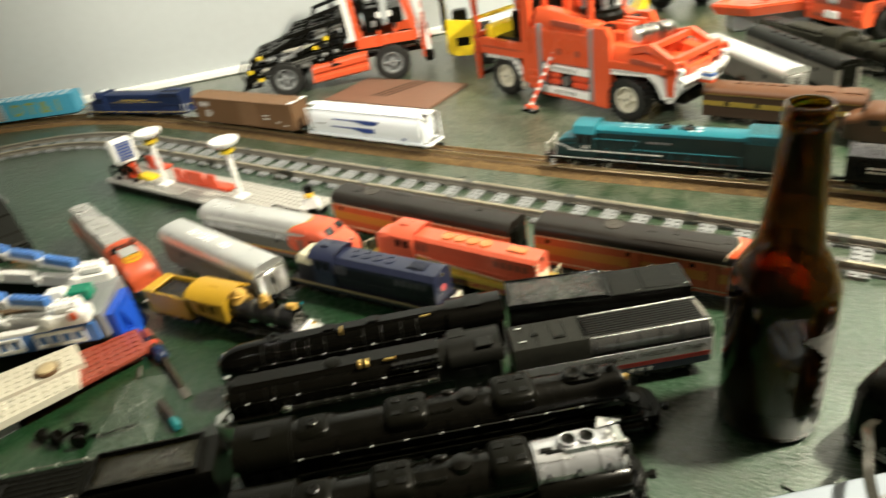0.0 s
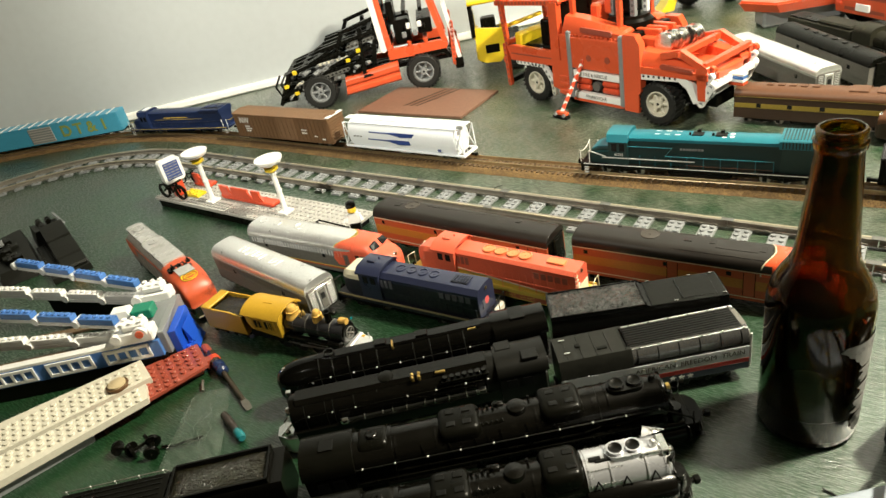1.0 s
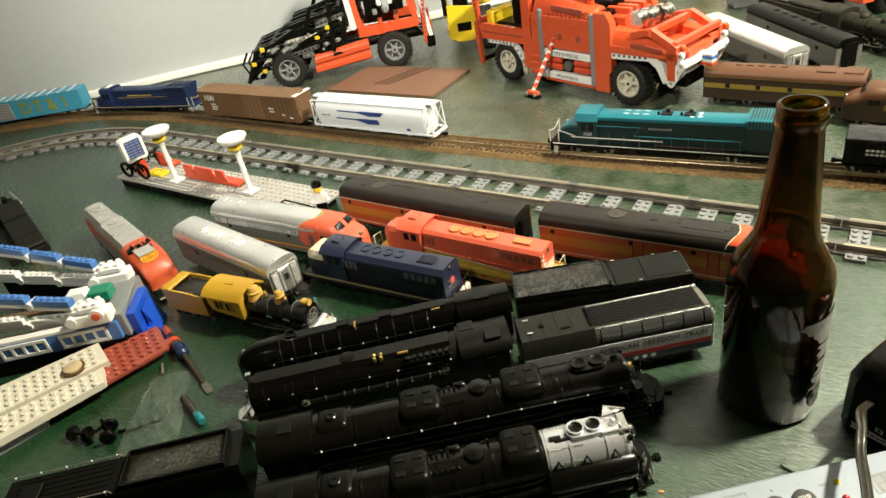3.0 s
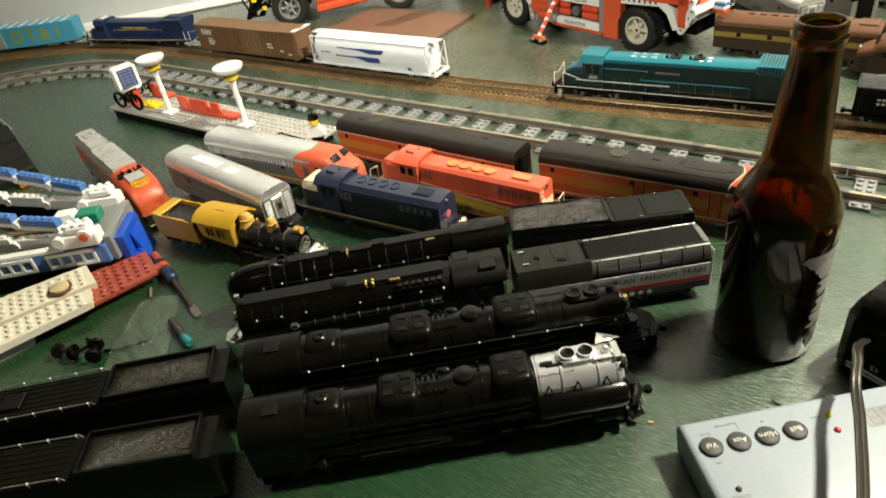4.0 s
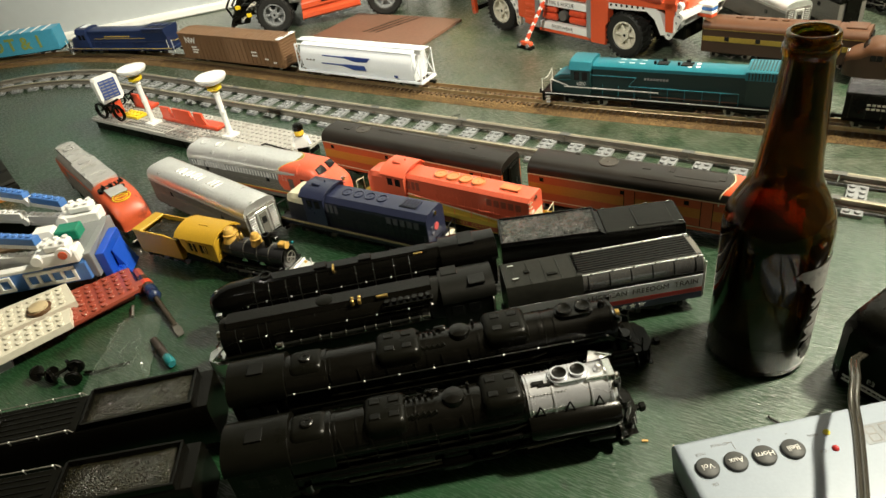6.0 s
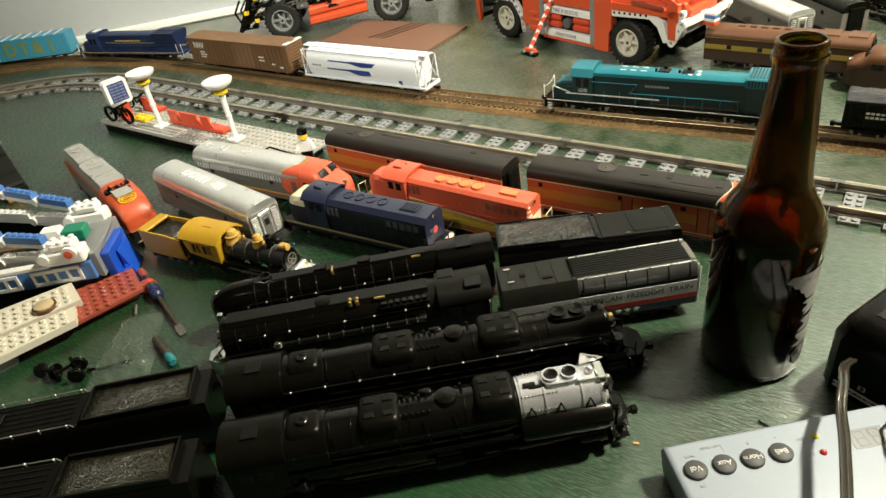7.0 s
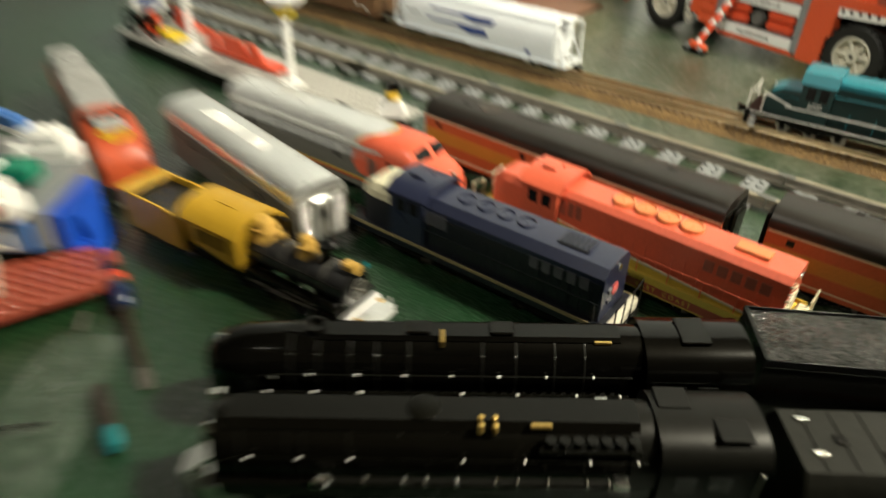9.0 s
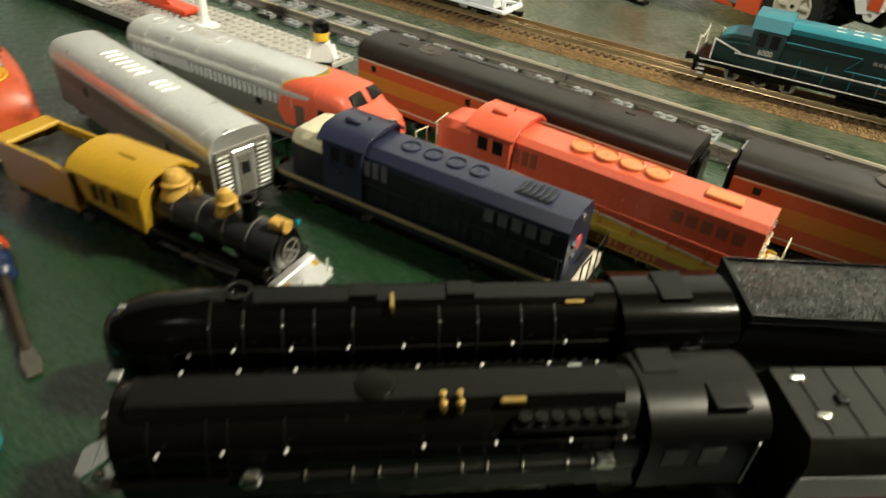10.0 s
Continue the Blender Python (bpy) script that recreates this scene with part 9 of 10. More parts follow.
def rescue_truck(x, y, turn):
    """A technic-style fire truck: cab ahead (-x), side lockers, rear winch. y away from the track."""
    t = thing("toy_fire_truck", x, y, 0, turn, "orange-red toy brick fire truck with white trim", "toy vehicle", "toy vehicles")
    for px in (0, 230):
        for py, sd in ((13, -1), (107, 1)):
            toy_wheel(t, px, py, 30, 30, 27, 17.5, sd)
        part("axle", Shape().rod((px, 20, 30), (px, 100, 30), 3, n=8), DBG, t)
    part("chassis", Shape().box(-50, 300, 36, 84, 26, 44, 2), BLACKMATT, t)
    part("rear_deck", Shape().box(186, 306, 26, 94, 62, 78, 2), BRICKORANGE, t, "orange rear deck")
    for py in (34, 86):
        beam(t, (-52, py, 48), (300, py, 48), BLACKMATT)
    for py, o in ((4, -1), (116, 1)):
        # cab side
        part("door", Shape().wall([(-52, 62), (52, 62), (52, 84), (-40, 86), (-60, 84)], py - 4, py + 4), BRICKORANGE, t, "orange cab door")
        part("door_crease", Shape().wall([(-50, 72), (50, 72), (50, 74), (-50, 74)], py - 4.5, py + 4.5), BRICKRED, t)
        beam(t, (-60, py, 88), (-66, py, 152), BRICKORANGE)
        part("cab_pillar", Shape().wall([(40, 30), (58, 26), (60, 156), (44, 156)], py - 6, py + 6), BRICKORANGE, t, "broad orange cab pillar")
        beam(t, (-64, py, 20), (-66, py, 84), BRICKORANGE, label="orange front post")
        beam(t, (-74, py, 150), (60, py, 156), BRICKORANGE)
        beam(t, (-38, py, 60), (20, py, 60), WHITE, label="white wheel arch")
        beam(t, (20, py, 58), (36, py, 36), WHITE)
        beam(t, (36, py, 34), (38, py, 18), OFFWHITE)
        # side locker
        part("locker", Shape().box(78, 184, py - 6, py + 6, 64, 110, 1.5), BRICKORANGE, t, "glossy orange locker panel")
        lk = Shape()
        for k in range(12):
            lk.box(82 + 8 * k, 87 + 8 * k, py - 5, py + 5, 110, 113, 0.5)
        pieces("locker_tooth", lk, BRICKORANGE, t)
        for px in (116, 150):
            part("locker_knob", Shape().turned([(4.6, -7), (4.6, 7)], px, 82, "y", 12, py), BRICKRED, t)
        for px in (79, 174):
            part("pillar", Shape().box(px - 4, px + 4, py + o * 1 - 7, py + o * 1 + 7, 18, 118, 1.5), LBG, t, "pale grey pillar")
        part("locker_side", Shape().wall([(54, 22), (75, 18), (75, 112), (62, 112), (62, 74), (54, 70)], py - 7, py + 7), BRICKORANGE, t)
        part("locker_side", Shape().wall([(178, 14), (202, 14), (202, 40), (206, 44), (206, 108), (198, 120), (178, 120)], py - 7, py + 7), BRICKORANGE, t)
        for pz in (22, 33, 44):
            part("ribbed_edge", Shape().box(56, 74, py + o * 2 - 7, py + o * 2 + 7, pz, pz + 7, 1.2), BRICKORANGE, t)
        part("locker_floor", Shape().box(80, 174, py - 5, py + 5, 14, 19, 1), BRICKORANGE, t)
        for pz, word in ((57, "FIRE & RESCUE"), (24, "FEUERWEHR")):
            st = part("strip", Shape().box(84, 170, py + o * 0.5 - 6, py + o * 0.5 + 6, pz - 5, pz + 5, 0.8), WHITE, t, "white lettered strip")
            lettering("strip_word", word, 7.0, pose(126, py + o * 6.7, pz, 90, 0, 180 if o > 0 else 0), st, INK)
        for pz in (36, 46):
            for a, b in ((86, 114), (136, 166)):
                part("gas_bottle", Shape().turned([(2, a), (4.8, a + 2), (4.8, b - 2), (2, b)], py, pz, "x", 14), BENCHRED, t, "small red cylinder")
        part("locker_back", Shape().box(80, 174, py - o * 4 - 1, py - o * 4 + 1, 19, 64), BLACKMATT, t)
        part("locker_gear", Shape().turned([(7, -4), (7, 4)], 125, 40, "y", 14, py), DBG, t)
        # broad sloped deck panels, each with a slot
        for a, b, z0, tip in ((66, 178, 112, 8), (200, 304, 74, 6)):
            yi, yo = py - o * 26, py + o * 3
            rings = []
            for fx, top in ((0.0, 10), (0.03, 27), (0.3, 25), (0.7, 17), (0.97, tip + 4), (1.0, tip)):
                px = a + (b - a) * fx
                rings.append([(px, yo, z0), (px, yo, z0 + top * 0.5), (px, yo - o * 7, z0 + top * 0.92), (px, yi + o * 6, z0 + top), (px, yi, z0 + top * 0.8), (px, yi, z0)])
            part("slope_panel", Shape().loft(rings), BRICKORANGE, t, "broad sloped orange panel with a slot")
            part("slot", Shape().loft(stadium((a + 40, yo - o * 0.5, z0 + 9), (b - 22, yo - o * 0.5, z0 + 6), 3.6, (0, 1, 0), 7)), BRICKRED, t)
        # rear
        part("wheel_arch", Shape().wall([(204, 62), (264, 66), (276, 58), (286, 40), (294, 42), (284, 66), (268, 76), (204, 72)], py - 5, py + 5), WHITE, t, "white wheel arch")
        for k in range(7):
            part("arch_hole", Shape().rod((210 + 8.2 * k, py - 5.3, 67.3 + 0.4 * k), (210 + 8.2 * k, py + 5.3, 67.3 + 0.4 * k), 1.8, n=8), SMOKEGREY, t)
        part("rear_panel", Shape().wall([(190, 70), (306, 72), (306, 80), (190, 80)], py - 6, py + 4), BRICKORANGE, t)
        part("rear_post", Shape().wall([(293, 46), (303, 46), (303, 62), (305, 88), (298, 92), (290, 84)], py - 6, py + 6), BRICKORANGE, t, "orange rear corner post")
        part("rear_hoop", Shape().wall([(236, 90), (262, 97), (296, 80), (300, 88), (264, 106), (234, 99)], py - o * 4 - 5, py - o * 4 + 5), BRICKORANGE, t, "orange rear hoop")
        part("hoop_stripe", Shape().box(302.6, 305, py - 5, py + 5, 46, 64, 0.4), WHITE, t)
        beam(t, (296, py, 42), (309, py, 66), WHITE, (0, 1, 0.3), label="white bracing beam", r=5)
        beam(t, (298, py, 60), (308, py, 77), WHITE, r=4.5)
        beam(t, (294, py + 6, 70), (306, py + 6, 84), BRICKORANGE, r=5)
    for px, pz, mt in ((-66, 24, BLACKMATT), (-70, 60, BRICKORANGE), (-62, 88, BRICKORANGE), (-70, 152, BRICKORANGE), (-30, 156, BRICKORANGE), (10, 157, BRICKORANGE), (52, 156, BRICKORANGE), (52, 110, BLACKMATT), (190, 84, BRICKORANGE), (300, 90, BRICKORANGE), (296, 48, BLACKMATT), (262, 100, BRICKORANGE), (308, 64, WHITE), (303, 54, LBG)):
        beam(t, (px, 4, pz), (px, 116, pz), mt, (0, 0, 1))
    part("cab_back", Shape().box(38, 46, 10, 110, 60, 150, 2), BLACKMATT, t)
    part("interior", Shape().box(-40, 36, 24, 96, 58, 84, 3).box(0, 16, 24, 56, 84, 124, 3).box(0, 16, 64, 96, 84, 124, 3), BLACKMATT, t)
    part("dashboard", Shape().box(-52, -36, 14, 106, 80, 102, 3), BRICKYELLOW, t, "yellow dashboard part")
    part("windscreen_bar", Shape().box(-74, -66, 8, 112, 108, 114, 2), BRICKYELLOW, t)
    for py in (30, 52, 68, 90):
        part("roof_bar", Shape().box(-66, 52, py - 6, py + 6, 152, 160, 1.5), BRICKORANGE, t)
    part("roof_edge", Shape().box(-78, -56, 2, 118, 148, 160, 3), BRICKORANGE, t)
    part("beacon", Shape().rod((14, 40, 160), (14, 80, 160), 8, n=16), LBG, t, "ribbed grey roof light")
    for px in (76, 160):
        for py in (20, 100):
            part("rail_post", Shape().box(px - 4, px + 4, py - 4, py + 4, 112, 168, 1), BRICKORANGE, t)
    # crane base and mast
    part("turntable", Shape().turned([(34, 118), (34, 126), (30, 130), (30, 134)], 150, 60, "z", 30), BLACKMATT, t, "black turntable")
    part("deck", Shape().box(66, 190, 14, 106, 108, 118, 2), BLACKMATT, t)
    for px in (132, 168):
        beam(t, (px, 44, 132), (px, 44, 196), LBG)
        beam(t, (px, 76, 132), (px, 76, 196), WHITE)
    part("crane_body", Shape().box(136, 164, 46, 74, 134, 190, 3), BLACKMATT, t)
    part("crane_block", Shape().box(118, 134, 40, 80, 134, 176, 3), BRICKORANGE, t)
    part("crane_block", Shape().box(100, 116, 30, 90, 118, 150, 3), BRICKORANGE, t)
    for k in range(3):
        part("crane_roller", Shape().rod((130 + 14 * k, 42, 150 + 12 * k), (130 + 14 * k, 78, 150 + 12 * k), 6, n=14), WHITE if k else LBG, t)
    # winch at the rear
    part("winch_frame", Shape().box(190, 214, 24, 96, 78, 112, 2), BRICKORANGE, t)
    for py in (40, 56, 76):
        part("winch_rail", Shape().box(176, 214, py - 4, py + 4, 112, 120, 1), BRICKORANGE, t)
    for px, py in ((226, 34), (232, 54), (240, 78)):
        part("winch_drum", Shape().turned([(13, -10), (14, -6), (10, -5), (10, 5), (14, 6), (13, 10)], px, 106, "y", 22, py), CHROME, t, "bright winch drum")
    part("rear_gear", Shape().turned([(9, -4), (9, 4)], 302, 56, "y", 18, 8), LBG, t)
    for k, mt in enumerate((BRICKORANGE, WHITE, MIDBLUE, WHITE)):
        part("tail_stripe", Shape().box(306, 326, 52, 66, 54 + 4 * k, 57.4 + 4 * k, 0.5), mt, t)
    # outrigger leg
    leg = Shape().loft(stadium((104, 0, 78), (88, -44, 10), 2.3, (0.93, 0, 0.35), 4))
    part("outrigger_leg", leg, WHITE, t, "red and white striped outrigger leg")
    a, b = Vector((104, 0, 78)), Vector((88, -44, 10))
    for k in range(7):
        c0, c1 = a.lerp(b, (k + 0.1) / 7), a.lerp(b, (k + 0.55) / 7)
        part("leg_stripe", Shape().loft(stadium(c0, c1, 2.45, (0.93, 0, 0.35), 4.3, 3)), BENCHRED, t)
    part("outrigger_foot", Shape().box(74, 102, -52, -40, 0.3, 4.4, 1), BLACKMATT, t)
    pieces("foot_pin", Shape().rod((80, -53, 6), (80, -39, 6), 2.6, n=10).rod((96, -53, 6), (96, -39, 6), 2.6, n=10), LBG, t)
    part("foot_clamp", Shape().box(80, 100, -50, -42, 5, 11, 1), BRICKORANGE, t)
    t.scale = (1, 0.82, 1)
    return t


tipper_truck(-0.574, 0.255, 37.0)
rescue_truck(-0.163, 0.331, -18.3)


def loader(x, y, turn, size, label):
    """A yellow and black toy machine half hidden by the trucks."""
    t = thing("toy_loader", x, y, 0, turn, label, "toy vehicle", "toy vehicles")
    for px in (-40, 44):
        for py, sd in ((44, 1),):
            toy_wheel(t, px, py, 28, 28, 24, 15, sd)
    part("body", Shape().wall([(-62, 26), (64, 26), (70, 48), (20, 60), (-52, 60), (-64, 46)], -20, 20), BLACKMATT, t, "black inner frame")
    for py in (-24, 24):
        part("side_panel", Shape().wall([(-74, 46), (-66, 36), (-36, 34), (-20, 46), (-34, 66), (-60, 66)], py - 3, py + 3), BRICKYELLOW, t, "yellow side panel")
        part("side_panel", Shape().wall([(8, 34), (66, 34), (74, 50), (24, 62)], py - 3, py + 3), BRICKYELLOW, t, "yellow side panel")
        beam(t, (-34, py, 40), (20, py, 56), DBG)
    for py in (-30, 30):
        beam(t, (-76, py, 40), (-62, py, 92), BRICKYELLOW)
        beam(t, (-62, py, 92), (20, py, 108 * size), BRICKYELLOW)
        beam(t, (20, py, 66), (22, py, 108 * size), BLACKMATT)
        beam(t, (-30, py, 66), (-28, py, 100 * size), BLACKMATT)
    part("roof", Shape().box(-36, 30, -34, 34, 106 * size, 112 * size, 2), BRICKYELLOW, t)
    part("front_panel", Shape().prism([(-24, 34), (-12, 28), (14, 26), (26, 36), (28, 84), (-24, 92)], 70, 75), BRICKYELLOW, t, "yellow front panel")
    part("front_opening", Shape().box(73, 76, -10, 16, 44, 60, 1.5), BLACKMATT, t)
    part("seat", Shape().box(-16, 10, -14, 14, 66, 92, 3), BLACKMATT, t)
    part("bucket", Shape().wall([(-112, 8), (-84, 10), (-78, 30), (-82, 56), (-90, 40), (-100, 22)], -26, 26), BRICKYELLOW, t)
    return t


loader(-0.345, 0.500, -58, 1.15, "yellow and black toy brick loader behind the trucks")
loader(-0.035, 0.865, 30, 0.9, "yellow and black toy brick machine far back on the table")


def camper_van(x, y, turn):
    """A red and white toy brick camper van, its front at +x."""
    t = thing("toy_camper_van", x, y, 0, turn, "red and white toy brick camper van", "toy vehicle", "toy vehicles")
    out = [(-150, 22), (-150, 62), (148, 62), (152, 40), (148, 22)]
    part("lower_body", Shape().wall(out, -60, 60), BRICKORANGE, t, "orange-red lower body")
    part("bumper", Shape().box(-160, -148, -62, 62, 12, 24, 3), WHITE, t)
    part("belt_line", Shape().box(-151, 151, -61.5, 61.5, 62, 66, 0.6), BLACKMATT, t)
    part("upper_body", Shape().loft([[(px, sy, z) for px, sy in ((-149, -59), (146, -59), (146, 59), (-149, 59))] for z in (66, 69)]), WHITE, t, "white upper body")
    for px in (-146, -92, -38, 16, 70, 124):
        for sy in (-58, 58):
            part("window_post", Shape().box(px - 6, px + 6, sy - 3, sy + 3, 68, 112, 1), WHITE, t)
    part("roof", Shape().loft([[(px * q, sy * q, z) for px, sy in ((-150, -61), (132, -61), (132, 61), (-150, 61))] for z, q in ((110, 1), (126, 0.98), (138, 0.86))]), WHITE, t)
    part("interior", Shape().box(-140, 120, -54, 54, 64, 70), BLACKMATT, t)
    part("tail_plate", Shape().box(151, 154, -14, 14, 30, 41, 0.6), WHITE, t, "small white plate on the tailgate")
    part("tailgate_seam", Shape().wall([(147, 28), (149.5, 60), (150.5, 60), (150.5, 28)], -40, 40), BRICKRED, t)
    part("tailgate_handle", Shape().rod((152, -9, 55), (152, 9, 55), 3.2, n=10), LBG, t)
    for sy in (-50, 50):
        for pz in (34, 42):
            part("tail_lamp", Shape().box(149, 153.5, sy - 6, sy + 6, pz, pz + 6, 1), BENCHRED, t)
    part("white_frame", Shape().box(140, 154, -61.5, 61.5, 66, 73, 1.5), WHITE, t)
    for sd in (-1, 1):
        part("white_frame", Shape().box(-150, 146, sd * 57, sd * 62.5, 66, 73, 1.5), WHITE, t)
        part("white_corner", Shape().box(120, 148, sd * 40, sd * 60, 70, 112, 4), WHITE, t, "white rounded corner panel")
    for px in (-96, 100):
        for sy, sd in ((-54, -1), (54, 1)):
            part("wheel_arch", Shape().turned([(29, -9), (29, 9)], px, 24, "y", 22, sy), BLACKMATT, t)
            toy_wheel(t, px, sy + sd * 1, 23, 23, 18, 13, sd)
    for k in range(4):
        for sd in (-1, 1):
            part("air_vent", Shape().box(112 - 70, 126 - 70, sd * 60, sd * 62, 42 + 4 * k, 44 + 4 * k), BRICKRED, t)
            part("air_vent", Shape().box(114, 132, sd * 60, sd * 62, 44 + 4 * k, 46 + 4 * k), BRICKRED, t)
    for sd in (-1, 1):
        part("door_line", Shape().box(20, 21.6, sd * 60, sd * 60.6, 24, 62).box(-60, -58.4, sd * 60, sd * 60.6, 24, 62), BRICKRED, t)
        part("sill_trim", Shape().box(-66, 70, sd * 59.6, sd * 61.4, 20, 26, 0.6), WHITE, t)
        part("door_handle", Shape().rod((60, sd * 63, 52), (72, sd * 63, 52), 2.4, n=8), LBG, t)
    return t


camper_van(0.3445, 0.787, -131.5)

# orange winged plate model beside the van
wing = thing("toy_boat", 0.135, 0.742, 0.0, 30, "orange toy brick hull with a dark hatch", "toy vehicle", "toy vehicles")
part("hull", Shape().loft([[(-84, 0, 30), (-40, -44, 30), (90, -44, 30), (100, 34, 30), (-30, 44, 30)], [(-96, 0, 46), (-50, -52, 46), (96, -52, 46), (108, 40, 46), (-36, 52, 46)]]), BRICKORANGE, wing, "orange wedge-shaped hull")
part("deck", Shape().slab([(-92, 0), (-48, -50), (94, -50), (106, 38), (-34, 50)], 46, 49), BRICKORANGE, wing)
part("deck_studs", Shape().studs(10, -40, 8, 8, 49, 8), BRICKORANGE, wing)
part("hatch", Shape().box(-10, 34, -14, 22, 49, 54, 1), BLACKMATT, wing)
part("mast", Shape().rod((20, 0, 54), (20, 0, 120), 2, n=8), BLACKMATT, wing)
part("keel", Shape().box(-60, 80, -24, 24, 0.3, 30, 4), LBG, wing)

# ---- loose brown board ----
board = thing("brown_board", -0.368, 0.302, 0, 1.5, "thin brown board with a few dark scores on the table", "board")
part("panel", Shape().slab([(-112, -58), (110, -64), (114, 56), (-104, 62)], 0.4, 4.4), RAMP, board)
for k in range(3):
    part("score", Shape().slab([(-32 + 13 * k, -26), (-27 + 13 * k, -26), (10 + 13 * k, 56), (5 + 13 * k, 56)], 4.4, 4.7), PASSSIDE, board, "dark scored strip")


# ---- the toy station platform ----
plat = thing("toy_platform", -0.565, -0.132, 0, -0.8, "pale grey toy brick station platform on dark bricks", "platform")
for k in range(3):
    x0 = 128 * k
    part("plate", Shape().box(x0 + 0.1, x0 + 127.9, 0, 64, 11.2, 14.4, 0.2).studs(x0, 0, 16, 8, 14.4), PLATEGREY, plat, "pale grey studded plate")
tl = Shape()
for i in range(14):
    for j in range(3):
        tl.box(78 + 6.4 * i, 81.6 + 6.4 * i, 3 + 6 * j, 6.6 + 6 * j, 16.0, 16.5)
part("grating", Shape().box(72, 168, 0.2, 23.8, 14.3, 16.0, 0.2), PLATEGREY, plat, "grey grating tile")
tagged(part("grating_hole", tl, DBG, plat), kind="stuff")
for px, w in ((8, 62), (72, 62), (136, 62), (200, 62), (264, 62), (328, 48)):
    part("support_brick", Shape().box(px, px + w, 1, 60, 0.3, 11.2, 0.3), BLACKMATT, plat)


def toy_bench(px, py, backs, end):
    """A row of toy seats along the platform: px, py its start; backs: stretches along x; end: where its seat ends."""
    b = thing("toy_bench", -0.565 + px / 1000, -0.132 + py / 1000, 0.0161, -0.8, "orange-red toy seats in a row on the platform", "bench", "platform seats")
    part("foot", Shape().box(2, end - 2, 1, 13, -0.2, 1.2), BENCHRED, b)
    part("seat", Shape().box(0, end, 0, 15, 1.2, 5.2, 1.0), BENCHRED, b)
    for a0, a1 in backs:
        part("back", Shape().loft([[(a0 + 2, 0.6, 5), (a1 + 2, 0.6, 5), (a1 + 2, 4.6, 5), (a0 + 2, 4.6, 5)], [(a0, 1.6, 19), (a1, 1.6, 19), (a1, 4.4, 19), (a0, 4.4, 19)]]), BENCHRED, b)
        part("arm", Shape().wall([(a1 + 1.8, 5), (a1 + 7, 5), (a1 + 0.6, 14)], 1.4, 4), BENCHRED, b)
    return b


toy_bench(40, 46, ((0, 14), (20, 32)), 38)
toy_bench(128, 27, ((0, 18), (25, 60), (68, 84)), 110)


def toy_lamp(px, py, lean):
    l = thing("toy_platform_lamp", -0.565 + px / 1000, -0.132 + py / 1000, 0.0161, 0, "white toy platform lamp with a round dish shade", "lamp", "platform lamps", ry=lean)
    part("foot", Shape().box(-7.8, 7.8, -7.8, 7.8, -0.1, 3.2, 0.3), WHITE, l)
    part("post", Shape().turned([(4.4, 3), (3.6, 5), (3.2, 8), (3.2, 30), (3.8, 30.5), (3.8, 33), (3.2, 33.5), (3.2, 54), (4.4, 55), (4.4, 58)], 0, 0, "z", 14), WHITE, l)
    part("bulb_block", Shape().turned([(4.6, 58), (8.6, 61), (8.6, 65), (5, 67)], 0, 0, "z", 14), BRICKYELLOW, l, "yellow lamp block")
    part("dish", Shape().turned([(5, 66), (10, 67.5), (15, 70.4), (17.6, 74.2), (17.6, 76.4), (12, 77), (0.1, 77.2)], 0, 0, "z", 32), WHITE, l, "round white dish")
    return l


toy_lamp(123, 16, 0)
toy_lamp(266, 22, 0)

sign = thing("toy_station_sign", -0.521, -0.114, 0.0161, 78, "white toy timetable sign with a blue screen", "sign")
part("pedestal", Shape().box(-9, 9, -6, 6, -0.1, 26, 0.6), BENCHRED, sign, "red pedestal")
sign.scale = (0.86, 0.86, 0.92)
part("housing", Shape().wall([(-16, 25), (-18, 29), (-18, 59), (-15, 62), (15, 62), (18, 59), (18, 29), (14, 25)], -7, 8), WHITE, sign, "white housing")
part("screen", Shape().box(-13, 13, -7.6, -6.9, 30, 58, 0.3), INKBLUE, sign, "dark blue timetable screen")
for k in range(6):
    for j in range(3):
        part("screen_bar", Shape().box(-11.4 + 8.0 * j, -5.2 + 7.9 * j, -8.0, -7.5, 32.0 + 4.4 * k, 33.8 + 4.4 * k), LBG, sign)
sb = thing("toy_slope", -0.494, -0.108, 0.0161, 0, "small yellow toy slope on the platform", "brick")
part("slope", Shape().box(-16, 16, -8, 8, -0.1, 4, 0.3).studs(-16, -8, 4, 2, 4), BRICKYELLOW, sb)


def toy_cart(px, py, a, size):
    c = thing("toy_bicycle", px, py, 0.0161, a, "small black toy bicycle on the platform", "bicycle", "toy bicycles")
    c.scale = (size, size, size)
    for wx in (-13, 13):
        n = 20
        part("wheel", Shape().loft([[(wx + q * math.cos(2 * math.pi * k / n), b, 8.4 + q * math.sin(2 * math.pi * k / n)) for k in range(n)] for q, b in ((8.2, -1.2), (8.2, 1.2), (6.4, 1.2), (6.4, -1.2))], closed=True), BLACKMATT, c)
    part("frame", Shape().tube([(-13, 0, 8.4), (-2, 0, 15), (11, 0, 16), (13, 0, 8.4)], 1.2, 7).tube([(-2, 0, 15), (0, 0, 7), (11, 0, 16)], 1.1, 7).rod((12, -6, 20), (12, 6, 20), 1.0, n=7).rod((11, 0, 16), (12, 0, 20), 1.0, n=7), BLACKMATT, c)


toy_cart(-0.517, -0.1265, 3, 1.4)
toy_cart(-0.541, -0.082, 20, 1.0)

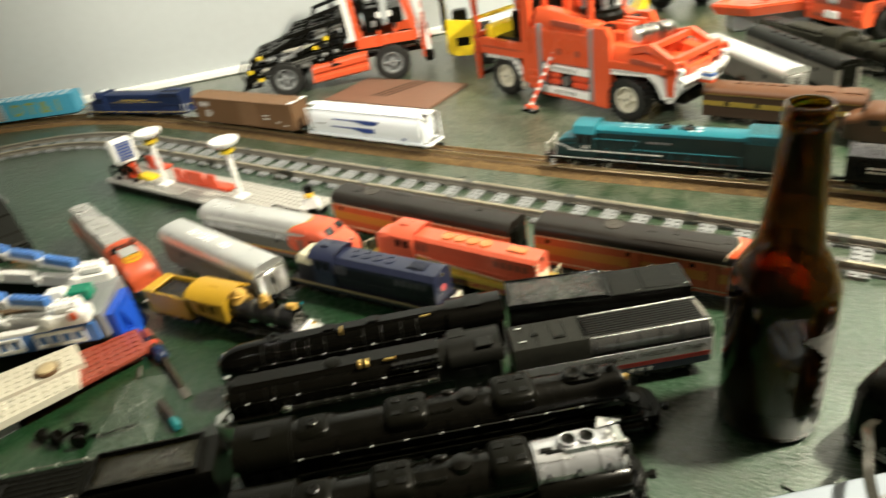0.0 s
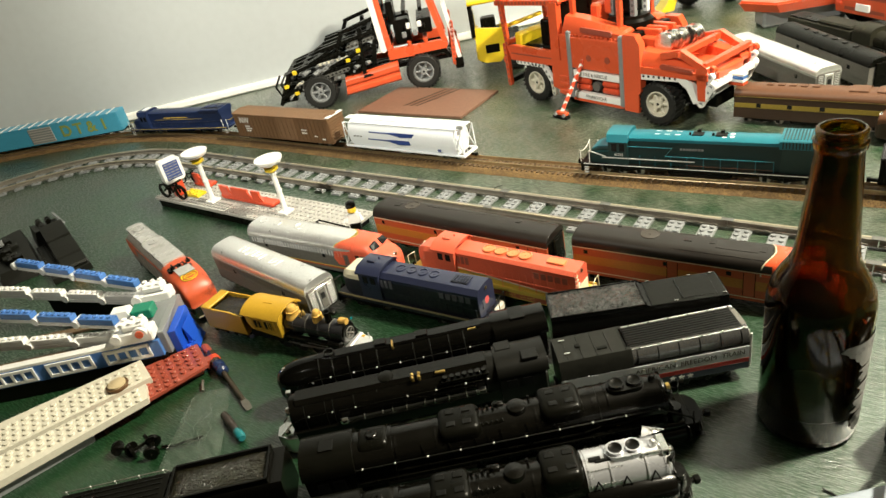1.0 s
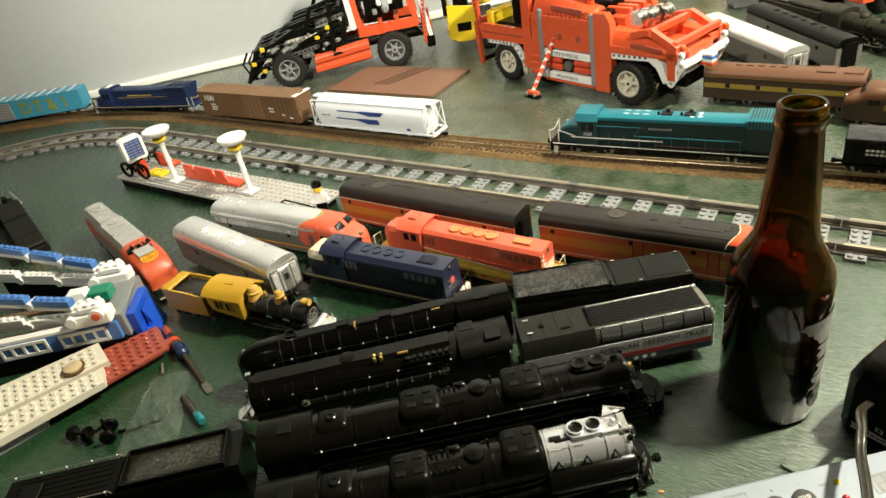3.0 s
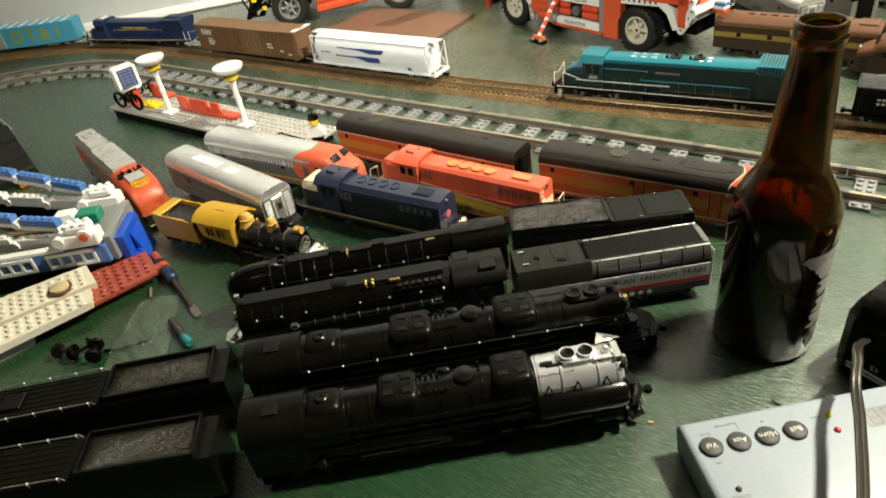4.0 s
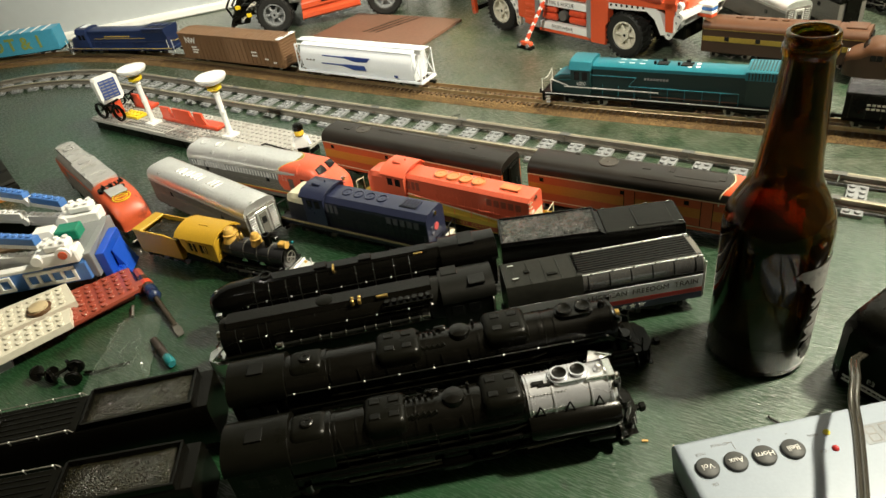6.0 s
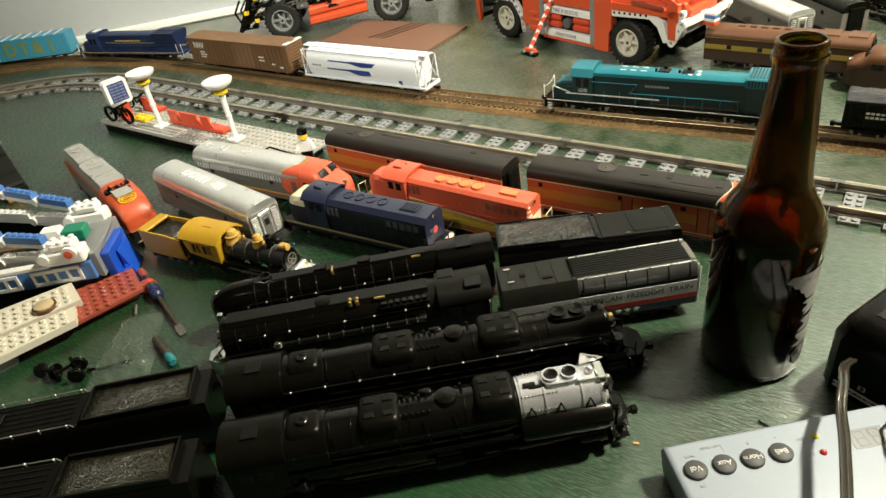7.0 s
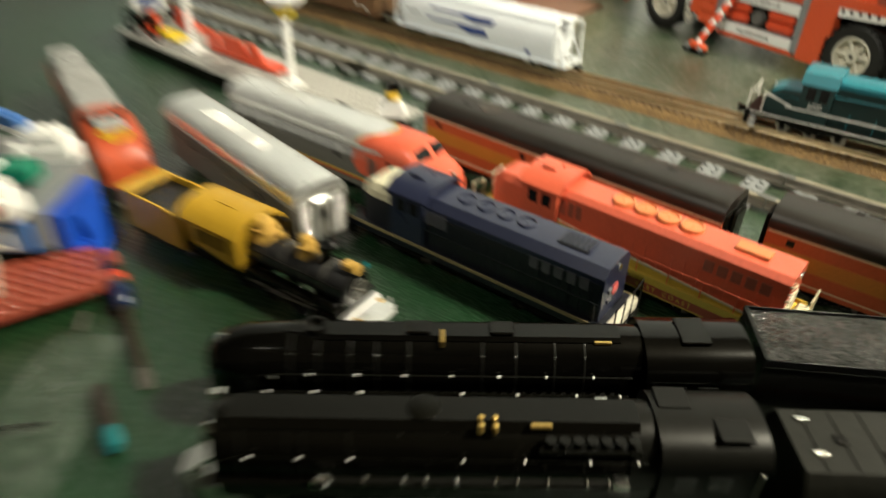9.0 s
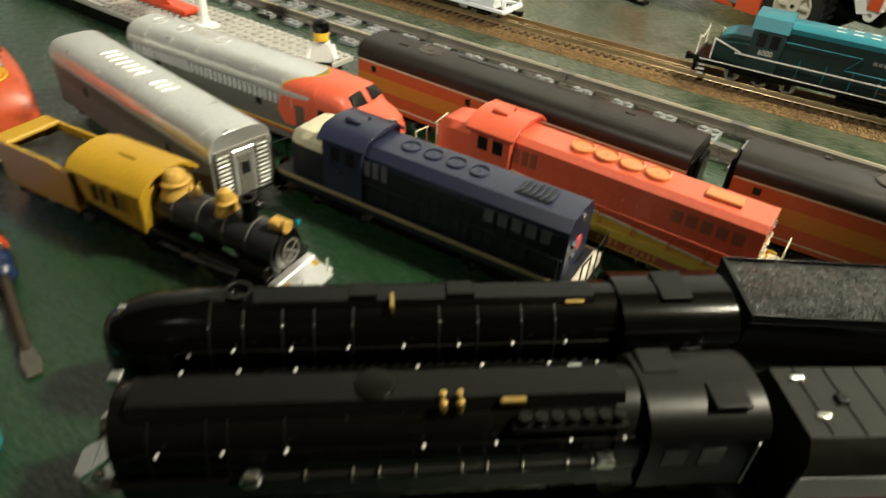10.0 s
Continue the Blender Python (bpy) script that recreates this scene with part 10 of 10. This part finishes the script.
fig = Shape().box(-6, 6, -4, 4, 0, 13, 0.8)
fig.loft([[(-7.6, -4, 13), (7.6, -4, 13), (7.6, 4, 13), (-7.6, 4, 13)], [(-5, -3.6, 26), (5, -3.6, 26), (5, 3.6, 26), (-5, 3.6, 26)]])
fig.rod((-6.4, 0, 24), (-9, -3, 15), 2.2, n=8).rod((6.4, 0, 24), (9, -3, 15), 2.2, n=8)
fig.turned([(3, 26), (5.1, 27), (5.1, 34), (4, 36)], 0, 0, "z", 16)
fig.turned([(5.7, 32.5), (6.0, 35), (5.0, 38.4), (2, 40)], 0, 0.6, "z", 16)
toyfig = single("toy_figure", fig, WHITE, -0.166, -0.121, 0.0161, 35, "small white-shirted toy figure with a black cap", "figurine")
for mt in (SKIN, BLACK):
    toyfig.data.materials.append(mt)
for pl in toyfig.data.polygons:
    z = pl.center.z * 1000
    pl.material_index = 2 if z < 13 or z > 33.6 else (1 if z > 26.4 else 0)
tc = thing("toy_cart", -0.196, -0.130, 0.0161, 25, "black toy hand truck on the platform", "cart")
part("handle", Shape().tube([(-16, -5, 14), (14, -4, 3), (14, 4, 3), (-16, 5, 14), (-18, 0, 15)], 1.1, 7), BLACKMATT, tc)
part("wheel", Shape().turned([(5, -2), (5, 2)], -16, 12, "y", 14, -6), BLACKMATT, tc)
part("plate", Shape().box(10, 18, -6, 6, 0, 2.4, 0.4), BLACKMATT, tc)


# ---- the blue and white toy ship parts ----
ship = thing("toy_ship", -0.222, -0.338, 0, 39.5, "blue, white and grey toy brick ship hull, half built", "toy ship")
# x runs towards the bow block, y across; the open hull runs back along -x
for sy, splay in ((-30, 0), (34, -24)):
    m = Matrix.Translation((-4, sy, 0)) @ Matrix.Rotation(radians(splay), 4, "Z")
    part("hull_side", Shape().box(-186, 0, -4, 4, 2, 34, 0.4).move(m), MIDBLUE if splay == 0 else BLACKMATT, ship, "medium blue hull side" if splay == 0 else "black hull side")
    part("gunwale_base", Shape().box(-186, -36, -4, 4, 34, 37.2, 0.3).move(m), WHITE if splay == 0 else DBG, ship)
part("keel_wall", Shape().box(-190, -2, -34.5, -26, 0.3, 16, 0.4), BLACKMATT, ship, "black lower hull bricks")
part("deck_strip", Shape().box(-190, -30, 14, 22, 30, 33, 0.3), TIE, ship, "dark brown deck strip")
part("deck_strip", Shape().box(-190, -30, -22, -14, 28, 31, 0.3), TIE, ship)
part("deck_floor", Shape().box(-190, -20, -28, 32, 3, 6), GREEN, ship)
for k in range(3):
    fr = Shape()
    x0 = -58 - 56 * k
    fr.box(x0, x0 + 44, -35.6, -33.6, 18, 21).box(x0, x0 + 44, -35.6, -33.6, 30, 33)
    for j in range(5):
        fr.box(x0 + 10.4 * j, x0 + 2.4 + 10.4 * j, -35.6, -33.6, 20, 31)
    part("lattice_window", fr, WHITE, ship, "white lattice window")
part("slope_plate", Shape().loft([[(-64, -14, 32), (2, -24, 32), (2, 30, 40), (-60, 30, 38)], [(-64, -14, 34), (2, -24, 34), (2, 30, 42), (-60, 30, 40)]]), LBG, ship, "grey sloping deck plate")
part("bow_block", Shape().box(2, 10, -24, 20, 0.3, 34, 0.5).box(10, 18, -24, -8, 0.3, 9.6, 0.5).studs(10, -24, 1, 2, 9.6), BRICKBLUE, ship, "bright blue bow bracket")
part("bow_slope", Shape().loft([[(12, -12, 1), (20, -12, 1), (12, -12, 28)], [(12, 12, 1), (20, 12, 1), (12, 12, 28)]]), BRICKBLUE, ship)
part("bow_face", Shape().box(-5, 2, -30, 34, 14, 40, 0.5), LBG, ship, "pale grey bow panel")
for sy in (-30, 34):
    # chunky white hinge blocks, then long arms of blue and white bricks
    part("hinge_block", Shape().box(-40, -4, sy - 8, sy + 8, 37, 50, 1.5), WHITE, ship, "white hinge block")
    part("hinge_block", Shape().box(-30, -8, sy - 7, sy + 7, 50, 58, 2).studs(-32, sy - 8, 3, 2, 58), WHITE, ship)
    part("hinge_pin", Shape().rod((-38, sy - 10, 46), (-38, sy + 10, 46), 5, n=14), WHITE, ship)
    for up, mt, hx, hy, splay in ((56, MIDBLUE, -34, 5, -30 if sy > 0 else -21), (38, WHITE, -40, 8, -21 if sy > 0 else -11)):
        m = Matrix.Translation((hx, sy + hy, 0)) @ Matrix.Rotation(radians(splay), 4, "Z")
        for k in range(4):
            x1 = -3 - 50 * k
            part("arm_brick", Shape().box(x1 - 42, x1, -4, 4, up - 1 + 2 * k, up + 6 + 2 * k, 0.4).studs(x1 - 42, -4, 5, 1, up + 6 + 2 * k).move(m), mt, ship, "long blue arm brick" if up > 50 else "long white arm brick")
            part("arm_base", Shape().box(x1 - 44, x1, -4, 4, up - 5 + 2 * k, up - 1 + 2 * k, 0.3).move(m), WHITE, ship)
            part("arm_joint", Shape().rod((x1 - 46, -6, up + 2 * k), (x1 - 46, 6, up + 2 * k), 4.4, n=12).move(m), WHITE, ship)
part("orange_lamp", Shape().turned([(3.8, -2), (3.8, 2), (3, 3.0)], -12, 50, "y", 16, -42), BRICKORANGE, ship, "round orange lamp stud")
part("lamp_dish", Shape().turned([(6.4, -2), (6.4, 1.2)], -12, 50, "y", 18, -41), WHITE, ship)
part("cabin", Shape().loft([[(-58, -2, 40), (-34, -2, 40), (-34, 14, 40), (-58, 14, 40)], [(-54, 0, 52), (-38, 0, 52), (-38, 12, 52), (-54, 12, 52)]]), WHITE, ship, "small white wheelhouse")
part("cabin_window", Shape().box(-34.5, -14, -3, 13, 40, 51, 1), mat("green_clear", (0.01, 0.20, 0.12), 0.15), ship, "dark green window brick")

# ---- the red and white wing ----
wg = thing("toy_wing", -0.176, -0.346, 0, 247, "dark red and white toy brick wing lying on the table", "toy wing")
part("red_plate", Shape().slab([(0, -18), (62, -22), (110, -26), (110, 36), (62, 32), (0, 24)], 8, 11.2).studs(2, -18, 13, 5, 11.2).studs(26, 22, 10, 1, 11.2), BRICKRED, wg, "dark red studded plate")
part("red_edge", Shape().box(-8, 2, 8, 17, 0.5, 10, 0.5), BRICKRED, wg)
part("red_under", Shape().slab([(6, -14), (104, -20), (104, 22), (6, 18)], 0.4, 8), BRICKRED, wg)
part("white_plate", Shape().slab([(54, 16), (57, 38), (200, 52), (200, 16)], 11.3, 17.6).studs(60, 16, 17, 3, 17.6), OFFWHITE, wg, "aged white studded plate")
part("white_plate", Shape().slab([(48, 10), (51, -26), (200, -34), (200, 10)], 11.3, 17.6).studs(54, -24, 18, 4, 17.6), OFFWHITE, wg, "aged white studded plate")
part("tan_disc", Shape().turned([(8, 17.6), (8, 22), (7, 22.6)], 76, 0, "z", 24), mat("tan_plastic", (0.50, 0.40, 0.24), 0.4), wg, "round tan tile")
part("disc_rim", Shape().turned([(10, 17.6), (10, 20.4)], 76, 0, "z", 24), mat("brown_plastic", (0.10, 0.05, 0.02), 0.4), wg)
part("white_under", Shape().slab([(108, -24), (200, -30), (200, 48), (108, 36)], 0.4, 11.3), LBG, wg)

# ---- the dark toy machine at the table's edge ----
tm = thing("toy_machine", -0.557, -0.281, 0, -17, "dark grey stepped toy brick machine with a pale rod", "toy vehicle")
part("chassis", Shape().box(-66, 62, -30, 17, 0.3, 9.4, 0.6).studs(-64, -30, 15, 2, 9.4), MACHINEGREY, tm, "dark studded base")
for k in range(5):
    x0, top = -66 + 25 * k, 34 - 4.0 * k + (1.5 if k % 2 else 0)
    part("step_brick", Shape().loft([[(x0, -14, 9.4), (x0 + 23, -14, 9.4), (x0 + 23, 16, 9.4), (x0, 16, 9.4)], [(x0, -14, top), (x0 + 20, -14, top - 4), (x0 + 20, 16, top - 4), (x0, 16, top)]]), MACHINEGREY, tm, "dark grey sloped brick")
    part("step_edge", Shape().box(x0 + 20.4, x0 + 23, -13, 15, 9.4, top - 7), BLACKMATT, tm)
part("tower", Shape().loft([[(-124, -26, 0.3), (-68, -26, 0.3), (-68, 18, 0.3), (-124, 18, 0.3)], [(-120, -22, 24), (-70, -20, 28), (-70, 12, 28), (-116, 10, 20)]]), MACHINEGREY, tm, "blocky dark tower")
for k, (a, b) in enumerate(((-112, -14), (-100, -2), (-88, -12), (-80, 4))):
    part("tower_brick", Shape().box(a, a + 14, b, b + 8, 22, 31 + 2 * (k % 2), 0.4).studs(a - 1, b, 2, 1, 31 + 2 * (k % 2)), BLACKMATT if k % 2 else MACHINEGREY, tm)
part("side_body", Shape().loft([[(-128, -84, 0.3), (2, -84, 0.3), (10, -32, 0.3), (-128, -32, 0.3)], [(-124, -80, 20), (-14, -80, 14), (-6, -34, 16), (-124, -34, 24)]]), MACHINEGREY, tm, "low dark side body")
for k in range(6):
    a = -118 + 18 * k
    part("side_block", Shape().box(a, a + 13, -74 + 5 * (k % 3), -56 + 5 * (k % 3), 14, 23 + 3 * (k % 2), 0.5).studs(a - 1, -70 + 5 * (k % 3), 2, 1, 23 + 3 * (k % 2)), BLACKMATT if k % 2 else MACHINEGREY, tm)
part("pale_pin", Shape().box(-96, -78, -66, -60, 25, 29, 0.6), LBG, tm, "pale grey pin")
part("orange_tip", Shape().box(66, 78, -10, 4, 0.4, 8, 1.0), ORANGESTRIPE, tm, "small orange end brick")
part("rod", Shape().rod((-128, 13, 26), (-64, 17, 28), 2.2, n=10), LBG, tm, "pale grey rod")
